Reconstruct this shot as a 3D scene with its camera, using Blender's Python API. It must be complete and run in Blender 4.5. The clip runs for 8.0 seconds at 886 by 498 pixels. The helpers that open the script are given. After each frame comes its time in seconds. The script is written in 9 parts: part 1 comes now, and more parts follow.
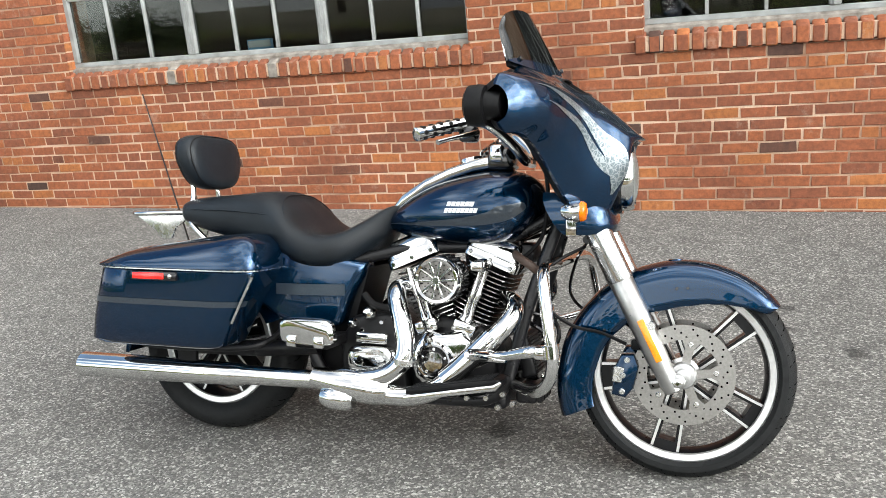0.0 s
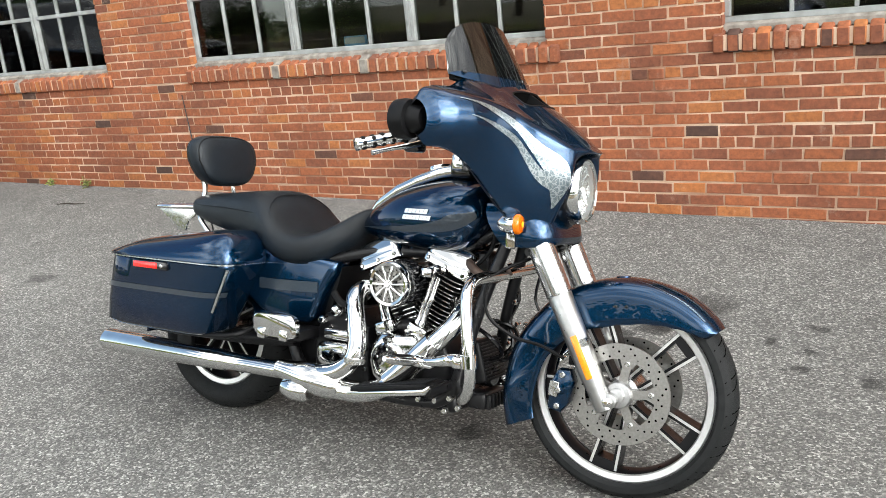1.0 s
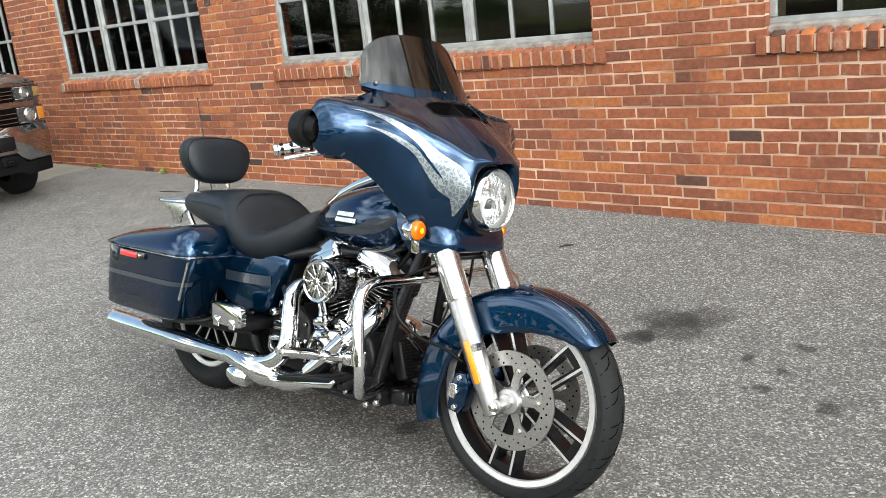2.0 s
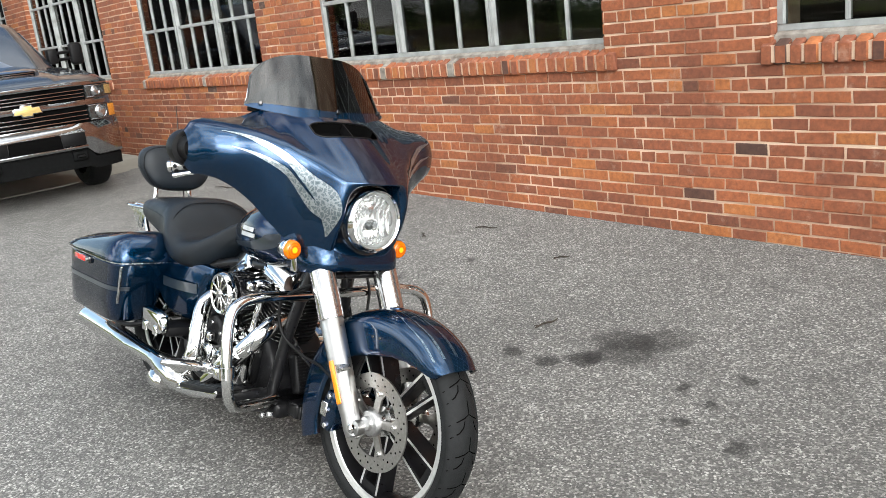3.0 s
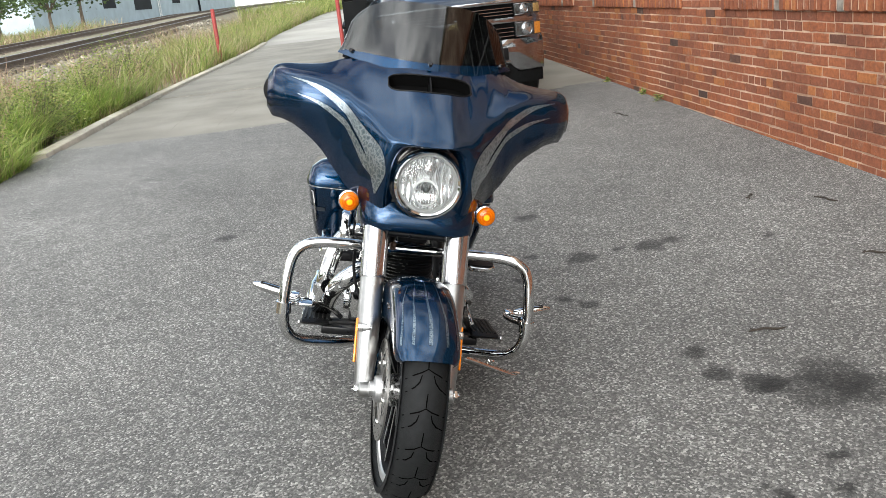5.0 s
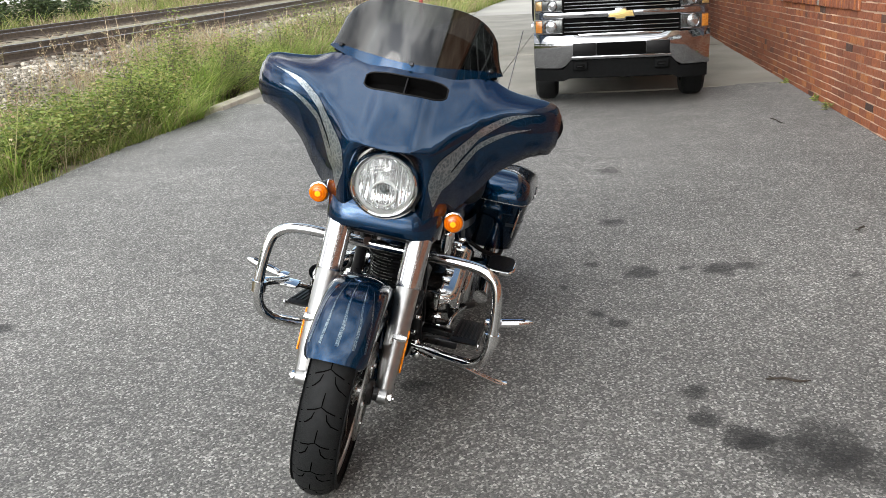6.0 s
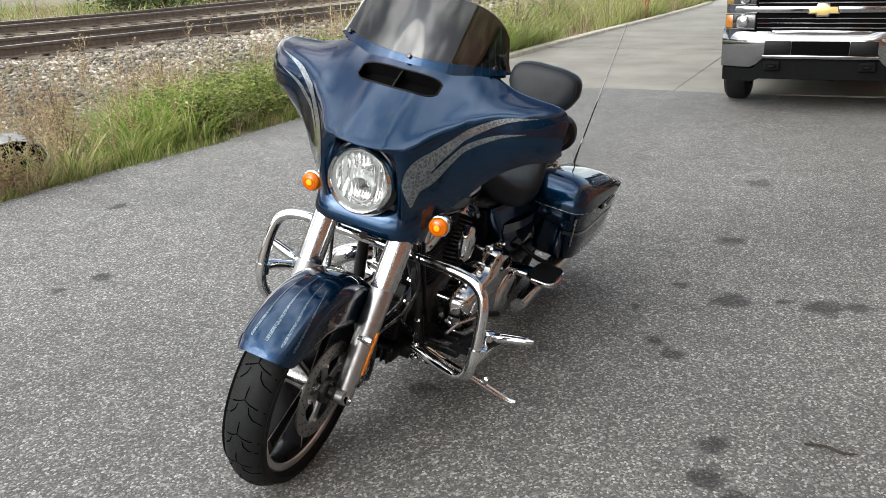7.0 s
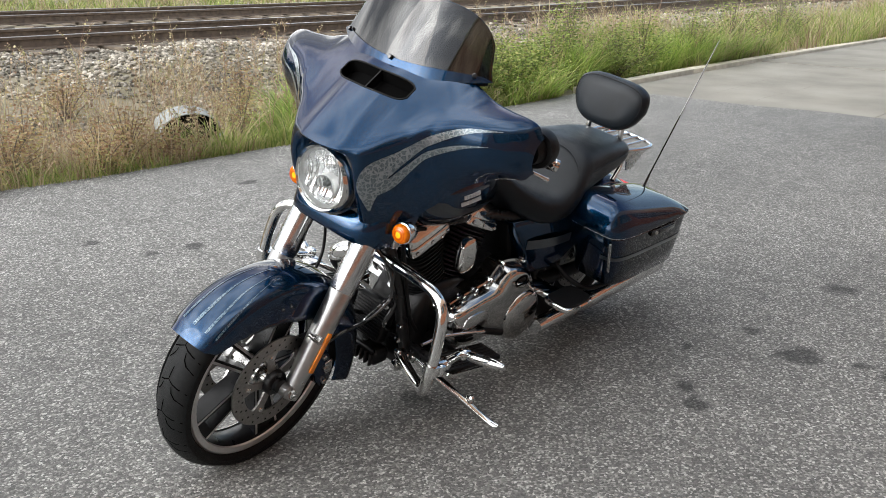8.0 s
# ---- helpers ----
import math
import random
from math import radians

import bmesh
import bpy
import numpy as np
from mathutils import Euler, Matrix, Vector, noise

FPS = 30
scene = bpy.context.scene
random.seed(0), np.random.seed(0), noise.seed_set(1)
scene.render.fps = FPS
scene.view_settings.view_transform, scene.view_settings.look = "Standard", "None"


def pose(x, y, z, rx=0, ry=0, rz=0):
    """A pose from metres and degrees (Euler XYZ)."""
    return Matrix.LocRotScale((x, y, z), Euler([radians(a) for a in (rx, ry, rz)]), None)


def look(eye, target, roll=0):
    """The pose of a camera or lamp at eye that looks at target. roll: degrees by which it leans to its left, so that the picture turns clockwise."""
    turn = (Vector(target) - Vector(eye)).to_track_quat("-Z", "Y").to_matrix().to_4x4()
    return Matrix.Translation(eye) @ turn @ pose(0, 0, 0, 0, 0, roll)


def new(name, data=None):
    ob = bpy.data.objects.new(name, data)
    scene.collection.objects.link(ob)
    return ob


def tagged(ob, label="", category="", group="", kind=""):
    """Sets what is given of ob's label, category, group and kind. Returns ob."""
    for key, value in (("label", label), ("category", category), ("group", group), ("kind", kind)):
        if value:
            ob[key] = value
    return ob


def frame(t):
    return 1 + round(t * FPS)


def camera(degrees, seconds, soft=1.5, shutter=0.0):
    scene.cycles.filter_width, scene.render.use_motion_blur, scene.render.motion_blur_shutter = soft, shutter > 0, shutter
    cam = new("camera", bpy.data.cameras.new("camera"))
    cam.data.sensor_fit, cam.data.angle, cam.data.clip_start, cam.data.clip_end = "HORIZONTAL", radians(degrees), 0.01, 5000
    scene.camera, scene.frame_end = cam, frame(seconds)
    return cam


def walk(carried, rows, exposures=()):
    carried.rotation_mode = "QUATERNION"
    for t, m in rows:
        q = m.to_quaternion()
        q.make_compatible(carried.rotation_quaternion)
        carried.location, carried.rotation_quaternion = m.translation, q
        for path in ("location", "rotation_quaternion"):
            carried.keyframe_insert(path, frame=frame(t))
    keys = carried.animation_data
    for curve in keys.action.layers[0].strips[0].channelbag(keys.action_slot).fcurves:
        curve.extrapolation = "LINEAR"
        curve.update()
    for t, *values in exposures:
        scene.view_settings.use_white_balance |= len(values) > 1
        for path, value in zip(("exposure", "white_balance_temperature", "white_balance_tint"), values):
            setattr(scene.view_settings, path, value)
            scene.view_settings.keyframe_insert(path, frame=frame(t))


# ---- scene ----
cam = camera(54.0, 8.0, soft=0.72, shutter=0.0)
PATH = [
    (0, (-0.020, 0.006, 1.456), (-0.695, 1.878, 0.887), -5.25),
    (0.5, (0.341, 0.069, 1.457), (-0.526, 1.862, 0.896), -6.11),
    (1, (0.635, 0.241, 1.472), (-0.416, 1.934, 0.910), -5.87),
    (1.5, (1.013, 0.392, 1.471), (-0.257, 1.935, 0.931), -6.61),
    (2, (1.307, 0.597, 1.459), (-0.042, 2.070, 0.918), -6.48),
    (2.2, (1.396, 0.711, 1.469), (0.000, 2.139, 0.921), -6.67),
    (3.3, (1.946, 1.328, 1.455), (0.300, 2.461, 0.919), -6.65),
    (3.5, (1.991, 1.463, 1.442), (0.271, 2.468, 0.883), -6.80),
    (4, (2.060, 1.786, 1.434), (0.260, 2.612, 0.836), -6.43),
    (4.5, (2.158, 2.173, 1.420), (0.210, 2.578, 0.851), -7.26),
    (4.7, (2.167, 2.311, 1.415), (0.195, 2.576, 0.842), -7.41),
    (5.8, (2.094, 3.108, 1.425), (0.124, 2.914, 0.823), -3.02),
    (6, (2.089, 3.259, 1.437), (0.140, 2.914, 0.835), -3.26),
    (6.5, (1.948, 3.598, 1.423), (0.051, 3.052, 0.802), -2.38),
    (7, (1.728, 3.903, 1.427), (-0.056, 3.057, 0.808), -1.36),
    (7.5, (1.547, 4.258, 1.438), (-0.042, 3.085, 0.819), -0.72),
    (8, (1.251, 4.467, 1.428), (-0.255, 3.191, 0.809), 1.12),
]
STOPS = [(0, 0.66, 6800, 8), (1.5, 0.62, 6800, 8), (3.5, 0.60, 6750, 9), (4.5, 0.34, 6750, 9), (6.5, 0.29, 6800, 11), (8, 0.29, 6750, 11)]
walk(cam, [(t, look(eye, target, roll)) for t, eye, target, roll in PATH], STOPS)

# ---- daylight: broken cloud, a low sun behind it down the length of the yard ----
SUN_FROM = (0.84, -0.30, 0.43)
world = bpy.data.worlds.new("sky")
scene.world = world
world.use_nodes = True


def sky_nodes():
    nt = world.node_tree
    n, l = nt.nodes, nt.links
    n.clear()
    out = n.new("ShaderNodeOutputWorld")
    bg = n.new("ShaderNodeBackground")
    sky = n.new("ShaderNodeTexSky")
    sky.sky_type, sky.sun_disc = "NISHITA", False
    sky.sun_elevation, sky.sun_rotation = radians(26), radians(110)
    sky.air_density, sky.dust_density = 1.1, 0.4
    co = n.new("ShaderNodeTexCoord")
    mp = n.new("ShaderNodeMapping")
    mp.inputs["Scale"].default_value = (1.0, 1.0, 2.6)
    nz = n.new("ShaderNodeTexNoise")
    nz.inputs["Scale"].default_value, nz.inputs["Detail"].default_value, nz.inputs["Roughness"].default_value = 1.5, 6.0, 0.5
    ramp = n.new("ShaderNodeValToRGB")
    ramp.color_ramp.elements[0].position, ramp.color_ramp.elements[1].position = 0.14, 0.27
    nz2 = n.new("ShaderNodeTexNoise")
    nz2.inputs["Scale"].default_value, nz2.inputs["Detail"].default_value = 2.2, 5.0
    shade = n.new("ShaderNodeValToRGB")
    shade.color_ramp.elements[0].position, shade.color_ramp.elements[1].position = 0.40, 0.62
    shade.color_ramp.elements[0].color, shade.color_ramp.elements[1].color = (7.5, 8.0, 8.9, 1), (28.6, 29.6, 30.2, 1)
    mix = n.new("ShaderNodeMix")
    mix.data_type = "RGBA"
    l.new(co.outputs["Generated"], mp.inputs["Vector"])
    l.new(mp.outputs["Vector"], nz.inputs["Vector"])
    l.new(mp.outputs["Vector"], nz2.inputs["Vector"])
    # cloud lies thick over the tracks and thins out overhead
    dot = n.new("ShaderNodeVectorMath")
    dot.operation = "DOT_PRODUCT"
    dot.inputs[1].default_value = (0.22, -0.14, 0.0)
    thin = n.new("ShaderNodeMath")
    thin.operation = "MULTIPLY_ADD"
    thin.inputs[1].default_value = 0.55
    l.new(co.outputs["Generated"], dot.inputs[0])
    l.new(nz.outputs["Fac"], thin.inputs[0])
    l.new(dot.outputs["Value"], thin.inputs[2])
    l.new(thin.outputs[0], ramp.inputs["Fac"])
    l.new(nz2.outputs["Fac"], shade.inputs["Fac"])
    # white haze low over the horizon
    sx = n.new("ShaderNodeSeparateXYZ")
    haze = n.new("ShaderNodeMapRange")
    haze.inputs["From Min"].default_value, haze.inputs["From Max"].default_value = 0.03, 0.20
    haze.inputs["To Min"].default_value, haze.inputs["To Max"].default_value = 0.9, 0.0
    most = n.new("ShaderNodeMath")
    most.operation = "MAXIMUM"
    l.new(co.outputs["Generated"], sx.inputs[0])
    l.new(sx.outputs["Z"], haze.inputs["Value"])
    l.new(haze.outputs[0], most.inputs[0])
    l.new(ramp.outputs["Color"], most.inputs[1])
    l.new(most.outputs[0], mix.inputs["Factor"])
    clear = n.new("ShaderNodeVectorMath")
    clear.operation = "SCALE"
    clear.inputs["Scale"].default_value = 1.65
    l.new(sky.outputs["Color"], clear.inputs[0])
    l.new(clear.outputs[0], mix.inputs["A"])
    # a cloudy sky is dimmer towards the horizon
    fall = n.new("ShaderNodeMapRange")
    fall.inputs["From Min"].default_value, fall.inputs["From Max"].default_value = 0.0, 0.55
    fall.inputs["To Min"].default_value, fall.inputs["To Max"].default_value = 0.72, 1.0
    l.new(sx.outputs["Z"], fall.inputs["Value"])
    cloud = n.new("ShaderNodeVectorMath")
    cloud.operation = "SCALE"
    l.new(shade.outputs["Color"], cloud.inputs[0])
    l.new(fall.outputs[0], cloud.inputs["Scale"])
    # the sun stands behind the cloud and lights it up round its place
    near = n.new("ShaderNodeVectorMath")
    near.operation = "DOT_PRODUCT"
    near.inputs[1].default_value = Vector(SUN_FROM).normalized()
    least = n.new("ShaderNodeMath")
    least.operation = "MAXIMUM"
    least.inputs[1].default_value = 0.0
    power = n.new("ShaderNodeMath")
    power.operation = "POWER"
    power.inputs[1].default_value = 15.0
    gain = n.new("ShaderNodeMath")
    gain.operation = "MULTIPLY_ADD"
    gain.inputs[1].default_value, gain.inputs[2].default_value = 5.0, 1.0
    l.new(co.outputs["Generated"], near.inputs[0])
    l.new(near.outputs["Value"], least.inputs[0])
    l.new(least.outputs[0], power.inputs[0])
    l.new(power.outputs[0], gain.inputs[0])
    glow = n.new("ShaderNodeVectorMath")
    glow.operation = "SCALE"
    l.new(cloud.outputs[0], glow.inputs[0])
    l.new(gain.outputs[0], glow.inputs["Scale"])
    l.new(glow.outputs[0], mix.inputs["B"])
    l.new(mix.outputs["Result"], bg.inputs["Color"])
    bg.inputs["Strength"].default_value = 0.10
    l.new(bg.outputs["Background"], out.inputs["Surface"])


sky_nodes()
sun = new("sun", bpy.data.lights.new("sun", "SUN"))
sun.data.energy, sun.data.angle, sun.data.color = 1.0, radians(40), (1.0, 0.96, 0.90)
sun.matrix_world = look(SUN_FROM, (0, 0, 0))

# ---- materials ----
MATS = {}


def material(name, color=(0.5, 0.5, 0.5), rough=0.5, metal=0.0, coat=0.0, coat_rough=0.03, spec=0.5, noise_scale=0.0, noise_amt=0.0,
             bump=0.0, bump_scale=0.0, rough_var=0.0, color2=None, detail=5.0):
    """A principled surface with colour variation at one scale and relief and gloss variation at another."""
    m = bpy.data.materials.new(name)
    m.use_nodes = True
    nt = m.node_tree
    n, l = nt.nodes, nt.links
    b = n["Principled BSDF"]
    b.inputs["Base Color"].default_value = (*color, 1)
    b.inputs["Roughness"].default_value, b.inputs["Metallic"].default_value = rough, metal
    b.inputs["Coat Weight"].default_value, b.inputs["Coat Roughness"].default_value = coat, coat_rough
    b.inputs["Specular IOR Level"].default_value = spec
    co = n.new("ShaderNodeTexCoord")
    if noise_scale:
        nz = n.new("ShaderNodeTexNoise")
        nz.inputs["Scale"].default_value, nz.inputs["Detail"].default_value = noise_scale, detail
        l.new(co.outputs["Object"], nz.inputs["Vector"])
        mx = n.new("ShaderNodeMix")
        mx.data_type = "RGBA"
        c2 = color2 or tuple(c * (1 - noise_amt) for c in color)
        c1 = color if color2 else tuple(min(1, c * (1 + noise_amt)) for c in color)
        mx.inputs["A"].default_value, mx.inputs["B"].default_value = (*c1, 1), (*c2, 1)
        rp = n.new("ShaderNodeMapRange")
        rp.inputs["From Min"].default_value, rp.inputs["From Max"].default_value = 0.3, 0.7
        l.new(nz.outputs["Fac"], rp.inputs["Value"])
        l.new(rp.outputs["Result"], mx.inputs["Factor"])
        l.new(mx.outputs["Result"], b.inputs["Base Color"])
        if rough_var:
            rr = n.new("ShaderNodeMapRange")
            rr.inputs["From Min"].default_value, rr.inputs["From Max"].default_value = 0.3, 0.7
            rr.inputs["To Min"].default_value, rr.inputs["To Max"].default_value = max(0.02, rough - rough_var), min(1, rough + rough_var)
            l.new(nz.outputs["Fac"], rr.inputs["Value"])
            l.new(rr.outputs["Result"], b.inputs["Roughness"])
    if bump:
        nb = n.new("ShaderNodeTexNoise")
        nb.inputs["Scale"].default_value, nb.inputs["Detail"].default_value = bump_scale, 6.0
        l.new(co.outputs["Object"], nb.inputs["Vector"])
        bp = n.new("ShaderNodeBump")
        bp.inputs["Strength"].default_value, bp.inputs["Distance"].default_value = bump, 0.01
        l.new(nb.outputs["Fac"], bp.inputs["Height"])
        l.new(bp.outputs["Normal"], b.inputs["Normal"])
    MATS[name] = m
    return m


PAINT = material("blue_pearl_paint", (0.0008, 0.0245, 0.065), 0.25, 0.84, coat=1.0, coat_rough=0.006, noise_scale=1500, noise_amt=0.10)
PAINT.node_tree.nodes["Principled BSDF"].inputs["Specular Tint"].default_value = (0.02, 0.07, 0.16, 1)
PAINT.node_tree.nodes["Principled BSDF"].inputs["Coat IOR"].default_value = 1.45
LAMP_SILVER = material("lamp_silver", (0.72, 0.73, 0.73), 0.12, 0.9)
LAMP_RIM = material("lamp_rim", (0.50, 0.51, 0.51), 0.35, 0.4, noise_scale=60, noise_amt=0.06)
LAMP_GREY = material("lamp_cap_grey", (0.10, 0.11, 0.11), 0.3, 0.6)
SATIN = material("satin_fork_cover", (0.56, 0.565, 0.57), 0.16, 0.98, noise_scale=40, noise_amt=0.05)
FORK_LEG = material("brushed_fork_leg", (0.42, 0.42, 0.415), 0.33, 1.0, noise_scale=50, noise_amt=0.08, rough_var=0.06)
POLISHED = material("polished_cover", (0.52, 0.52, 0.51), 0.11, 1.0, noise_scale=20, noise_amt=0.06, rough_var=0.03)
FRAME_BLACK = material("satin_frame_black", (0.006, 0.006, 0.007), 0.32, spec=0.35, noise_scale=40, noise_amt=0.3, rough_var=0.08)
PINSTRIPE = material("grey_pinstripe", (0.034, 0.047, 0.062), 0.3, 0.4, coat=1.0, coat_rough=0.02, noise_scale=220, color2=(0.02, 0.03, 0.045))
PAINT_BLACK = material("gloss_black", (0.006, 0.006, 0.007), 0.12, coat=0.6, noise_scale=30, noise_amt=0.3, rough_var=0.06)
CHROME = material("chrome", (0.68, 0.68, 0.67), 0.05, 1.0, noise_scale=14, noise_amt=0.06, rough_var=0.03)
ALU = material("polished_aluminium", (0.58, 0.58, 0.57), 0.25, 1.0, noise_scale=60, noise_amt=0.1, rough_var=0.08)
ALU_DULL = material("cast_aluminium", (0.5, 0.5, 0.5), 0.42, 1.0, noise_scale=80, noise_amt=0.15, rough_var=0.1, bump=0.1, bump_scale=300)
RIM_FACE = material("machined_rim", (0.72, 0.72, 0.72), 0.32, 0.85, noise_scale=90, noise_amt=0.06)
ENGINE_BLACK = material("engine_black", (0.005, 0.005, 0.006), 0.38, spec=0.3, noise_scale=40, noise_amt=0.35, rough_var=0.12, bump=0.15, bump_scale=400)
WHEEL_BLACK = material("satin_black_wheel", (0.005, 0.005, 0.006), 0.34, spec=0.25, noise_scale=40, noise_amt=0.3, rough_var=0.08)
STEEL_DISC = material("disc_steel", (0.34, 0.33, 0.315), 0.38, 1.0, noise_scale=120, noise_amt=0.12, rough_var=0.08)
RUBBER = material("tyre_rubber", (0.0060, 0.0066, 0.0070), 0.62, spec=0.20, noise_scale=60, noise_amt=0.3, bump=0.25, bump_scale=500, color2=(0.010, 0.0108, 0.0114))
PLASTIC = material("black_plastic", (0.004, 0.004, 0.0045), 0.44, spec=0.16, noise_scale=50, noise_amt=0.3, bump=0.1, bump_scale=600)
LEATHER = material("black_vinyl", (0.0060, 0.0090, 0.0125), 0.38, spec=0.27, noise_scale=12, noise_amt=0.3, rough_var=0.07, bump=0.22, bump_scale=420)
SILVER_MARK = material("silver_badge", (0.75, 0.76, 0.78), 0.3, 0.3, coat=0.4)
AMBER = material("amber_lens", (0.60, 0.135, 0.002), 0.13, coat=0.5, spec=0.25, noise_scale=90, noise_amt=0.2)
AMBER_CORE = material("amber_lens_core", (1.0, 0.43, 0.012), 0.2, spec=0.2)
AMBER_DARK = material("amber_lens_ring", (0.52, 0.070, 0.001), 0.2, spec=0.2)
AMBER_FLAT = material("amber_reflector", (0.85, 0.24, 0.008), 0.25, coat=0.6, noise_scale=200, noise_amt=0.2)
RED = material("red_reflector", (0.85, 0.018, 0.015), 0.2, coat=0.8, noise_scale=150, noise_amt=0.3)
GROOVE = material("tread_groove", (0.0025, 0.0025, 0.0025), 1.0, spec=0.0)
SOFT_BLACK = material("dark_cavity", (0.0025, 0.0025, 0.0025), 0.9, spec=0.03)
DULL_PLASTIC = material("dull_black_plastic", (0.0045, 0.0048, 0.005), 0.7, spec=0.06, noise_scale=30, noise_amt=0.3)
COPPER = material("rusty_brown_hose", (0.05, 0.03, 0.022), 0.6, noise_scale=40, noise_amt=0.4)


def glass_material(name, tint, gloss_rough=0.02, ior=1.5, base=0.0):
    """A thin pane: tinted see-through with a mirror coat that grows at grazing angles."""
    m = bpy.data.materials.new(name)
    m.use_nodes = True
    n, l = m.node_tree.nodes, m.node_tree.links
    n.remove(n["Principled BSDF"])
    tr, gl, mx, fr = n.new("ShaderNodeBsdfTransparent"), n.new("ShaderNodeBsdfGlossy"), n.new("ShaderNodeMixShader"), n.new("ShaderNodeFresnel")
    tr.inputs["Color"].default_value = (*tint, 1)
    gl.inputs["Roughness"].default_value = gloss_rough
    fr.inputs["IOR"].default_value = ior
    l.new(fr.outputs["Fac"], mx.inputs["Fac"])
    l.new(tr.outputs["BSDF"], mx.inputs[1])
    l.new(gl.outputs["BSDF"], mx.inputs[2])
    l.new(mx.outputs["Shader"], n["Material Output"].inputs["Surface"])
    MATS[name] = m
    return m


SMOKE = glass_material("smoked_acrylic", (0.20, 0.215, 0.22), 0.02, 1.75)
CLEAR = glass_material("clear_lens", (0.97, 0.98, 0.98), 0.01, 1.35)
PANE = glass_material("old_window_glass", (0.6, 0.64, 0.62), 0.015, 1.5)
CARGLASS = glass_material("truck_glass", (0.12, 0.14, 0.15), 0.01, 16.0)


def filigree_material(name, scale, line, ground, hollow, second):
    """Scroll work under clear coat: light curls of fine lines on a darker ground."""
    m = material(name, ground, 0.34, 0.88, coat=1.0, coat_rough=0.015)
    n, l = m.node_tree.nodes, m.node_tree.links
    co = n.new("ShaderNodeTexCoord")
    wp = n.new("ShaderNodeTexNoise")
    wp.inputs["Scale"].default_value, wp.inputs["Detail"].default_value = 60, 3
    ad = n.new("ShaderNodeVectorMath")
    ad.operation = "MULTIPLY_ADD"
    ad.inputs[1].default_value = (0.022, 0.022, 0.022)
    l.new(co.outputs["Object"], wp.inputs["Vector"])
    l.new(wp.outputs["Color"], ad.inputs[0])
    l.new(co.outputs["Object"], ad.inputs[2])
    vo = n.new("ShaderNodeTexVoronoi")
    vo.feature = "DISTANCE_TO_EDGE"
    vo.inputs["Scale"].default_value = scale
    l.new(ad.outputs[0], vo.inputs["Vector"])
    wv = n.new("ShaderNodeMath")
    wv.operation = "MULTIPLY"
    wv.inputs[1].default_value = 2.4
    l.new(vo.outputs["Distance"], wv.inputs[0])
    rp = n.new("ShaderNodeValToRGB")
    e = rp.color_ramp.elements
    e[0].position, e[0].color = 0.0, (*line, 1)
    e[1].position, e[1].color = 0.98, (*ground, 1)
    for p, c in ((0.20, line), (0.36, hollow), (0.70, second)):
        k = e.new(p)
        k.color = (*c, 1)
    l.new(wv.outputs[0], rp.inputs["Fac"])
    l.new(rp.outputs["Color"], n["Principled BSDF"].inputs["Base Color"])
    return m


PAINT_STRIPE = filigree_material("silver_filigree", 85, (0.30, 0.335, 0.355), (0.10, 0.135, 0.155), (0.085, 0.118, 0.14), (0.19, 0.225, 0.245))
LACE_DIM = filigree_material("pale_lace_print", 150, (0.13, 0.18, 0.22), (0.0012, 0.024, 0.060), (0.0012, 0.022, 0.056), (0.035, 0.070, 0.11))


# ---- mesh helpers ----
def V(*a):
    return Vector(a)


def finish(name, bm, mat, smooth=40.0):
    """One mesh from a bmesh; faces are smooth but for edges sharper than the angle."""
    bmesh.ops.recalc_face_normals(bm, faces=bm.faces[:])
    me = bpy.data.meshes.new(name)
    bm.to_mesh(me)
    bm.free()
    for m in (mat if isinstance(mat, (list, tuple)) else [mat]):
        me.materials.append(m)
    if smooth:
        me.polygons.foreach_set("use_smooth", [True] * len(me.polygons))
        me.set_sharp_from_angle(angle=radians(smooth))
    return me


def part(name, bm, mat, parent=None, label="", smooth=40.0, at=None):
    """Links a bmesh as one mesh object, under a thing or a part if one is given."""
    ob = new(name, finish(name, bm, mat, smooth))
    if parent is not None:
        ob.parent = parent
    if at is not None:
        ob.matrix_basis = at
    return tagged(ob, label)


def thing(name, label, category, at=None, group="", kind=""):
    ob = new(name)
    ob.empty_display_size = 0.1
    if at is not None:
        ob.matrix_basis = at
    return tagged(ob, label, category, group, kind)


def box(bm, x0, x1, y0, y1, z0, z1, bevel=0.0, seg=2, m=None):
    vs = [bm.verts.new((x, y, z)) for x in (x0, x1) for y in (y0, y1) for z in (z0, z1)]
    fs = [bm.faces.new([vs[i] for i in q]) for q in ((0, 1, 3, 2), (4, 6, 7, 5), (0, 4, 5, 1), (2, 3, 7, 6), (0, 2, 6, 4), (1, 5, 7, 3))]
    if bevel:
        es = list({e for f in fs for e in f.edges})
        r = bmesh.ops.bevel(bm, geom=es, offset=bevel, segments=seg, affect="EDGES", profile=0.5)
        vs = list({v for f in r["faces"] for v in f.verts} | {v for v in vs if v.is_valid})
    if m is not None:
        bmesh.ops.transform(bm, matrix=m, verts=vs)
    return vs


def ring(center, u, v, r, n, ru=None):
    return [center + u * ((ru or r) * math.cos(2 * math.pi * i / n)) + v * (r * math.sin(2 * math.pi * i / n)) for i in range(n)]


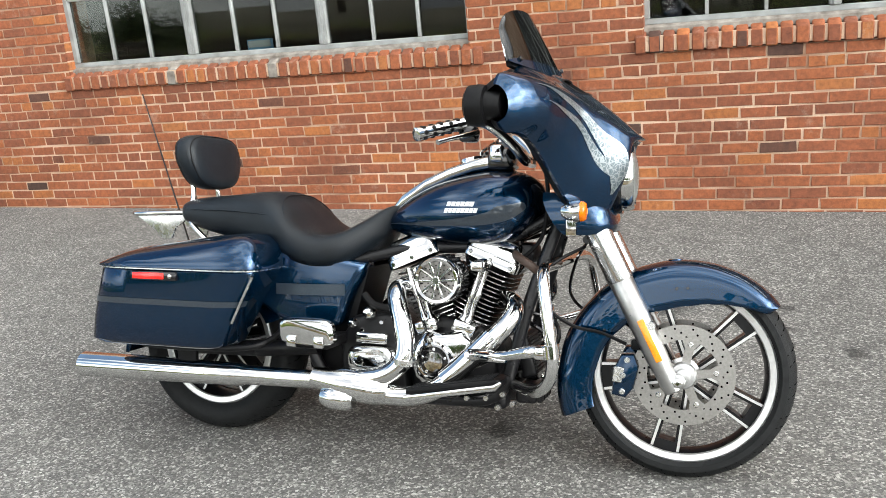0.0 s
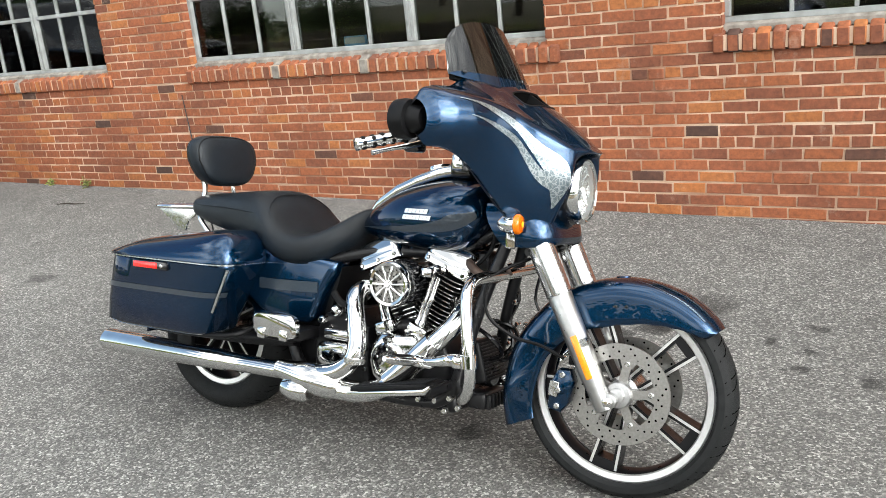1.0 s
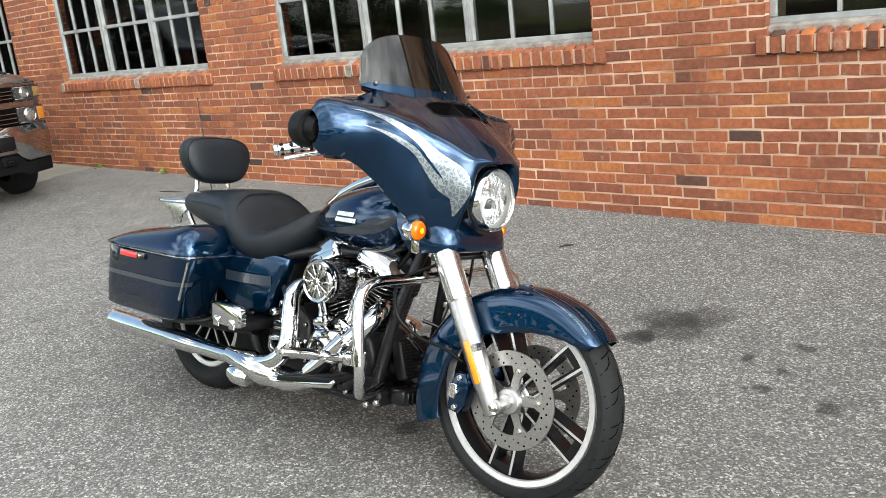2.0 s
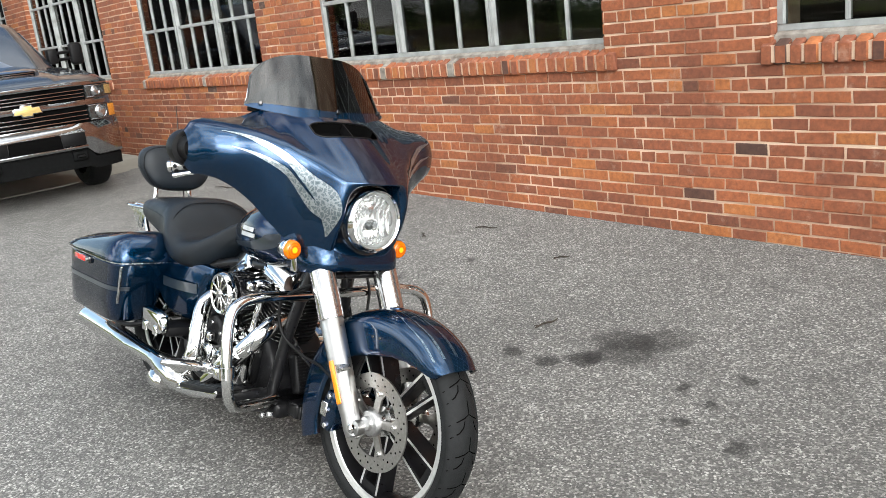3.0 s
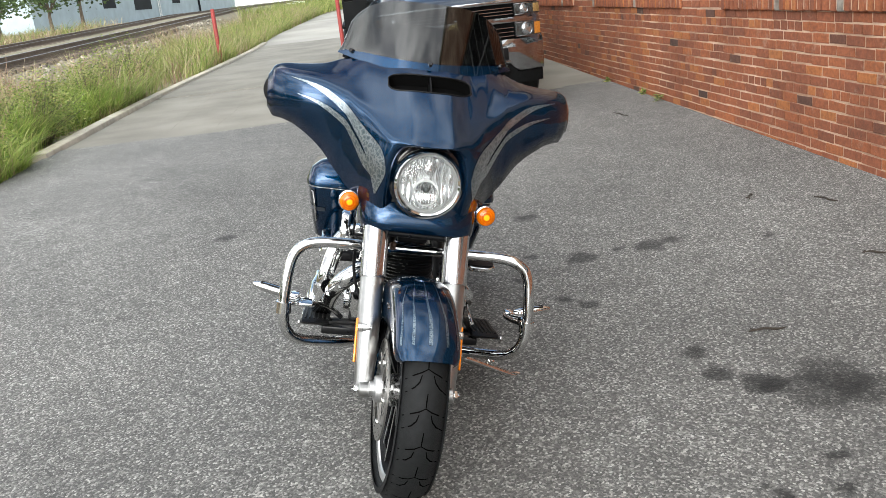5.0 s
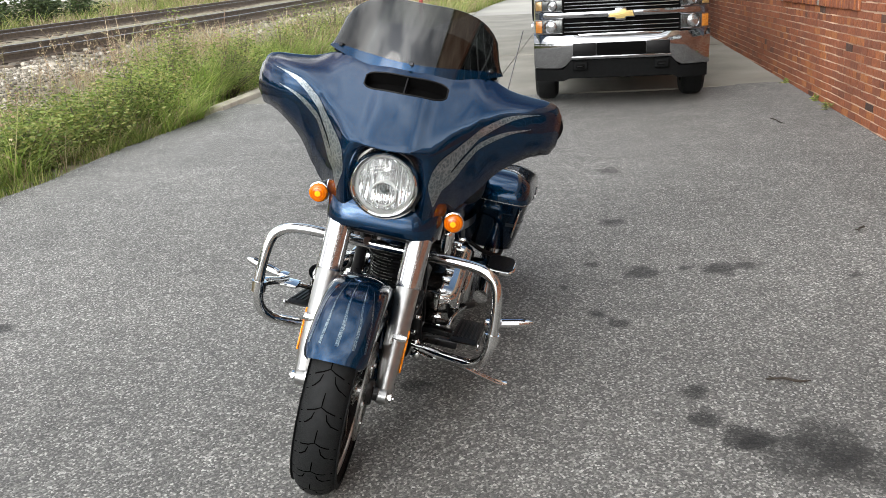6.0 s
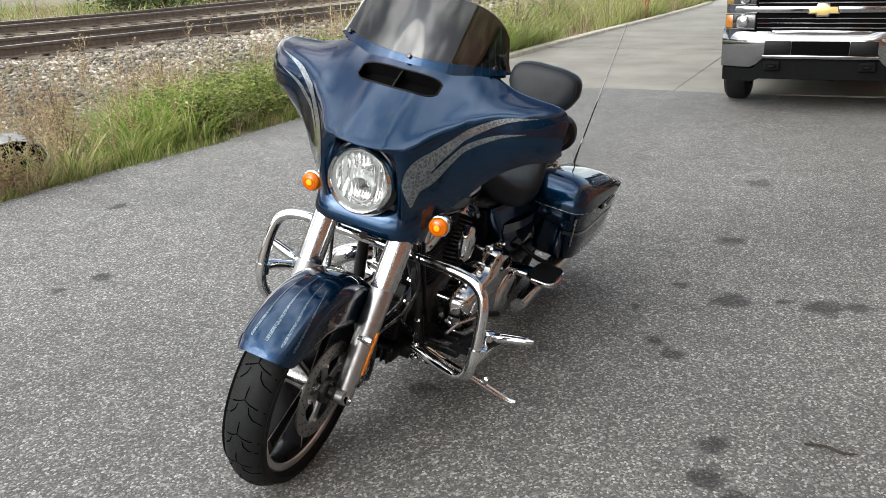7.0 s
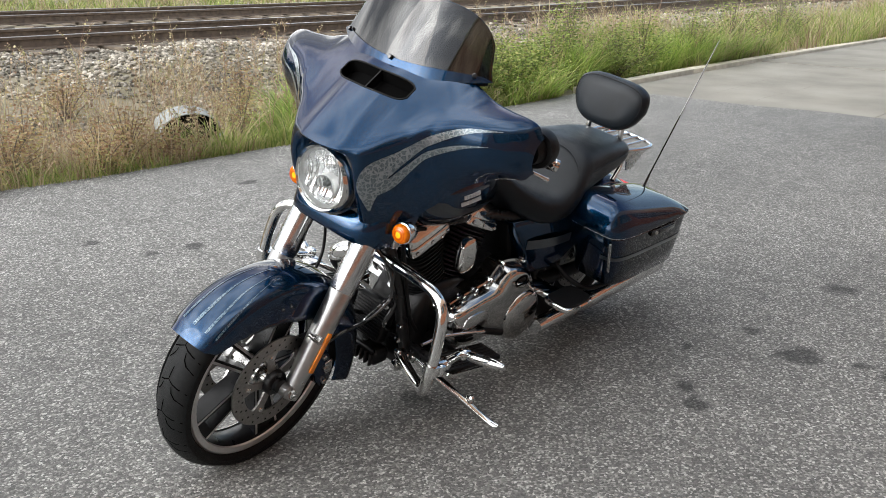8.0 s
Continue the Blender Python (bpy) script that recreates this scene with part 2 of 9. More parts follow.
def skin(bm, rings, closed=True, cap0=True, cap1=True):
    """Faces between successive rings of points."""
    rows = [[bm.verts.new(p) for p in r] for r in rings]
    n = len(rows[0])
    for a, b in zip(rows, rows[1:]):
        for i in range(n if closed else n - 1):
            j = (i + 1) % n
            try:
                bm.faces.new((a[i], a[j], b[j], b[i]))
            except ValueError:
                pass
    if cap0 and n > 2:
        bm.faces.new(rows[0])
    if cap1 and n > 2:
        bm.faces.new(rows[-1][::-1])
    return rows


def axes(d):
    d = d.normalized()
    u = d.cross(V(0, 0, 1) if abs(d.z) < 0.9 else V(1, 0, 0)).normalized()
    return u, d.cross(u).normalized()


def rod(bm, p0, p1, r0, r1=None, n=16, cap=True):
    p0, p1 = Vector(p0), Vector(p1)
    u, v = axes(p1 - p0)
    skin(bm, [ring(p0, u, v, r0, n), ring(p1, u, v, r0 if r1 is None else r1, n)], True, cap, cap)


def spline(pts, k=6):
    """Points of a smooth curve through pts."""
    pts = [Vector(p) for p in pts]
    out = []
    for i in range(len(pts) - 1):
        a, b = pts[max(i - 1, 0)], pts[i]
        c, d = pts[i + 1], pts[min(i + 2, len(pts) - 1)]
        for j in range(k):
            t = j / k
            out.append(0.5 * (2 * b + (c - a) * t + (2 * a - 5 * b + 4 * c - d) * t * t + (3 * b - a - 3 * c + d) * t ** 3))
    return out + [pts[-1]]


def pipe(bm, pts, r, n=14, k=6, radii=None, cap=True):
    """A round tube along a smooth curve; radii: one for each given point."""
    cur = spline(pts, k) if k > 1 else [Vector(p) for p in pts]
    m = len(cur)
    rs = [r] * m
    if radii:
        for i in range(m):
            f = i / (m - 1) * (len(radii) - 1)
            a = min(int(f), len(radii) - 2)
            rs[i] = radii[a] + (radii[a + 1] - radii[a]) * (f - a)
    t = (cur[1] - cur[0]).normalized()
    u, v = axes(t)
    rings = []
    for i, p in enumerate(cur):
        t2 = (cur[min(i + 1, m - 1)] - cur[max(i - 1, 0)]).normalized()
        q = t.rotation_difference(t2)
        u, v, t = q @ u, q @ v, t2
        rings.append(ring(p, u, v, rs[i], n))
    skin(bm, rings, True, cap, cap)


def lathe(bm, profile, center, axis, n=32, cap=True, start=None):
    """profile: (radius, distance along the axis) pairs."""
    center, d = Vector(center), Vector(axis).normalized()
    u, v = axes(d)
    rings = [ring(center + d * h, u, v, max(r, 0.0004), n) for r, h in profile]
    skin(bm, rings, True, cap, cap)


def rounded(hw, hh, n=20, p=2.6):
    """A superellipse as (a, b) pairs."""
    out = []
    for i in range(n):
        t = 2 * math.pi * i / n
        c, s = math.cos(t), math.sin(t)
        out.append((hw * math.copysign(abs(c) ** (2 / p), c), hh * math.copysign(abs(s) ** (2 / p), s)))
    return out


def lerp_table(table, x):
    """Smooth value from (x, value) rows."""
    if x <= table[0][0]:
        return table[0][1]
    for i in range(len(table) - 1):
        (a, va), (b, vb) = table[i], table[i + 1]
        if x <= b:
            t = (x - a) / (b - a)
            t = t * t * (3 - 2 * t) * 0.5 + t * 0.5
            return va + (vb - va) * t
    return table[-1][1]


def plate(bm, poly, y0, y1, bevel=0.0, seg=2):
    """A plate from an outline in x and z, between two y."""
    a = [bm.verts.new((x, y0, z)) for x, z in poly]
    b = [bm.verts.new((x, y1, z)) for x, z in poly]
    n = len(poly)
    fs = [bm.faces.new(a), bm.faces.new(b[::-1])]
    for i in range(n):
        j = (i + 1) % n
        fs.append(bm.faces.new((a[i], b[i], b[j], a[j])))
    if bevel:
        bmesh.ops.recalc_face_normals(bm, faces=fs)
        es = [e for e in {e for f in fs[:2] for e in f.edges}]
        bmesh.ops.bevel(bm, geom=es, offset=bevel, segments=seg, affect="EDGES", profile=0.5)


def new_bm():
    return bmesh.new()

# ---- ground ----
EDGE_Y, SLAB_X, WALL_Y = -1.2, -8.5, 5.495
FALL = 0.0133


def step(a, b, x):
    t = min(max((x - a) / (b - a), 0), 1)
    return t * t * (3 - 2 * t)


def lot_z(x, y):
    return -FALL * max(x, -60) + 0.045 * step(3.9, 5.5, y)


def field_z(x, y):
    d = EDGE_Y - y
    z = -0.03 - 0.16 * step(0.2, 1.6, d) + 0.49 * step(1.6, 5.0, d) - 0.25 * step(12.5, 16, d)
    z += -FALL * max(x, -70) + 0.012 * max(0, -max(x, -120) - 15) * step(1, 10, d)
    return z + 0.05 * noise.noise(V(x * 0.7, y * 0.7, 0)) * step(0.1, 1.0, d)


def drift(x):
    """How far the kerb of the drive leans in, far along it."""
    return 0.045 * min(max(-x - 12.5, 0), 12)


def lot_edge(x):
    return EDGE_Y + drift(x) + 0.07 * noise.noise(V(x * 0.8, 3, 0)) + 0.03 * noise.noise(V(x * 4, 7, 0)) - 0.19 * step(-4.0, -0.5, x) + 0.033 * max(0, -x - 36) - 0.17 * step(-8.3, -8.7, x)


STAINS = [(-0.39, 3.90, 0.15), (-0.34, 4.08, 0.14), (-0.47, 3.99, 0.13), (-0.49, 3.74, 0.08), (-0.80, 3.62, 0.06), (-0.61, 3.645, 0.07), (-2.06, 3.51, 0.09), (-2.12, 3.89, 0.10), (-2.17, 4.03, 0.07), (-2.13, 3.73, 0.05),
          (-2.97, 3.39, 0.09), (-4.30, 3.40, 0.12), (0.145, 3.50, 0.045), (0.163, 3.685, 0.045), (-0.004, 3.75, 0.04), (-1.995, 4.49, 0.06), (-1.43, 3.385, 0.06), (-0.80, 2.62, 0.05), (-1.30, 0.56, 0.06), (-3.4, 1.5, 0.10),
          (0.404, 3.476, 0.05), (0.153, 3.94, 0.045), (-1.50, 3.295, 0.05), (-2.20, 3.285, 0.055), (-1.87, 3.125, 0.04), (-3.49, 3.37, 0.06), (-0.946, 0.10, 0.05), (-1.08, 0.50, 0.045), (-2.38, -0.40, 0.08), (-0.46, 3.78, 0.05)]


def asphalt_material():
    m = bpy.data.materials.new("worn_asphalt")
    m.use_nodes = True
    n, l = m.node_tree.nodes, m.node_tree.links
    b = n["Principled BSDF"]
    co = n.new("ShaderNodeTexCoord")
    vor = n.new("ShaderNodeTexVoronoi")
    vor.inputs["Scale"].default_value = 135
    vor2 = n.new("ShaderNodeTexVoronoi")
    vor2.inputs["Scale"].default_value = 300
    big = n.new("ShaderNodeTexNoise")
    big.inputs["Scale"].default_value, big.inputs["Detail"].default_value = 0.55, 6
    mid = n.new("ShaderNodeTexNoise")
    mid.inputs["Scale"].default_value, mid.inputs["Detail"].default_value = 6, 8
    for t in (vor, vor2, big, mid):
        l.new(co.outputs["Object"], t.inputs["Vector"])
    sep = n.new("ShaderNodeSeparateColor")
    l.new(vor.outputs["Color"], sep.inputs["Color"])
    ramp = n.new("ShaderNodeValToRGB")
    e = ramp.color_ramp.elements
    e[0].position, e[0].color = 0.0, (0.078, 0.077, 0.073, 1)
    e[1].position, e[1].color = 1.0, (0.52, 0.51, 0.475, 1)
    for p, c in ((0.45, (0.125, 0.1225, 0.1155, 1)), (0.72, (0.20, 0.196, 0.185, 1)), (0.9, (0.32, 0.313, 0.295, 1))):
        k = e.new(p)
        k.color = c
    l.new(sep.outputs["Red"], ramp.inputs["Fac"])
    sep2 = n.new("ShaderNodeSeparateColor")
    l.new(vor2.outputs["Color"], sep2.inputs["Color"])
    fine = n.new("ShaderNodeMapRange")
    fine.inputs["To Min"].default_value, fine.inputs["To Max"].default_value = 0.72, 1.3
    l.new(sep2.outputs["Green"], fine.inputs["Value"])
    br = n.new("ShaderNodeMapRange")
    br.inputs["From Min"].default_value, br.inputs["From Max"].default_value = 0.3, 0.7
    br.inputs["To Min"].default_value, br.inputs["To Max"].default_value = 0.62, 0.86
    l.new(big.outputs["Fac"], br.inputs["Value"])
    ms = n.new("ShaderNodeMapRange")
    ms.inputs["From Min"].default_value, ms.inputs["From Max"].default_value = 0.3, 0.7
    ms.inputs["To Min"].default_value, ms.inputs["To Max"].default_value = 0.86, 1.12
    l.new(mid.outputs["Fac"], ms.inputs["Value"])

    def mul(a, c):
        k = n.new("ShaderNodeMath")
        k.operation = "MULTIPLY"
        l.new(a, k.inputs[0])
        l.new(c, k.inputs[1])
        return k.outputs[0]
    tone = mul(mul(fine.outputs[0], br.outputs[0]), ms.outputs[0])
    # uneven light painted into the tone: paler towards verge, darker at the open end
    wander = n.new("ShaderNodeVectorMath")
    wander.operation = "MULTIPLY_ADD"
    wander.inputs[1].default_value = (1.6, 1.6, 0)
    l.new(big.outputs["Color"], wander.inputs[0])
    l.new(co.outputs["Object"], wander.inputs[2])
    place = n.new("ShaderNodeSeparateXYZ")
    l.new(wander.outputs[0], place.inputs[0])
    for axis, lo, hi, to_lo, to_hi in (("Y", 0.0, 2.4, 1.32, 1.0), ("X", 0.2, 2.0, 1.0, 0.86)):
        light_grade = n.new("ShaderNodeMapRange")
        light_grade.interpolation_type = "SMOOTHSTEP"
        light_grade.inputs["From Min"].default_value, light_grade.inputs["From Max"].default_value = lo, hi
        light_grade.inputs["To Min"].default_value, light_grade.inputs["To Max"].default_value = to_lo, to_hi
        l.new(place.outputs[axis], light_grade.inputs["Value"])
        tone = mul(tone, light_grade.outputs[0])
    # oil spots
    warp = n.new("ShaderNodeTexNoise")
    warp.inputs["Scale"].default_value, warp.inputs["Detail"].default_value = 9, 6
    l.new(co.outputs["Object"], warp.inputs["Vector"])
    add = n.new("ShaderNodeVectorMath")
    add.operation = "MULTIPLY_ADD"
    add.inputs[1].default_value = (0.16, 0.16, 0)
    l.new(warp.outputs["Color"], add.inputs[0])
    l.new(co.outputs["Object"], add.inputs[2])
    for x, y, r in STAINS:
        d = n.new("ShaderNodeVectorMath")
        d.operation = "DISTANCE"
        d.inputs[1].default_value = (x + 0.08, y + 0.08, 0)
        l.new(add.outputs[0], d.inputs[0])
        mr = n.new("ShaderNodeMapRange")
        mr.interpolation_type = "SMOOTHSTEP"
        mr.inputs["From Min"].default_value, mr.inputs["From Max"].default_value = r * 0.6, r * 1.2
        mr.inputs["To Min"].default_value = 0.28 if r < 0.11 else 0.42
        l.new(d.outputs["Value"], mr.inputs["Value"])
        tone = mul(tone, mr.outputs[0])
    sc = n.new("ShaderNodeVectorMath")
    sc.operation = "SCALE"
    l.new(ramp.outputs["Color"], sc.inputs[0])
    l.new(tone, sc.inputs["Scale"])
    l.new(sc.outputs[0], b.inputs["Base Color"])
    b.inputs["Roughness"].default_value = 0.82
    bp = n.new("ShaderNodeBump")
    bp.inputs["Strength"].default_value, bp.inputs["Distance"].default_value = 0.55, 0.004
    l.new(vor.outputs["Distance"], bp.inputs["Height"])
    bp.invert = True
    l.new(bp.outputs["Normal"], b.inputs["Normal"])
    return m


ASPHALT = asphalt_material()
CONCRETE = material("road_concrete", (0.25, 0.235, 0.200), 0.85, noise_scale=1.3, color2=(0.165, 0.154, 0.130), bump=0.3, bump_scale=90, detail=12)
CRACK = material("crack_dirt", (0.21, 0.19, 0.16), 0.95, noise_scale=20, color2=(0.12, 0.108, 0.09))
OLD_ROAD = material("old_grey_road", (0.40, 0.38, 0.335), 0.85, noise_scale=0.35, color2=(0.26, 0.25, 0.225), bump=0.4, bump_scale=60, detail=10)
KERB = material("kerb_concrete", (0.56, 0.52, 0.43), 0.9, noise_scale=5, color2=(0.38, 0.34, 0.27), bump=0.5, bump_scale=60)
SOIL = material("gravelly_soil", (0.26, 0.225, 0.165), 0.95, noise_scale=2.2, color2=(0.16, 0.145, 0.085), bump=0.9, bump_scale=25, detail=10)


def grid_sheet(xs, ys, height):
    bm = new_bm()
    rows = [[bm.verts.new((x, y, height(x, y))) for y in ys] for x in xs]
    for a, b in zip(rows, rows[1:]):
        for i in range(len(ys) - 1):
            bm.faces.new((a[i], b[i], b[i + 1], a[i + 1]))
    return bm


def ground_height(x, y):
    if y > EDGE_Y:
        z = lot_z(x, min(y, 3)) - 0.07 - 0.04 * step(EDGE_Y, EDGE_Y + 0.3, y)
    else:
        z = field_z(x, y)
    return z


xs = [-900, -500, -300, -200, -140, -100, -80] + [-70 + 2 * i for i in range(20)] + [-30 + 0.5 * i for i in range(80)] + [10, 14, 20, 30, 60, 120, 300, 900]
ys = [-900, -400, -200, -100, -60, -40, -30, -24] + [-20 + 0.5 * i for i in range(37)] + [-1.45, -1.3, -1.2, -1.1, -0.8, 0, 3, 6, 8, 30, 100, 400, 900]
tagged(part("ground", grid_sheet(xs, ys, ground_height), SOIL), "bare gravelly soil and scrubland beside a railway line", "ground", kind="structure")

bm = new_bm()
axs = [SLAB_X + 0.35 * i for i in range(68)] + [16, 18, 21, 25, 30]
rows = []
for x in axs:
    e = lot_edge(x)
    row = []
    for j in range(24):
        y = e + (WALL_Y + 0.05 - e) * j / 23
        xx = x
        if x == SLAB_X:
            xx += 0.12 * noise.noise(V(y * 0.9, 1, 0))
        row.append(bm.verts.new((xx, y, lot_z(x, y))))
    rows.append(row)
for a, b in zip(rows, rows[1:]):
    for i in range(23):
        bm.faces.new((a[i], b[i], b[i + 1], a[i + 1]))
rim = [r[0] for r in rows]
low = [bm.verts.new((v.co.x, v.co.y - 0.02, v.co.z - 0.1)) for v in rim]
for i in range(len(rim) - 1):
    bm.faces.new((rim[i], low[i], low[i + 1], rim[i + 1]))
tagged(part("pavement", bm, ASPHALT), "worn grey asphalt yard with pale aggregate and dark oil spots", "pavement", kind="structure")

# concrete drive, laid in slabs with open joints
slab_road = tagged(new("road"), "pale concrete drive in large slabs with dark joints", "road", kind="structure")
for i in range(4):
    for j, (ya, yb) in enumerate(((EDGE_Y + 0.05, 2.0125), (2.0175, WALL_Y + 0.03))):
        bm = new_bm()
        xa, xb = SLAB_X - 0.35 - 4.6 * (i + 1) + 0.012, SLAB_X - 0.35 - 4.6 * i
        box(bm, xa, xb + (0.42 if i == 0 else 0), ya, yb, -0.16, -0.006 if i == 0 else 0.004, 0.006, 1)
        for v in bm.verts:
            v.co.z += lot_z(v.co.x, v.co.y)
            v.co.y += drift(v.co.x) if v.co.y < 0 else 0
        part("slab", bm, CONCRETE, slab_road)
bm = new_bm()
far_x = [SLAB_X - 0.35 - 18.4 - 1.5 * i for i in range(50)] + [-110, -140, -200, -300, -420]
rows = [[bm.verts.new((x, y, lot_z(x, 2))) for y in (lot_edge(x) + 0.04, lot_edge(x) + 1.2, max(6.5, lot_edge(x) + 2))] for x in far_x]
for a, b in zip(rows, rows[1:]):
    for i in range(2):
        bm.faces.new((a[i], a[i + 1], b[i + 1], b[i]))
bm.normal_update()
part("far_paving", bm, OLD_ROAD, slab_road, "older grey asphalt beyond the slabs")
for pts in (((-12.6, 0.70), (-11.8, 0.72), (-11.0, 0.64), (-10.2, 0.66), (-9.2, 0.60), (-8.9, 0.62)), ((-15.5, -0.12), (-14.1, -0.10), (-12.6, -0.03), (-11.0, -0.06), (-9.2, 0.0)), ((-19.5, 0.9), (-18.6, 1.3), (-17.9, 1.9), (-17.5, 2.0))):
    bm = new_bm()
    last = None
    for k in range(len(pts) * 8 - 7):
        f = k / 8
        i = min(int(f), len(pts) - 2)
        x = pts[i][0] + (pts[i + 1][0] - pts[i][0]) * (f - i)
        y = pts[i][1] + (pts[i + 1][1] - pts[i][1]) * (f - i) + 0.03 * noise.noise(V(x * 5, 1, 0))
        w = 0.0015 + 0.006 * abs(noise.noise(V(x * 7, 4, 0)))
        z = lot_z(x, y) + (-0.0045 if x > SLAB_X - 4.95 else 0.0055)
        cur = [bm.verts.new((x, y - w, z)), bm.verts.new((x, y + w, z))]
        if last:
            bm.faces.new((last[0], cur[0], cur[1], last[1]))
        last = cur
    part("crack", bm, CRACK, slab_road, "dirt-filled crack", smooth=0)

# kerb along the drive
kerb = tagged(new("kerb"), "weathered concrete kerb edging the drive", "kerb", kind="structure")
for i in range(7):
    bm = new_bm()
    xa, xb = SLAB_X - 3.0 * (i + 1) + 0.01 + 0.5, SLAB_X - 3.0 * i + 0.5
    box(bm, xa, xb, EDGE_Y - 0.13, EDGE_Y + 0.045, -0.2, 0.055, 0.018, 2)
    for v in bm.verts:
        v.co.z += lot_z(v.co.x, 0)
        v.co.y += drift(v.co.x)
    part("kerb_stone", bm, KERB, kerb)
# ---- brick building ----
COURSE, BRICK, JOINT = 0.0705, 0.2085, 0.0118
WINDOWS = [(-17.2, -14.15), (-13.05, -9.98), (-8.86, -5.91), (-4.88, -1.69), (-0.60, 2.60), (3.7, 6.9)]
SILL_Z, GLASS_Z, HEAD_Z = 1.035, 1.197, 2.92
WALL_X0, WALL_X1, BRICK_TOP, WALL_TOP = -18.7, 8.0, 2.95, 4.6


def brick_material():
    m = bpy.data.materials.new("red_brick")
    m.use_nodes = True
    n, l = m.node_tree.nodes, m.node_tree.links
    b = n["Principled BSDF"]
    geo, inf, co = n.new("ShaderNodeNewGeometry"), n.new("ShaderNodeObjectInfo"), n.new("ShaderNodeTexCoord")
    add = n.new("ShaderNodeMath")
    add.operation = "ADD"
    fr = n.new("ShaderNodeMath")
    fr.operation = "FRACT"
    l.new(geo.outputs["Random Per Island"], add.inputs[0])
    l.new(inf.outputs["Random"], add.inputs[1])
    l.new(add.outputs[0], fr.inputs[0])
    ramp = n.new("ShaderNodeValToRGB")
    e = ramp.color_ramp.elements
    e[0].position, e[0].color = 0.0, (0.07, 0.034, 0.024, 1)
    e[1].position, e[1].color = 1.0, (0.42, 0.15, 0.05, 1)
    for p, c in ((0.010, (0.10, 0.045, 0.030, 1)), (0.02, (0.225, 0.072, 0.036, 1)), (0.3, (0.285, 0.088, 0.040, 1)), (0.6, (0.325, 0.099, 0.041, 1)), (0.86, (0.355, 0.108, 0.041, 1)), (0.94, (0.44, 0.150, 0.045, 1))):
        k = e.new(p)
        k.color = c
    l.new(fr.outputs[0], ramp.inputs["Fac"])
    nz, big = n.new("ShaderNodeTexNoise"), n.new("ShaderNodeTexNoise")
    nz.inputs["Scale"].default_value, nz.inputs["Detail"].default_value, nz.inputs["Roughness"].default_value = 34, 9, 0.7
    big.inputs["Scale"].default_value, big.inputs["Detail"].default_value = 1.3, 7
    l.new(geo.outputs["Position"], nz.inputs["Vector"])
    l.new(geo.outputs["Position"], big.inputs["Vector"])
    mr, mr2 = n.new("ShaderNodeMapRange"), n.new("ShaderNodeMapRange")
    for k, s, lo, hi in ((mr, nz, 0.52, 1.08), (mr2, big, 0.78, 1.08)):
        k.inputs["From Min"].default_value, k.inputs["From Max"].default_value = 0.3, 0.7
        k.inputs["To Min"].default_value, k.inputs["To Max"].default_value = lo, hi
        l.new(s.outputs["Fac"], k.inputs["Value"])
    mu = n.new("ShaderNodeMath")
    mu.operation = "MULTIPLY"
    l.new(mr.outputs[0], mu.inputs[0])
    l.new(mr2.outputs[0], mu.inputs[1])
    sc = n.new("ShaderNodeVectorMath")
    sc.operation = "SCALE"
    l.new(ramp.outputs["Color"], sc.inputs[0])
    l.new(mu.outputs[0], sc.inputs["Scale"])
    # smears of mortar and lime
    sm = n.new("ShaderNodeTexNoise")
    sm.inputs["Scale"].default_value, sm.inputs["Detail"].default_value, sm.inputs["Roughness"].default_value = 7, 10, 0.75
    l.new(geo.outputs["Position"], sm.inputs["Vector"])
    smr = n.new("ShaderNodeMapRange")
    smr.inputs["From Min"].default_value, smr.inputs["From Max"].default_value, smr.inputs["To Max"].default_value = 0.58, 0.74, 0.38
    l.new(sm.outputs["Fac"], smr.inputs["Value"])
    mx = n.new("ShaderNodeMix")
    mx.data_type = "RGBA"
    mx.inputs["B"].default_value = (0.47, 0.36, 0.28, 1)
    l.new(smr.outputs[0], mx.inputs["Factor"])
    l.new(sc.outputs[0], mx.inputs["A"])
    l.new(mx.outputs["Result"], b.inputs["Base Color"])
    b.inputs["Roughness"].default_value = 0.88
    bp = n.new("ShaderNodeBump")
    bp.inputs["Strength"].default_value, bp.inputs["Distance"].default_value = 0.85, 0.005
    l.new(nz.outputs["Fac"], bp.inputs["Height"])
    l.new(bp.outputs["Normal"], b.inputs["Normal"])
    return m


BRICKS = brick_material()
MORTAR = material("lime_mortar", (0.66, 0.49, 0.36), 0.95, noise_scale=1.9, color2=(0.24, 0.118, 0.070), bump=0.7, bump_scale=120, detail=9)
SASH = material("weathered_sash_paint", (0.34, 0.355, 0.355), 0.6, noise_scale=9, color2=(0.20, 0.207, 0.20), bump=0.25, bump_scale=90)
SILL_CEM = material("painted_cement_sill", (0.30, 0.275, 0.24), 0.85, noise_scale=16, color2=(0.12, 0.10, 0.085), bump=0.5, bump_scale=70, detail=9)
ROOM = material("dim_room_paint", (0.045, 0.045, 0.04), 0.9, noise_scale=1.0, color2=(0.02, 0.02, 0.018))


def wall_block(name, x0, x1, z0, z1):
    bm = new_bm()
    box(bm, x0, x1, WALL_Y + 0.001, WALL_Y + 0.32, z0, z1)
    return tagged(part(name, bm, MORTAR, None, "", 0), "red brick wall in common bond with pale lime mortar", "wall", kind="structure")


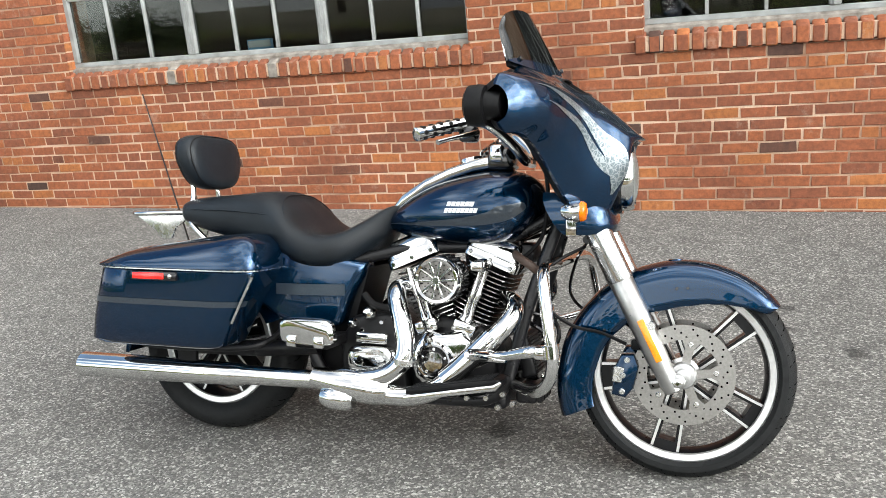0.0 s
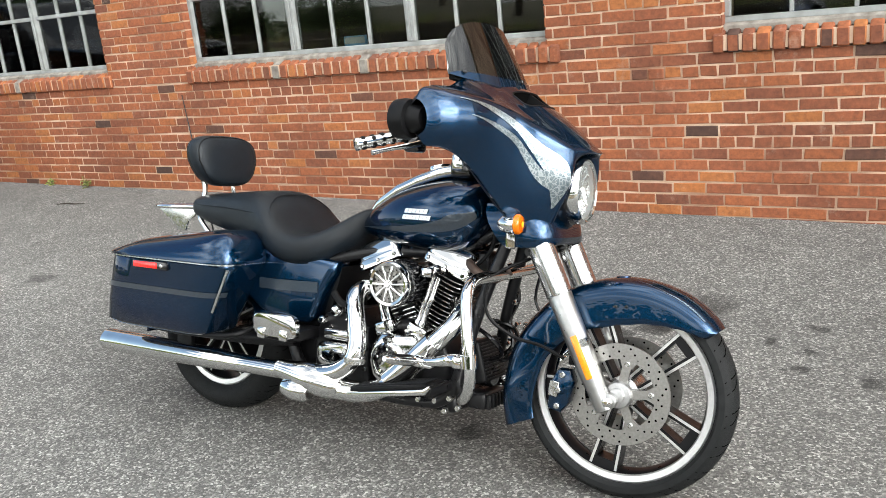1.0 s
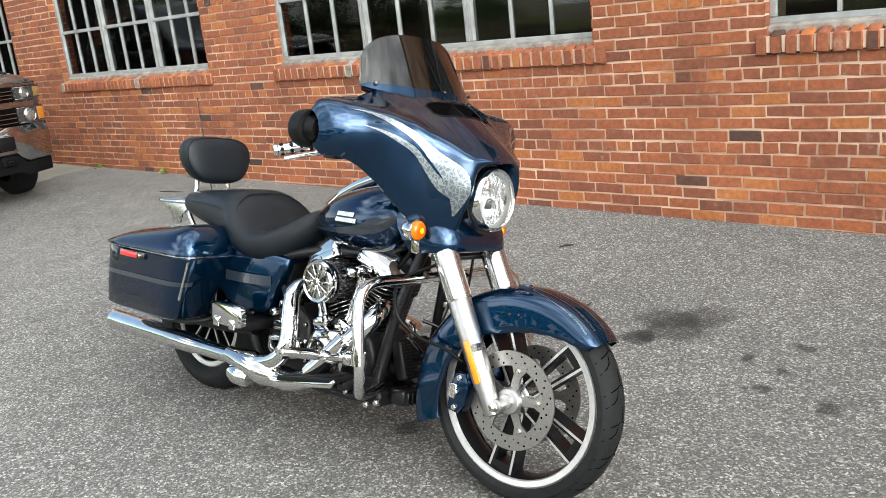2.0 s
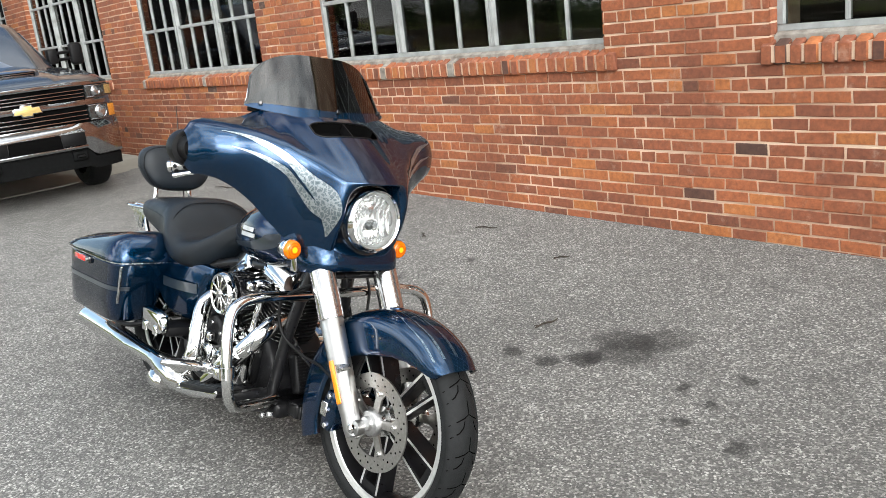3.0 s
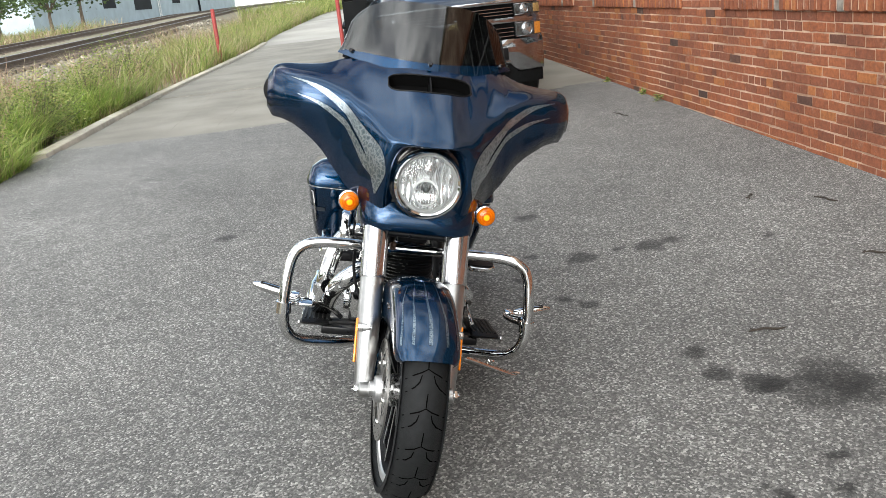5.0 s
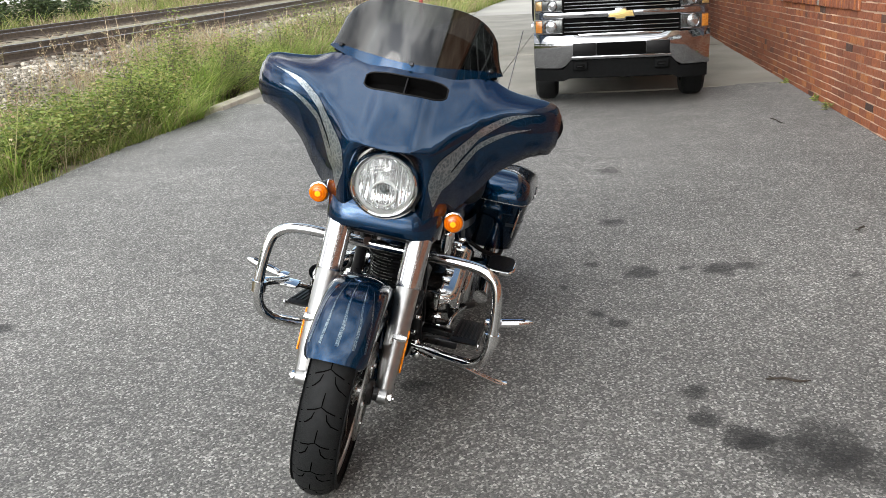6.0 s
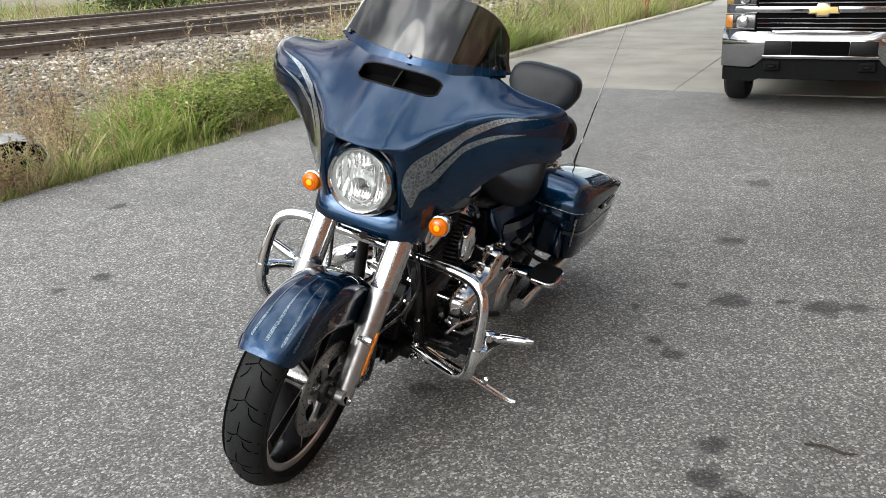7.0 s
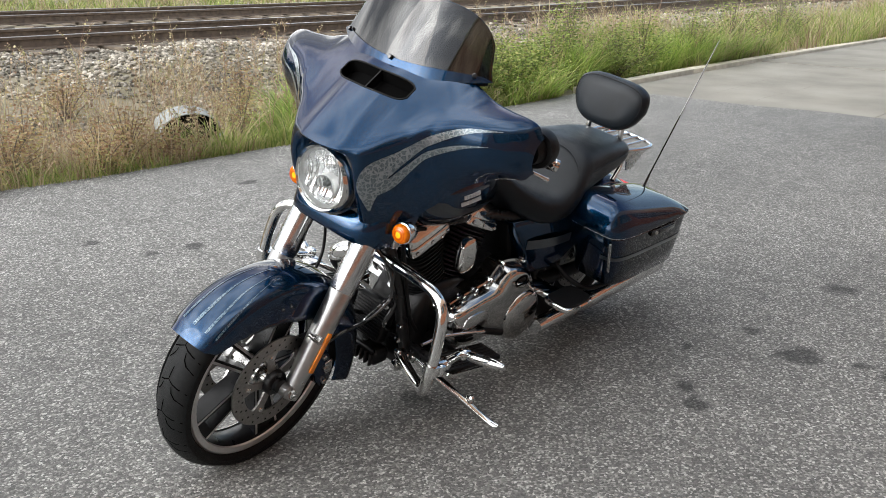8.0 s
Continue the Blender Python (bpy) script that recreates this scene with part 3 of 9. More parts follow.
wall = wall_block("wall_south", WALL_X0, WALL_X1, -0.35, SILL_Z)
wall_high = wall_block("wall_south_upper", WALL_X0, WALL_X1, HEAD_Z, WALL_TOP)
piers = [WALL_X0] + [v for w in WINDOWS for v in w] + [WALL_X1]
for i in range(0, len(piers), 2):
    wall_block("wall_pier_%d" % (i // 2 + 1), piers[i], piers[i + 1], SILL_Z, HEAD_Z)
bm = new_bm()
box(bm, WALL_X0, WALL_X0 + 0.3, WALL_Y + 0.322, WALL_Y + 9, -0.3, WALL_TOP)
tagged(part("wall_west", bm, MORTAR, None, "", 0), "brick end wall of the workshop", "wall", kind="structure")
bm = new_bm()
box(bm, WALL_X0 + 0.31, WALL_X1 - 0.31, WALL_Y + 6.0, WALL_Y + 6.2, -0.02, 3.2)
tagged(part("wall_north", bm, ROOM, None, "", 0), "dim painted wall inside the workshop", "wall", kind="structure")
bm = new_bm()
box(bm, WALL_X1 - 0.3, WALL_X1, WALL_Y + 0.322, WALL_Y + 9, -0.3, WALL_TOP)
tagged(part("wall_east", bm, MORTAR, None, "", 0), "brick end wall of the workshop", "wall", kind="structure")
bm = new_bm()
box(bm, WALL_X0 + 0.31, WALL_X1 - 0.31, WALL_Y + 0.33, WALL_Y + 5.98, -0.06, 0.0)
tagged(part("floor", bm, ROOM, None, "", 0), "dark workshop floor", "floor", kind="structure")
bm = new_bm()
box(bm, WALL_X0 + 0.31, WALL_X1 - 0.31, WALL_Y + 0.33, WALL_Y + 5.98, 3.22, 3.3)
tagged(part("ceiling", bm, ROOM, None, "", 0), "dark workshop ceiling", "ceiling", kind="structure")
bm = new_bm()
box(bm, WALL_X0, WALL_X1, WALL_Y - 0.06, WALL_Y + 9, WALL_TOP + 0.003, WALL_TOP + 0.15, 0.02)
tagged(part("roof", bm, KERB, None, "", 0), "flat roof slab of the workshop", "roof", kind="structure")


def brick_cuts():
    """All bricks as x0, x1, z0, z1, cut at the openings."""
    rng = random.Random(4)
    out = []
    k = 0
    z = 1.032 + JOINT - 17 * COURSE
    while z < BRICK_TOP:
        head = k % 6 == 3 and k > 3
        L = BRICK / 2 if head else BRICK
        spans = [(WALL_X0, WALL_X1)]
        if z + COURSE > SILL_Z + 0.02 and z < HEAD_Z:
            spans = [(piers[i], piers[i + 1]) for i in range(0, len(piers), 2)]
        for a, b in spans:
            x = a - (BRICK / 2 if k % 2 else 0.0) * (1 if not head else 0.5) - ((a * 7.31) % 0.05)
            while x < b:
                w = L * (1 + rng.uniform(-0.03, 0.03))
                x0, x1 = max(x, a), min(x + w - JOINT, b)
                if x1 - x0 > 0.03:
                    dz = rng.uniform(-0.0022, 0.0022) + 0.004 * noise.noise(V(x * 0.9, k * 0.6, 2))
                    out.append((x0, x1, z + dz, z + COURSE - JOINT + dz))
                x += w
        z += COURSE
        k += 1
    return out


def brick_verts(x0, x1, z0, z1, proud, rng):
    c = 0.0025
    y0, y1 = WALL_Y + 0.012, WALL_Y - proud
    j = lambda: rng.uniform(-0.0036, 0.0036)
    v = [(x0, y0, z0), (x1, y0, z0), (x1, y0, z1), (x0, y0, z1)]
    v += [(x0 + j(), y1 + c, z0 + j()), (x1 + j(), y1 + c, z0 + j()), (x1 + j(), y1 + c, z1 + j()), (x0 + j(), y1 + c, z1 + j())]
    v += [(x0 + c, y1, z0 + c), (x1 - c, y1, z0 + c), (x1 - c, y1, z1 - c), (x0 + c, y1, z1 - c)]
    f = []
    for b in (0, 4):
        for i in range(4):
            k = (i + 1) % 4
            f.append((b + i, b + k, b + 4 + k, b + 4 + i))
    f.append((8, 9, 10, 11))
    return v, f



# ---- steel windows and their brick sills ----
def sill_brick(bm, x0, x1, rng):
    j = lambda s=0.003: rng.uniform(-s, s)
    box(bm, x0, x1, WALL_Y - 0.030 + j(0.004), WALL_Y + 0.06, SILL_Z + j(), SILL_Z + 0.102 + j(0.004), 0.008, 1)
    for v in bm.verts:
        if v.co.y > WALL_Y and v.co.z > SILL_Z + 0.08:
            v.co.z += 0.036
    bmesh.ops.rotate(bm, cent=((x0 + x1) / 2, WALL_Y + 0.1, SILL_Z + 0.05), matrix=Matrix.Rotation(radians(j(0.8)) , 3, "Y"), verts=bm.verts[:])


def window(index, x0, x1):
    rng = random.Random(index)
    w = tagged(new("window_%d" % index), "large grey steel sash window with dirty dark panes", "window", kind="structure")
    yf = WALL_Y + 0.10
    t = (x1 - x0) / 3
    zh = 1.70
    frame_bm = new_bm()
    for xa, xb, za, zb in ((x0, x1, GLASS_Z, GLASS_Z + 0.035), (x0, x1, HEAD_Z - 0.04, HEAD_Z), (x0, x0 + 0.035, GLASS_Z + 0.036, HEAD_Z - 0.041), (x1 - 0.035, x1, GLASS_Z + 0.036, HEAD_Z - 0.041)):
        box(frame_bm, xa, xb, yf - 0.03, yf + 0.03, za, zb, 0.004, 1)
    part("window_frame", frame_bm, SASH, w)
    for i in (1, 2):
        bm = new_bm()
        box(bm, x0 + t * i - 0.032, x0 + t * i + 0.032, yf - 0.04, yf + 0.035, GLASS_Z + 0.036, HEAD_Z - 0.041, 0.006, 1)
        box(bm, x0 + t * i - 0.012, x0 + t * i + 0.012, yf - 0.052, yf - 0.041, GLASS_Z + 0.036, HEAD_Z - 0.041, 0.003, 1)
        part("mullion", bm, SASH, w)
    for i in range(3):
        a, b = x0 + t * i + (0.036 if i else 0.036), x0 + t * (i + 1) - 0.036
        for zb in (zh, 2.3):
            bm = new_bm()
            box(bm, a, b, yf - 0.022, yf + 0.02, zb - 0.017, zb + 0.017, 0.004, 1)
            part("transom_bar", bm, SASH, w)
        for j in (1, 2):
            xc = a + (b - a) * j / 3
            for za, zb in ((GLASS_Z + 0.036, zh - 0.018), (zh + 0.018, 2.3 - 0.018), (2.3 + 0.018, HEAD_Z - 0.041)):
                bm = new_bm()
                box(bm, xc - 0.011, xc + 0.011, yf - 0.02, yf + 0.018, za, zb, 0.003, 1)
                part("glazing_bar", bm, SASH, w)
        for j in range(3):
            for za, zb in ((GLASS_Z + 0.03, zh - 0.01), (zh + 0.01, 2.3 - 0.01), (2.3 + 0.01, HEAD_Z - 0.03)):
                bm = new_bm()
                xa, xb = a + (b - a) * j / 3 + 0.004, a + (b - a) * (j + 1) / 3 - 0.004
                box(bm, xa, xb, yf - 0.0015, yf + 0.0015, za, zb)
                tilt = Matrix.Translation(((xa + xb) / 2, yf, (za + zb) / 2)) @ pose(0, 0, 0, rng.uniform(-0.35, 0.35), 0, rng.uniform(-0.35, 0.35)) @ Matrix.Translation((-(xa + xb) / 2, -yf, -(za + zb) / 2))
                bmesh.ops.transform(bm, matrix=tilt, verts=bm.verts[:])
                p = part("pane", bm, PANE, w, smooth=0)
                p.visible_shadow = False
    # brick ends of the reveals
    for xa, xb in ((x0 - 0.001, x0 + 0.007), (x1 - 0.007, x1 + 0.001)):
        bm = new_bm()
        z = SILL_Z + JOINT
        while z < HEAD_Z - 0.02:
            box(bm, xa, xb, WALL_Y - 0.003 + rng.uniform(-0.002, 0.002), WALL_Y + 0.066, z, min(z + COURSE - JOINT, HEAD_Z))
            z += COURSE
        part("jamb_bricks", bm, BRICKS, w, "brick ends of the window reveal", 0)
    # cement bed and rowlock bricks
    bm = new_bm()
    n = 24
    rings = []
    for i in range(n + 1):
        x = x0 + 0.004 + (x1 - x0 - 0.008) * i / n
        h = 0.006 * noise.noise(V(x * 6, index, 0))
        rings.append([V(x, WALL_Y + 0.030 + h, SILL_Z + 0.108), V(x, WALL_Y + 0.034 + h, SILL_Z + 0.146 + h), V(x, WALL_Y + 0.066, GLASS_Z + 0.002 + h * 0.3), V(x, WALL_Y + 0.2, GLASS_Z + 0.002), V(x, WALL_Y + 0.2, SILL_Z + 0.104), V(x, WALL_Y + 0.04, SILL_Z + 0.104)])
    skin(bm, rings)
    part("window_sill", bm, SILL_CEM, w, "patched cement sill with flaking paint")
    x = x0 - 0.045
    while x < x1 + 0.03:
        wd = rng.uniform(0.064, 0.074)
        bm = new_bm()
        sill_brick(bm, x, x + wd, rng)
        painted = rng.random() < 0.035
        part("sill_brick", bm, SILL_CEM if painted else BRICKS, w, "brick smeared with old grey paint" if painted else "")
        x += wd + 0.014
    bm = new_bm()
    box(bm, x0 - 0.03, x1 + 0.03, WALL_Y - 0.021, WALL_Y + 0.05, SILL_Z + 0.012, SILL_Z + 0.1)
    part("sill_mortar", bm, MORTAR, w)


for i, (a, b) in enumerate(WINDOWS):
    window(i + 1, a, b)


# ---- the motorcycle: x ahead, y to its left, z up, standing on its side stand ----
BIKE_SIZE = 1.0636
LEAN_DEG, STEER_DEG, RAKE = 13.1, 4.4, 26.0
bike = thing("motorcycle", "dark blue touring motorcycle leaning on its chrome side stand", "motorcycle",
             Matrix.Rotation(math.atan(FALL), 4, "Y") @ pose(-1.893, 2.479, -0.0085, -LEAN_DEG, 0, -0.93) @ Matrix.Scale(BIKE_SIZE, 4))
AX = V(-math.sin(radians(RAKE)), 0, math.cos(radians(RAKE)))
HEADPT = V(1.77, 0, 0)
STEER = Matrix.Translation(HEADPT) @ Matrix.Rotation(radians(STEER_DEG), 4, AX) @ Matrix.Translation(-HEADPT)
FAIRM = STEER @ Matrix.Translation((-0.03, 0, 0.022))
SHELLM = FAIRM @ Matrix.Translation((0, 0, 0.74)) @ Matrix.Rotation(radians(2.1), 4, "X") @ Matrix.Translation((0, 0, -0.74))
FC, RC, TYRE_R = V(1.597, 0, 0.304), V(0.075, 0, 0.304), 0.304


def bolt(bm, c, axis, r=0.007, h=0.006, n=6):
    c, axis = Vector(c), Vector(axis).normalized()
    lathe(bm, [(r, -0.002), (r, h * 0.7), (r * 0.75, h)], c, axis, n)


# -- wheels --
def tyre_mesh(bm, c, R, half, rim_r, grooves=True):
    prof = []
    for i in range(17):
        a = -1 + 2 * i / 16
        y = a * half
        s = abs(a)
        r = R - 0.062 * (1 - math.sqrt(max(0, 1 - (s * 0.94) ** 2))) * 1.05
        prof.append((r, y))
    prof = [(rim_r, -half * 0.62), (rim_r + 0.008, -half * 0.78), (rim_r + 0.028, -half * 0.98)] + prof + [(rim_r + 0.028, half * 0.98), (rim_r + 0.008, half * 0.78), (rim_r, half * 0.62)]
    lathe(bm, prof, c, (0, 1, 0), 72, cap=False)


def tread_grooves(bm, c, R, half, n=20):
    """Dark sipes that sweep across the crown, a hair above it."""
    def crown(ang, a):
        s = abs(a)
        r = R - 0.062 * (1 - math.sqrt(max(0, 1 - (s * 0.94) ** 2))) * 1.05 + 0.0012
        return c + V(math.cos(ang) * r, a * half, math.sin(ang) * r)
    strokes = [[(0.0, -0.02), (0.01, 0.18), (0.03, 0.38)]]
    for side in (-1, 1):
        strokes.append([(0.0, 0.0), (side * 0.25, -0.09), (side * 0.5, -0.15), (side * 0.85, -0.26)])
        strokes.append([(side * 0.24, 0.84), (side * 0.32, 0.66), (side * 0.5, 0.52), (side * 0.82, 0.38)])
    for i in range(n):
        for line in strokes:
            last = None
            for k, (a, f) in enumerate(line):
                e, g = line[max(k - 1, 0)], line[min(k + 1, len(line) - 1)]
                da, df = (g[0] - e[0]) * half, (g[1] - e[1]) * 2 * math.pi * R / n
                m = max(math.hypot(da, df), 1e-6)
                w = 0.0018 if 0 < k < len(line) - 1 else 0.0012
                ang = 2 * math.pi * (i + f) / n
                oa, of = -df / m * w / half, da / m * w / R
                p, q = bm.verts.new(crown(ang + of, a + oa)), bm.verts.new(crown(ang - of, a - oa))
                if last:
                    bm.faces.new((last[0], last[1], q, p))
                last = (p, q)


def spoke_pair(c, ang, r0, r1, half_y):
    """Two parallel blades that join at a foot near the rim."""
    black, bright = new_bm(), new_bm()
    d = V(math.cos(ang), 0, math.sin(ang))
    n = V(-math.sin(ang), 0, math.cos(ang))
    for s in (-1, 1):
        rings = []
        for k in range(6):
            f = k / 5
            r = r0 + (r1 - r0) * f
            off = n * s * (0.019 + 0.015 * f)
            yy = half_y * (0.75 + 0.1 * f)
            cen = c + d * r + off
            rings.append([cen - n * 0.008 + V(0, -yy, 0), cen + n * 0.008 + V(0, -yy, 0), cen + n * 0.008 + V(0, yy, 0), cen - n * 0.008 + V(0, yy, 0)])
        skin(black, rings)
        for side in (-1, 1):
            rr = []
            for k in range(6):
                f = k / 5
                r = r0 + (r1 - r0) * f
                off = n * s * (0.019 + 0.015 * f) + n * s * 0.003
                yy = side * half_y * (0.75 + 0.1 * f) + side * 0.0012
                cen = c + d * r + off
                rr.append([cen - n * 0.0038 + V(0, yy, 0), cen + n * 0.0038 + V(0, yy, 0)])
            skin(bright, rr, False, False, False)
    # foot
    rings = []
    for f, w in ((0.85, 0.028), (0.87, 0.034), (0.95, 0.038), (1.0, 0.044)):
        cen = c + d * (r0 + (r1 - r0) * f)
        yy = half_y * 0.86
        rings.append([cen - n * w + V(0, -yy, 0), cen + n * w + V(0, -yy, 0), cen + n * w + V(0, yy, 0), cen - n * w + V(0, yy, 0)])
    skin(black, rings)
    return black, bright


def wheel(name, c, half, rim_r, at=None, turn=20, discs=(-1, 1), disc_y=0.072, label=""):
    bm = new_bm()
    tyre_mesh(bm, c, TYRE_R, half, rim_r)
    w = part(name, bm, RUBBER, bike, label, 60, at)
    bm = new_bm()
    tread_grooves(bm, c, TYRE_R, half)
    part("tread", bm, GROOVE, w, smooth=0)
    bm = new_bm()
    h = half * 0.66
    lathe(bm, [(rim_r - 0.018, -h + 0.004), (rim_r - 0.024, -h * 0.6), (rim_r - 0.030, 0), (rim_r - 0.024, h * 0.6), (rim_r - 0.018, h - 0.004), (rim_r - 0.004, h - 0.002), (rim_r - 0.004, -h + 0.002), (rim_r - 0.018, -h + 0.004)], c, (0, 1, 0), 64, cap=False)
    part("rim", bm, WHEEL_BLACK, w)
    for s in (-1, 1):
        bm = new_bm()
        lathe(bm, [(rim_r - 0.021, s * (h - 0.001)), (rim_r - 0.018, s * (h + 0.004)), (rim_r - 0.002, s * (h + 0.006)), (rim_r + 0.003, s * (h + 0.002)), (rim_r - 0.003, s * (h - 0.003))], c, (0, 1, 0), 72, cap=False)
        part("rim_lip", bm, RIM_FACE, w, "machined silver rim edge")
    bm = new_bm()
    lathe(bm, [(0.0, -0.085), (0.028, -0.085), (0.03, -0.05), (0.045, -0.045), (0.047, 0.045), (0.03, 0.05), (0.028, 0.085), (0.0, 0.085)], c, (0, 1, 0), 28)
    part("hub", bm, ALU, w)
    for i in range(5):
        b1, b2 = spoke_pair(c, radians(turn + 72 * i), 0.04, rim_r - 0.02, h * 0.85)
        part("spoke", b1, WHEEL_BLACK, w)
        part("spoke_edge", b2, RIM_FACE, w, "machined silver spoke edge", smooth=0)
    for s in discs:
        y = s * disc_y
        bm = new_bm()
        lathe(bm, [(0.098, y - 0.0025), (0.14, y - 0.0025), (0.14, y + 0.0025), (0.098, y + 0.0025), (0.098, y - 0.0025)], c, (0, 1, 0), 64, cap=False)
        d = part("brake_disc", bm, STEEL_DISC, w, "drilled steel brake disc", 30)
        for i in range(5):
            a = radians(turn + 36 + 72 * i)
            bm = new_bm()
            e, n = V(math.cos(a), 0, math.sin(a)), V(-math.sin(a), 0, math.cos(a))
            pts = [(0.035, 0.012), (0.075, 0.012), (0.104, 0.028)]
            poly = [e * r + n * k for r, k in pts] + [e * r - n * k for r, k in pts[::-1]]
            skin(bm, [[c + p + V(0, y - 0.0035, 0) for p in poly], [c + p + V(0, y + 0.0035, 0) for p in poly]])
            part("disc_carrier", bm, STEEL_DISC, w, smooth=30)
            bm = new_bm()
            bolt(bm, c + e * 0.088 + V(0, y + s * 0.0035, 0), (0, s, 0), 0.008, 0.006, 8)
            part("carrier_bolt", bm, ALU, w)
        for i in range(50):
            bm = new_bm()
            a = 2 * math.pi * i / 50
            r = (0.106, 0.118, 0.130)[i % 3]
            lathe(bm, [(0.0032, y - 0.0028), (0.0032, y + 0.0028)], c + V(math.cos(a) * r, 0, math.sin(a) * r), (0, 1, 0), 8)
            part("disc_hole", bm, SOFT_BLACK, w, smooth=0)
    return w


front_wheel = wheel("front_wheel", FC, 0.062, 0.249, STEER, 42, label="black five-spoke front wheel with silver rim edge and treaded tyre")
rear_wheel = wheel("rear_wheel", RC, 0.082, 0.208, None, discs=(1,), disc_y=0.08, label="black cast rear wheel with wide tyre")


# -- front fork --
def fork_at(z, y, fwd=0.0):
    """A point of the fork leg's axis at height z."""
    return V(1.555 - (z - 0.30) * 0.488 + fwd, y, z)


for s in (-1, 1):
    y = 0.118 * s
    bm = new_bm()
    a, b = fork_at(0.265, y), fork_at(0.575, y)
    d = (b - a).normalized()
    L = (b - a).length
    lathe(bm, [(0.012, -0.004), (0.024, 0.0), (0.027, 0.02), (0.027, 0.06), (0.031, 0.10), (0.033, L * 0.55), (0.034, L - 0.004), (0.031, L)], a, d, 28)
    lathe(bm, [(0.016, -0.016), (0.021, -0.013), (0.021, 0.012), (0.016, 0.015)], V(1.583, y, 0.292), (0, 1, 0), 20)
    leg = part("fork_slider", bm, FORK_LEG, bike, "brushed aluminium fork leg", at=STEER)
    bm = new_bm()
    bolt(bm, V(1.583, y + s * 0.022, 0.292), (0, s, 0), 0.014, 0.007, 6)
    lathe(bm, [(0.005, -0.008), (0.005, 0.004)], V(1.583, y + s * 0.03, 0.292), (0, s, 0), 8)
    part("axle_nut", bm, CHROME, leg)
    bm = new_bm()
    c0 = fork_at(0.445, y + s * 0.012, 0.025)
    lathe(bm, [(0.012, -0.02), (0.014, 0.0), (0.012, 0.02)], c0, (0, 1, 0), 14)
    part("fender_mount", bm, ALU, leg)
    bm = new_bm()
    a2, b2 = fork_at(0.565, y), fork_at(0.715, y)
    L2 = (b2 - a2).length
    lathe(bm, [(0.030, -0.002), (0.0365, 0.0), (0.0375, 0.006), (0.0375, L2), (0.03, L2)], a2, b2 - a2, 28)
    part("fork_cover", bm, SATIN, bike, "polished fork tube cover", at=STEER)
    bm = new_bm()
    rod(bm, fork_at(0.70, y), fork_at(0.93, y), 0.025)
    part("fork_tube", bm, CHROME, bike, at=STEER)
    # amber side reflector on the slider
    bm = new_bm()
    m = Matrix.Translation(fork_at(0.405, y + s * 0.033, 0.004)) @ pose(0, 0, 0, 0, -26, 0)
    box(bm, -0.0095, 0.0095, -0.003, 0.003, -0.062, 0.062, 0.003, 2, m)
    part("side_reflector", bm, AMBER_FLAT, leg, "long amber reflector")
    # brake caliper
    bm = new_bm()
    m = Matrix.Translation(V(1.44, y * 0.72, 0.30)) @ pose(0, 0, 0, 0, 8, 0)
    plate(bm, [(-0.028, -0.06), (0.012, -0.062), (0.03, -0.03), (0.034, 0.03), (0.016, 0.062), (-0.018, 0.055), (-0.03, 0.02)], -0.03, 0.03, 0.008)
    bmesh.ops.transform(bm, matrix=m, verts=bm.verts[:])
    cal = part("brake_caliper", bm, PAINT, bike, "dark blue brake caliper with bolts", at=STEER)
    for dx, dz in ((0.0, -0.045), (0.0, 0.045), (-0.005, 0.0)):
        bm = new_bm()
        bolt(bm, m @ V(dx, s * 0.03, dz), (0, s, 0), 0.009, 0.008, 8)
        part("caliper_bolt", bm, ALU, cal)
    bm = new_bm()
    box(bm, -0.014, 0.014, -0.003, 0.003, -0.022, 0.022, 0.002, 1, m @ Matrix.Translation((-0.018, s * 0.031, 0.0)))
    part("caliper_plate", bm, ALU, cal)
    bm = new_bm()
    box(bm, 1.455, 1.52, y * 0.78 - 0.01, y * 0.78 + 0.01, 0.37, 0.40, 0.006)
    part("caliper_bracket", bm, PLASTIC, cal)

bm = new_bm()
rod(bm, V(1.583, -0.138, 0.292), V(1.583, 0.138, 0.292), 0.010)
part("axle", bm, CHROME, bike, at=STEER)
for s in (-1, 1):
    bm = new_bm()
    lathe(bm, [(0.012, s * 0.108), (0.020, s * 0.106), (0.021, s * 0.094), (0.034, s * 0.092), (0.037, s * 0.088), (0.038, s * 0.072), (0.030, s * 0.070)], FC, (0, 1, 0), 28)
    part("hub_spacer", bm, ALU_DULL if s < 0 else FRAME_BLACK, bike, at=STEER)


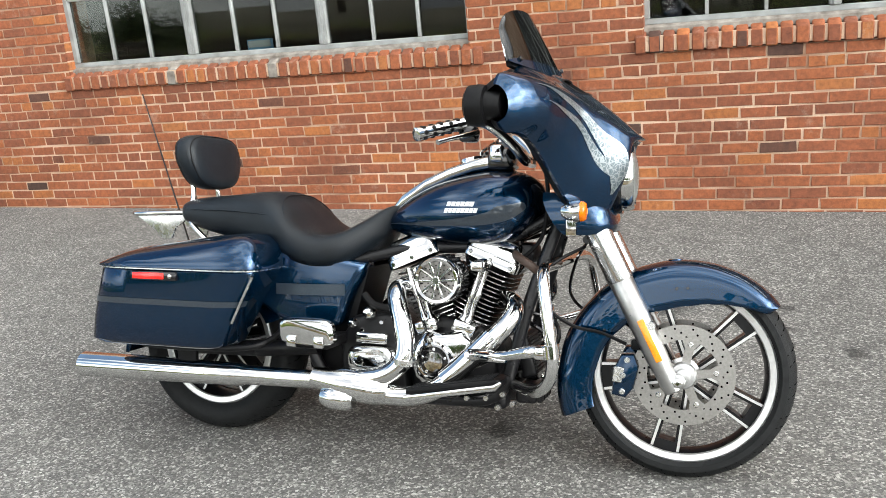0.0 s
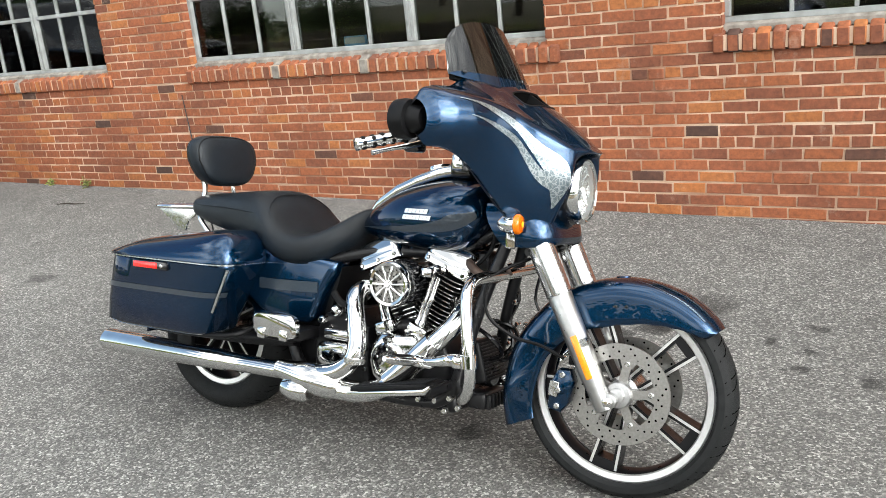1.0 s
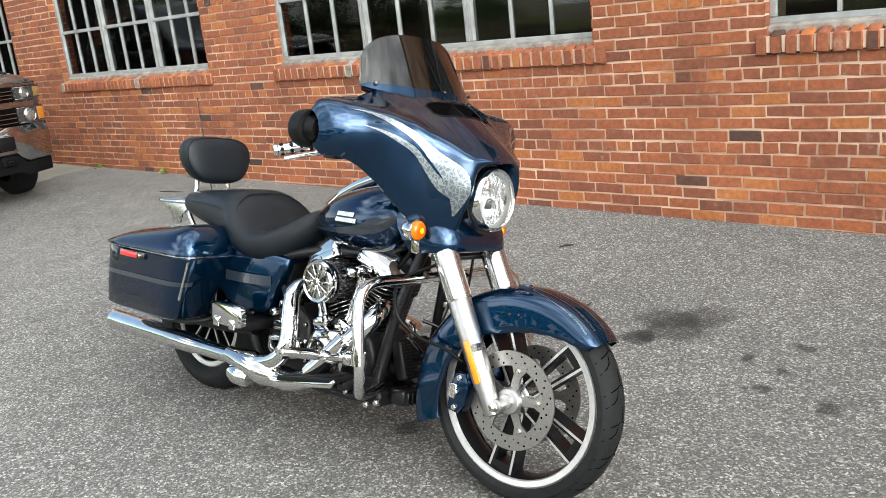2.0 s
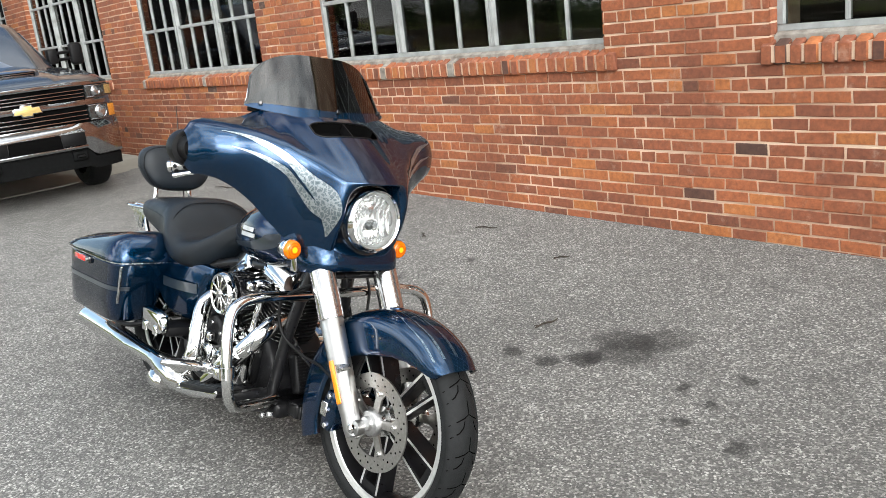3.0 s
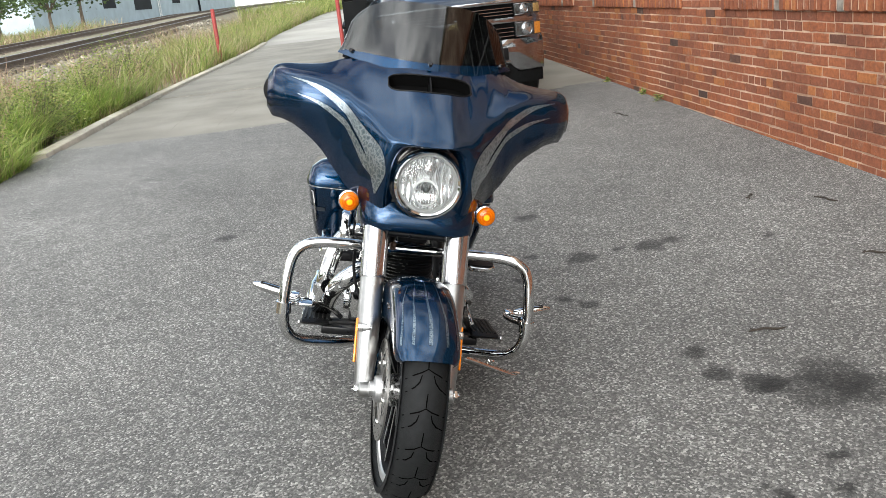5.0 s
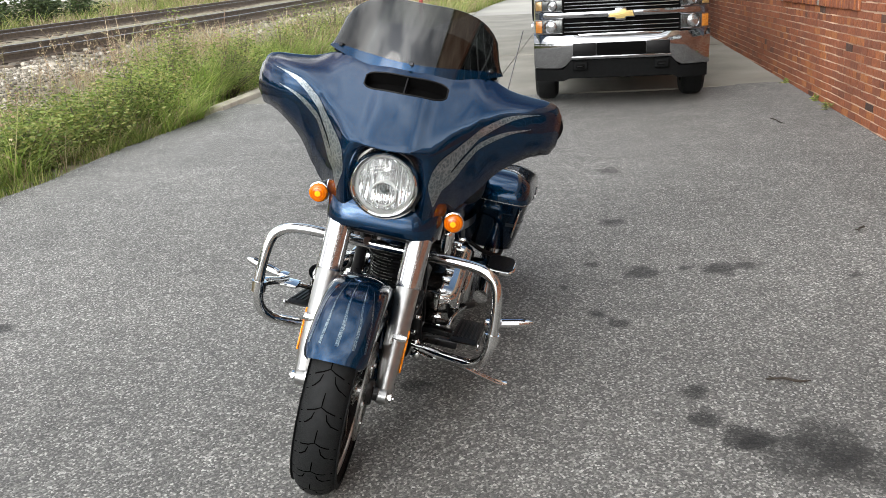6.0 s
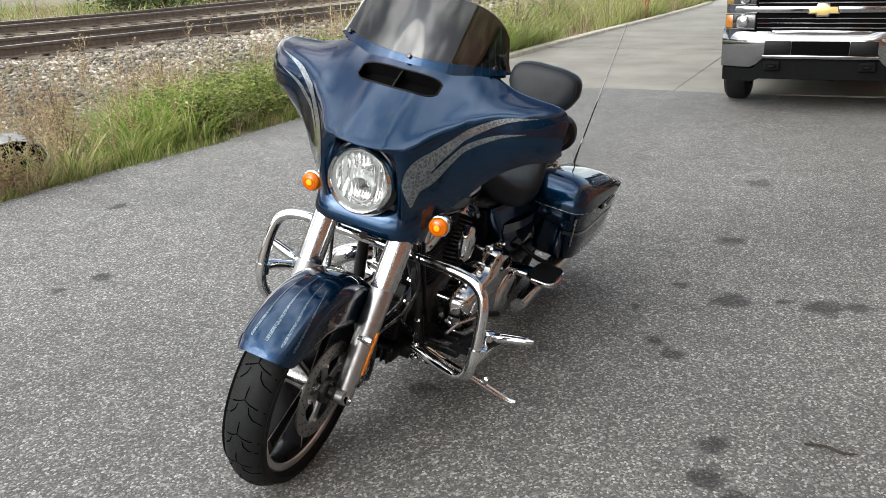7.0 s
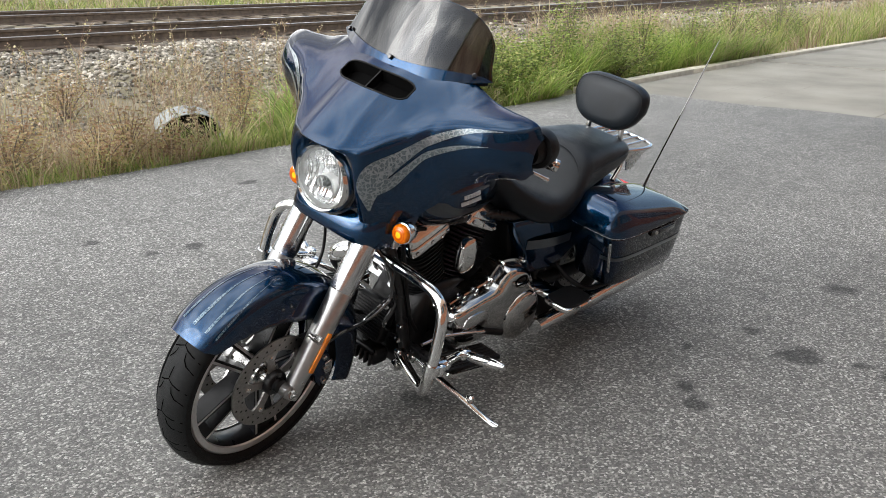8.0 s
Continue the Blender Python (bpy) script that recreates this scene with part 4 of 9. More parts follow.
# -- front fender --
def fender(c, arc, half, gauge=0.0035, at=None, label="", name="fender"):
    """arc: rows of angle, outer radius, skirt depth, half width factor."""
    bm = new_bm()
    rings = []
    n = 84
    ks = [i / n for i in range(n + 1)]
    angs = [arc[0][0] + (arc[-1][0] - arc[0][0]) * k for k in ks]
    for shell in (0, 1):
        grid = []
        for a in angs:
            R = lerp_table([(r[0], r[1]) for r in arc], a) - shell * gauge
            dp = max(0.003, lerp_table([(r[0], r[2]) for r in arc], a))
            hw = half * lerp_table([(r[0], r[3]) for r in arc], a) - shell * gauge
            e = V(math.cos(radians(a)), 0, math.sin(radians(a)))
            prof = []
            for j in range(25):
                f = -1 + 2 * j / 24
                s = abs(f)
                if s > 0.62:
                    q = (s - 0.62) / 0.38
                    y, d = hw, 0.045 + (dp - 0.045) * q if dp > 0.045 else dp * (0.6 + 0.4 * q)
                else:
                    q = s / 0.62
                    ang = q * math.pi / 2
                    y, d = hw * math.sin(ang) ** 0.9, min(dp * 0.6 if dp < 0.045 else 0.045, 0.045) * (1 - math.cos(ang) ** 0.75)
                prof.append(c + e * (R - d) + V(0, math.copysign(y, f), 0))
            grid.append(prof)
        rings.append(grid)
    o = skin(bm, rings[0], False, False, False)
    i_ = skin(bm, rings[1], False, False, False)
    for k in range(n):
        bm.faces.new((o[k][0], o[k + 1][0], i_[k + 1][0], i_[k][0]))
        bm.faces.new((o[k][-1], i_[k][-1], i_[k + 1][-1], o[k + 1][-1]))
    for j in range(24):
        bm.faces.new((o[0][j], i_[0][j], i_[0][j + 1], o[0][j + 1]))
        bm.faces.new((o[-1][j], o[-1][j + 1], i_[-1][j + 1], i_[-1][j]))
    ob = part(name, bm, PAINT, bike, label, 50, at)
    return ob, rings[0]


front_fender, fgrid = fender(FC, [(38.5, 0.325, 0.036, 0.80), (39.3, 0.326, 0.041, 0.89), (41, 0.326, 0.048, 0.95), (44, 0.326, 0.056, 0.985), (49, 0.325, 0.067, 1.0), (58, 0.323, 0.085, 1.0), (70, 0.320, 0.104, 1.0), (86, 0.318, 0.121, 1.0), (105, 0.318, 0.128, 1.0), (140, 0.330, 0.118, 1.0), (170, 0.348, 0.112, 1.0), (203, 0.372, 0.105, 1.0)],
                             0.084, at=STEER, label="dark blue front fender with silver scroll pinstripes", name="front_fender")
for s in (-1, 1):
    for xx, zz in ((1.575, 0.545), (1.605, 0.547), (1.38, 0.42)):
        bm = new_bm()
        bolt(bm, V(xx, s * 0.083, zz), (0, s, 0), 0.005, 0.005, 8)
        part("fender_bolt", bm, PAINT_BLACK, front_fender)


# badge on the crown of the fender
bm = new_bm()
crown_way = V(math.cos(radians(95)), 0, math.sin(radians(95)))
lathe(bm, [(0.0, 0.0015), (0.016, 0.0022), (0.020, 0.0008), (0.021, -0.004)], FC + crown_way * 0.319, crown_way, 28)
part("fender_badge", bm, PAINT, front_fender)

# -- batwing fairing --
FAIR = [  # half width, then x, z from the rear top edge over the nose to the lower edge
    (0.00, [(1.185, 1.165), (1.280, 1.120), (1.400, 1.037), (1.490, 0.958), (1.505, 0.938), (1.40, 0.930), (1.375, 0.84), (1.385, 0.745)]),
    (0.06, [(1.181, 1.165), (1.276, 1.120), (1.393, 1.037), (1.484, 0.960), (1.498, 0.938), (1.40, 0.920), (1.375, 0.84), (1.385, 0.745)]),
    (0.105, [(1.173, 1.163), (1.267, 1.117), (1.377, 1.035), (1.466, 0.962), (1.482, 0.934), (1.462, 0.880), (1.442, 0.82), (1.415, 0.742)]),
    (0.135, [(1.171, 1.160), (1.260, 1.114), (1.365, 1.038), (1.453, 0.964), (1.466, 0.93), (1.468, 0.87), (1.450, 0.81), (1.415, 0.738)]),
    (0.19, [(1.180, 1.152), (1.250, 1.112), (1.335, 1.050), (1.398, 0.998), (1.408, 0.945), (1.404, 0.885), (1.386, 0.812), (1.348, 0.740)]),
    (0.225, [(1.183, 1.141), (1.246, 1.107), (1.319, 1.058), (1.369, 1.018), (1.377, 0.967), (1.369, 0.915), (1.353, 0.842), (1.318, 0.770)]),
    (0.25, [(1.185, 1.130), (1.242, 1.102), (1.304, 1.066), (1.345, 1.034), (1.356, 0.988), (1.350, 0.940), (1.336, 0.866), (1.304, 0.797)]),
    (0.32, [(1.190, 1.108), (1.225, 1.098), (1.271, 1.080), (1.305, 1.056), (1.319, 1.010), (1.315, 0.965), (1.299, 0.917), (1.268, 0.872)]),
    (0.39, [(1.193, 1.100), (1.218, 1.094), (1.250, 1.083), (1.278, 1.063), (1.293, 1.020), (1.290, 0.980), (1.274, 0.950), (1.244, 0.920)]),
    (0.44, [(1.186, 1.096), (1.204, 1.091), (1.228, 1.081), (1.249, 1.063), (1.263, 1.025), (1.261, 0.988), (1.248, 0.963), (1.218, 0.938)]),
    (0.475, [(1.175, 1.085), (1.188, 1.082), (1.204, 1.074), (1.219, 1.058), (1.230, 1.028), (1.229, 0.995), (1.218, 0.968), (1.192, 0.942)]),
    (0.493, [(1.169, 1.058), (1.178, 1.055), (1.188, 1.046), (1.197, 1.032), (1.202, 1.010), (1.200, 0.992), (1.193, 0.977), (1.177, 0.966)]),
]


def fairing_grid(nu=112, k=5):
    """Points of the skin from the right wing to the left."""
    curves = []
    for hw, pts in FAIR:
        curves.append((hw, spline([V(x, 0, z) for x, z in pts], k)))
    grid = []
    for i in range(nu + 1):
        u = -1 + 2 * i / nu
        y = abs(u) ** 0.92 * 0.493
        j = 0
        while j < len(curves) - 2 and curves[j + 1][0] < y:
            j += 1
        (a, ca), (b, cb) = curves[j], curves[j + 1]
        ca0, cb1 = curves[max(j - 1, 0)][1], curves[min(j + 2, len(curves) - 1)][1]
        t = (y - a) / (b - a)
        row = []
        for q in range(len(ca)):
            p0, p1, p2, p3 = ca0[q], ca[q], cb[q], cb1[q]
            if j == 0:
                p0 = p1
            p = 0.5 * (2 * p1 + (p2 - p0) * t + (2 * p0 - 5 * p1 + 4 * p2 - p3) * t * t + (3 * p1 - p0 - 3 * p2 + p3) * t ** 3)
            row.append(V(p.x, math.copysign(y * 0.926, u), p.z))
        grid.append(row)
    return grid


SKIN = fairing_grid()
# the air slot is an opening in the skin: two rows part round it
VENT = [i for i, r in enumerate(SKIN) if abs(r[0].y) < 0.124]
for i in VENT:
    r = list(SKIN[i])
    h = 0.12 + 1.16 * max(0.0, 1 - (abs(r[0].y) / 0.124) ** 10) ** 0.6
    drop = 0.25 * (abs(r[0].y) / 0.124) ** 2
    for j, f in ((6, 6.9 - h + drop), (7, 6.9 + drop), (8, 6.9 + h * 0.9 + drop * 0.6)):
        a = int(f)
        SKIN[i][j] = r[a].lerp(r[a + 1], f - a)
bm = new_bm()
rows = skin(bm, SKIN, False, False, False)
for i in VENT[:-1]:
    for j in (6, 7):
        bm.faces.remove(bm.faces.get((rows[i][j], rows[i + 1][j], rows[i + 1][j + 1], rows[i][j + 1])))
inner = [[bm.verts.new((p.x - 0.008, p.y * 0.985, p.z)) for p in (r[0], r[-1])] for r in SKIN]
for i in range(len(rows) - 1):
    bm.faces.new((rows[i][0], inner[i][0], inner[i + 1][0], rows[i + 1][0]))
    bm.faces.new((rows[i][-1], rows[i + 1][-1], inner[i + 1][1], inner[i][1]))
fairing = part("fairing", bm, PAINT, bike, "glossy dark blue batwing fairing with silver scroll stripes", 50, SHELLM)
bm = new_bm()
rings = [[V(r[0].x - 0.006, r[0].y * 0.98, r[0].z - 0.002), V(r[0].x - 0.05, r[0].y * 0.93, r[0].z - 0.03), V((r[0].x + r[-1].x) / 2 - 0.09 * (1 - abs(r[0].y) / 0.5), r[0].y * 0.9, (r[0].z + r[-1].z) / 2), V(r[-1].x - 0.03, r[0].y * 0.93, r[-1].z + 0.01), V(r[-1].x - 0.006, r[0].y * 0.98, r[-1].z + 0.002)] for r in SKIN]
skin(bm, rings, False, False, False)
part("inner_fairing", bm, PLASTIC, fairing, "matt black inner fairing")
NJ = len(SKIN[0]) - 1


def ribbon(grid_fn, path, width, lift, n=44, m=3):
    """A tapered stripe over a surface given by grid_fn(a, b); path and width are tables over 0 to 1."""
    bm = new_bm()
    rings = []
    pts = spline([V(a, b, 0) for a, b in path], 12)
    for i, p in enumerate(pts):
        f = i / (len(pts) - 1)
        d = (pts[min(i + 1, len(pts) - 1)] - pts[max(i - 1, 0)]).normalized()
        nrm = V(-d.y, d.x, 0)
        w = lerp_table(width, f)
        rings.append([grid_fn(*(p + nrm * (w * (k / m * 2 - 1)))[:2], lift) for k in range(m + 1)])
    skin(bm, rings, False, False, False)
    return bm


def fairing_point(a, b, lift, side=-1):
    """a: metres out from the middle, b: 0 at the top edge to 1 at the lower edge."""
    a = min(max(a, 0.0), 0.49)
    u = (a / 0.493) ** (1 / 0.92)
    fi = (1 + side * u) / 2 * (len(SKIN) - 1)
    fj = min(max(b, 0), 1) * NJ
    i, j = min(int(fi), len(SKIN) - 2), min(int(fj), NJ - 1)
    s, t = fi - i, fj - j
    p = SKIN[i][j] * (1 - s) * (1 - t) + SKIN[i + 1][j] * s * (1 - t) + SKIN[i][j + 1] * (1 - s) * t + SKIN[i + 1][j + 1] * s * t
    n = (SKIN[i + 1][j] - SKIN[i][j]).cross(SKIN[i][j + 1] - SKIN[i][j]).normalized()
    if n.x < 0:
        n = -n
    return p + n * lift


for s in (-1, 1):
    for pth, wid in (([(0.42, 0.42), (0.34, 0.46), (0.26, 0.52), (0.19, 0.60), (0.155, 0.72), (0.15, 0.90)], [(0, 0.002), (0.3, 0.026), (0.6, 0.038), (0.82, 0.024), (1, 0.002)]),
                     ([(0.40, 0.56), (0.33, 0.59), (0.26, 0.64), (0.20, 0.72), (0.165, 0.80)], [(0, 0.002), (0.4, 0.022), (0.8, 0.02), (1, 0.002)])):
        bm = ribbon(lambda a, b, l: fairing_point(a, b, l, s), pth, wid, 0.0016)
        part("scroll_stripe", bm, PAINT_STRIPE, fairing, "silver filigree scroll")



def fender_point(a, b, lift):
    """a: 0 at the front tip to 1 at the rear, b: 0 to 1 across the crown."""
    fi, fj = min(max(a, 0), 0.999) * (len(fgrid) - 1), min(max(b, 0), 0.999) * (len(fgrid[0]) - 1)
    i, j = int(fi), int(fj)
    p = fgrid[i][j].lerp(fgrid[i + 1][j], fi - i).lerp(fgrid[i][j + 1].lerp(fgrid[i + 1][j + 1], fi - i), fj - j)
    return p + (p - V(FC.x, 0, FC.z)).normalized() * lift


for k in range(-2, 3):
    b = k * 0.098
    tip = 0.34 - 0.028 * abs(k)
    part("scroll_stripe", ribbon(lambda a, b, l: fender_point(a, 0.5 + b, l), [(0.045, b * 1.02), (0.12, b * 0.94 + 0.004), (0.20, b * 0.80 - 0.006), (tip, b * 0.55)], [(0, 0.0095), (0.25, 0.0100), (0.55, 0.0062), (0.8, 0.003), (1, 0.0006)], 0.0010), LACE_DIM, front_fender, "fine pale blue lace scroll")

# air slot with a divider
bm = new_bm()
skin(bm, [[SKIN[i][6], SKIN[i][6] + V(-0.012, 0, -0.034), SKIN[i][8] + V(-0.026, 0, -0.022), SKIN[i][8]] for i in VENT], False, False, False)
vent = part("fairing_vent", bm, SOFT_BLACK, fairing, "black air slot with a thin divider", 30)
bm = new_bm()
loop = [SKIN[i][6] for i in VENT] + [SKIN[i][8] for i in VENT[::-1]]
pipe(bm, loop + loop[:1], 0.0024, 8, 1)
part("slot_rim", bm, PLASTIC, vent)
bm = new_bm()
mid_ = VENT[len(VENT) // 2]
p0, p1 = SKIN[mid_][6], SKIN[mid_][8]
skin(bm, [[p0 + V(-0.001, y, -0.002), p1 + V(-0.001, y, -0.002), p1 + V(-0.02, y, -0.02), p0 + V(-0.012, y, -0.03)] for y in (-0.002, 0.002)])
part("divider", bm, PLASTIC, vent, smooth=0)

# windshield
bm = new_bm()


def shield(u, v, off=0.0):
    w = 0.262 - 0.015 * v
    zt = 0.024 + 0.168 * max(0.0, 1 - abs(u) ** 2.9) ** 0.56
    x0 = 1.272 - 0.112 * abs(u) ** 2.0
    z0 = 1.116 + 0.026 * abs(u) ** 2
    vv = v * zt
    return V(x0 - vv * 0.46 - 0.06 * vv * vv / 0.04 * 0.2 + off, u * w, z0 + vv)


gu, gv = 28, 10
fr_ = [[shield(-1 + 2 * i / gu, j / gv) for j in range(gv + 1)] for i in range(gu + 1)]
bk_ = [[shield(-1 + 2 * i / gu, j / gv, -0.004) for j in range(gv + 1)] for i in range(gu + 1)]
a_, b_ = skin(bm, fr_, False, False, False), skin(bm, bk_, False, False, False)
for i in range(gu):
    for j in (0, gv):
        bm.faces.new((a_[i][j], a_[i + 1][j], b_[i + 1][j], b_[i][j]))
for j in range(gv):
    for i in (0, gu):
        bm.faces.new((a_[i][j], a_[i][j + 1], b_[i][j + 1], b_[i][j]))
cowl_bm = new_bm()
rows = []
for i in range(25):
    u = -0.94 + 1.88 * i / 24
    hi = 0.66 * math.sqrt(1 - abs(u) ** 2.6)
    front = [shield(u, -0.10 + (hi + 0.10) * j / 5, -0.009) for j in range(6)]
    back = [p + V(-0.008 - 0.006 * (1 - j / 5), 0, -0.002) for j, p in enumerate(front)]
    rows.append(front + back[::-1])
skin(cowl_bm, rows)
part("instrument_cowl", cowl_bm, DULL_PLASTIC, bike, "black instrument cowl behind the windshield", 40, SHELLM)
screen = part("windshield", bm, SMOKE, bike, "smoked acrylic windshield", 50, SHELLM)
bm = new_bm()
strip = [[shield(-1.0 + 2 * i / gu, j * 0.16 - 0.02, 0.004) for j in range(2)] for i in range(gu + 1)]
strip2 = [[shield(-1.0 + 2 * i / gu, j * 0.16 - 0.02, 0.0015) for j in range(2)] for i in range(gu + 1)]
a_, b_ = skin(bm, strip, False, False, False), skin(bm, strip2, False, False, False)
for i in range(gu):
    for j in (0, 1):
        bm.faces.new((a_[i][j], a_[i + 1][j], b_[i + 1][j], b_[i][j]))
part("windshield_trim", bm, PAINT, screen, "blue trim strip with small screws")
for u in (-0.86, 0.0, 0.86):
    bm = new_bm()
    bolt(bm, shield(u, 0.14, 0.006), (1, u * 0.8, 0.4), 0.007, 0.006, 10)
    part("screw", bm, PAINT_BLACK, screen)

# headlamp
HL = V(1.442, 0, 0.834)
tilt = V(1, 0, 0.02).normalized()
bm = new_bm()
lathe(bm, [(0.096, -0.03), (0.103, 0.0), (0.1035, 0.022), (0.100, 0.036), (0.094, 0.042), (0.089, 0.038), (0.088, 0.028)], HL, tilt, 56, cap=False)
lamp = part("headlight", bm, CHROME, bike, "round headlight with chrome bezel and clear lens", at=SHELLM @ Matrix.Translation(HL) @ Matrix.Scale(0.94, 4) @ Matrix.Translation(-HL))
bm = new_bm()
lathe(bm, [(0.089, 0.032), (0.075, 0.043), (0.05, 0.051), (0.02, 0.055), (0.0, 0.0555)], HL, tilt, 40, cap=False)
part("lens", bm, CLEAR, lamp).visible_shadow = False
bm = new_bm()
lathe(bm, [(0.0895, 0.030), (0.086, 0.032), (0.081, 0.026), (0.079, 0.014)], HL, tilt, 48, cap=False)
part("lens_rim", bm, LAMP_RIM, lamp, "pale grey inner rim")


def fluted(bm, r, c, depth, pitch, ripple, n=64):
    """A round bowl pressed into upright flutes."""
    rings = []
    for j in range(n + 1):
        h = -1 + 2 * j / n
        w = math.sqrt(max(1e-4, 1 - h * h))
        row = []
        for i in range(n + 1):
            y, z = (-1 + 2 * i / n) * w * r, h * r
            q = (y / pitch) % 1.0
            row.append(V(-depth * (1 - (y * y + z * z) / (r * r)) + ripple * math.sin(math.pi * q), y, z) + c)
        rings.append(row)
    skin(bm, rings, False, False, False)


bm = new_bm()
fluted(bm, 0.080, HL + V(0.016, 0, 0), 0.034, 0.0185, 0.0075)
part("reflector", bm, LAMP_SILVER, lamp, "silver reflector with upright flutes", 30)
bm = new_bm()
fluted(bm, 0.034, HL + V(0.012, 0, -0.032), 0.016, 0.0095, 0.004, 36)
cup = part("lamp_bowl", bm, LAMP_SILVER, lamp, "fluted low-beam bowl", 30)
bm = new_bm()
lathe(bm, [(0.038, -0.02), (0.0385, 0.014), (0.036, 0.017), (0.0335, 0.013)], HL + V(0, 0, -0.032), tilt, 36, cap=False)
part("bowl_rim", bm, LAMP_RIM, cup)
bm = new_bm()
lathe(bm, [(0.010, -0.004), (0.0095, 0.012), (0.006, 0.017), (0.0, 0.018)], HL + V(0, 0, -0.022), tilt, 18)
part("bulb_cap", bm, LAMP_GREY, cup, "grey bulb cap")
bm = new_bm()
lathe(bm, [(0.019, -0.016), (0.017, 0.002), (0.011, 0.010), (0.0, 0.012)], HL + V(0, 0, 0.034), tilt, 24)
part("high_beam", bm, LAMP_SILVER, lamp, "high-beam bulb shield")
bm = new_bm()
lathe(bm, [(0.104, -0.045), (0.112, -0.01), (0.112, 0.006), (0.104, 0.004)], HL, tilt, 48, cap=False)
part("headlight_gasket", bm, PAINT_BLACK, lamp)
bm = new_bm()
lathe(bm, [(0.0, -0.06), (0.128, -0.058), (0.132, -0.03), (0.10, -0.028)], HL, tilt, 40)
part("headlight_shell", bm, PAINT_BLACK, lamp, "dark recess behind the lamp")

# fork skirt below the lamp
bm = new_bm()
rings = []
for z, xf, hw, back in ((0.785, 1.385, 0.160, 1.27), (0.765, 1.415, 0.170, 1.27), (0.735, 1.434, 0.174, 1.28), (0.700, 1.442, 0.172, 1.30), (0.676, 1.442, 0.168, 1.32), (0.668, 1.436, 0.164, 1.33)):
    pts = []
    for i in range(33):
        a = (-1 + 2 * i / 32) * math.pi / 2
        yy = hw * math.copysign(abs(math.sin(a)) ** 0.42, a)
        xx = back + (xf - back) * max(0.0, math.cos(a)) ** 0.42 - 0.022 * abs(math.sin(a)) ** 2
        pts.append(V(xx, yy, z + 0.012 * max(0.0, math.cos(a)) ** 2 * (1 if z < 0.70 else 0)))
    rings.append(pts)
skin(bm, rings, False, False, False)
rings2 = [[p * 1 - V(0.006, 0, 0) for p in r] for r in rings]
skin(bm, rings2, False, False, False)
part("fork_skirt", bm, PAINT, bike, "glossy blue panel below the headlight", 50, FAIRM)
bm = new_bm()
box(bm, 1.33, 1.40, -0.14, 0.14, 0.672, 0.70, 0.01)
rod(bm, V(1.36, -0.13, 0.655), V(1.36, 0.13, 0.655), 0.011)
part("fork_clamp", bm, FRAME_BLACK, bike, at=FAIRM)

# turn signals
for s in (-1, 1):
    c = V(1.342, s * 0.203, 0.733)
    bm = new_bm()
    lathe(bm, [(0.0, -0.045), (0.012, -0.043), (0.024, -0.028), (0.030, -0.004), (0.031, 0.008), (0.027, 0.010)], c, (1, 0, 0), 26)
    sig = part("turn_signal", bm, CHROME, bike, "chrome bullet turn signal with amber lens", at=FAIRM)
    bm = new_bm()
    lathe(bm, [(0.028, 0.009), (0.0275, 0.018), (0.022, 0.024), (0.0, 0.027)], c, (1, 0, 0), 26)
    lens = part("lens", bm, AMBER, sig, "amber lens")
    for r0, r1, h, mat in ((0.0, 0.0085, 0.0275, AMBER_CORE), (0.0115, 0.0135, 0.0268, AMBER_DARK), (0.019, 0.0205, 0.0256, AMBER_DARK)):
        bm = new_bm()
        lathe(bm, [(r0, h), (r1, h - 0.0006)], c, (1, 0, 0), 20, cap=False)
        part("lens_ring", bm, mat, lens)
    bm = new_bm()
    box(bm, c.x - 0.03, c.x - 0.012, min(c.y, c.y - s * 0.06), max(c.y, c.y - s * 0.06), c.z - 0.012, c.z + 0.012, 0.005)
    box(bm, c.x - 0.035, c.x - 0.005, c.y - s * 0.035 - 0.006, c.y - s * 0.035 + 0.006, c.z - 0.07, c.z + 0.045, 0.005)
    part("bracket", bm, CHROME, sig)

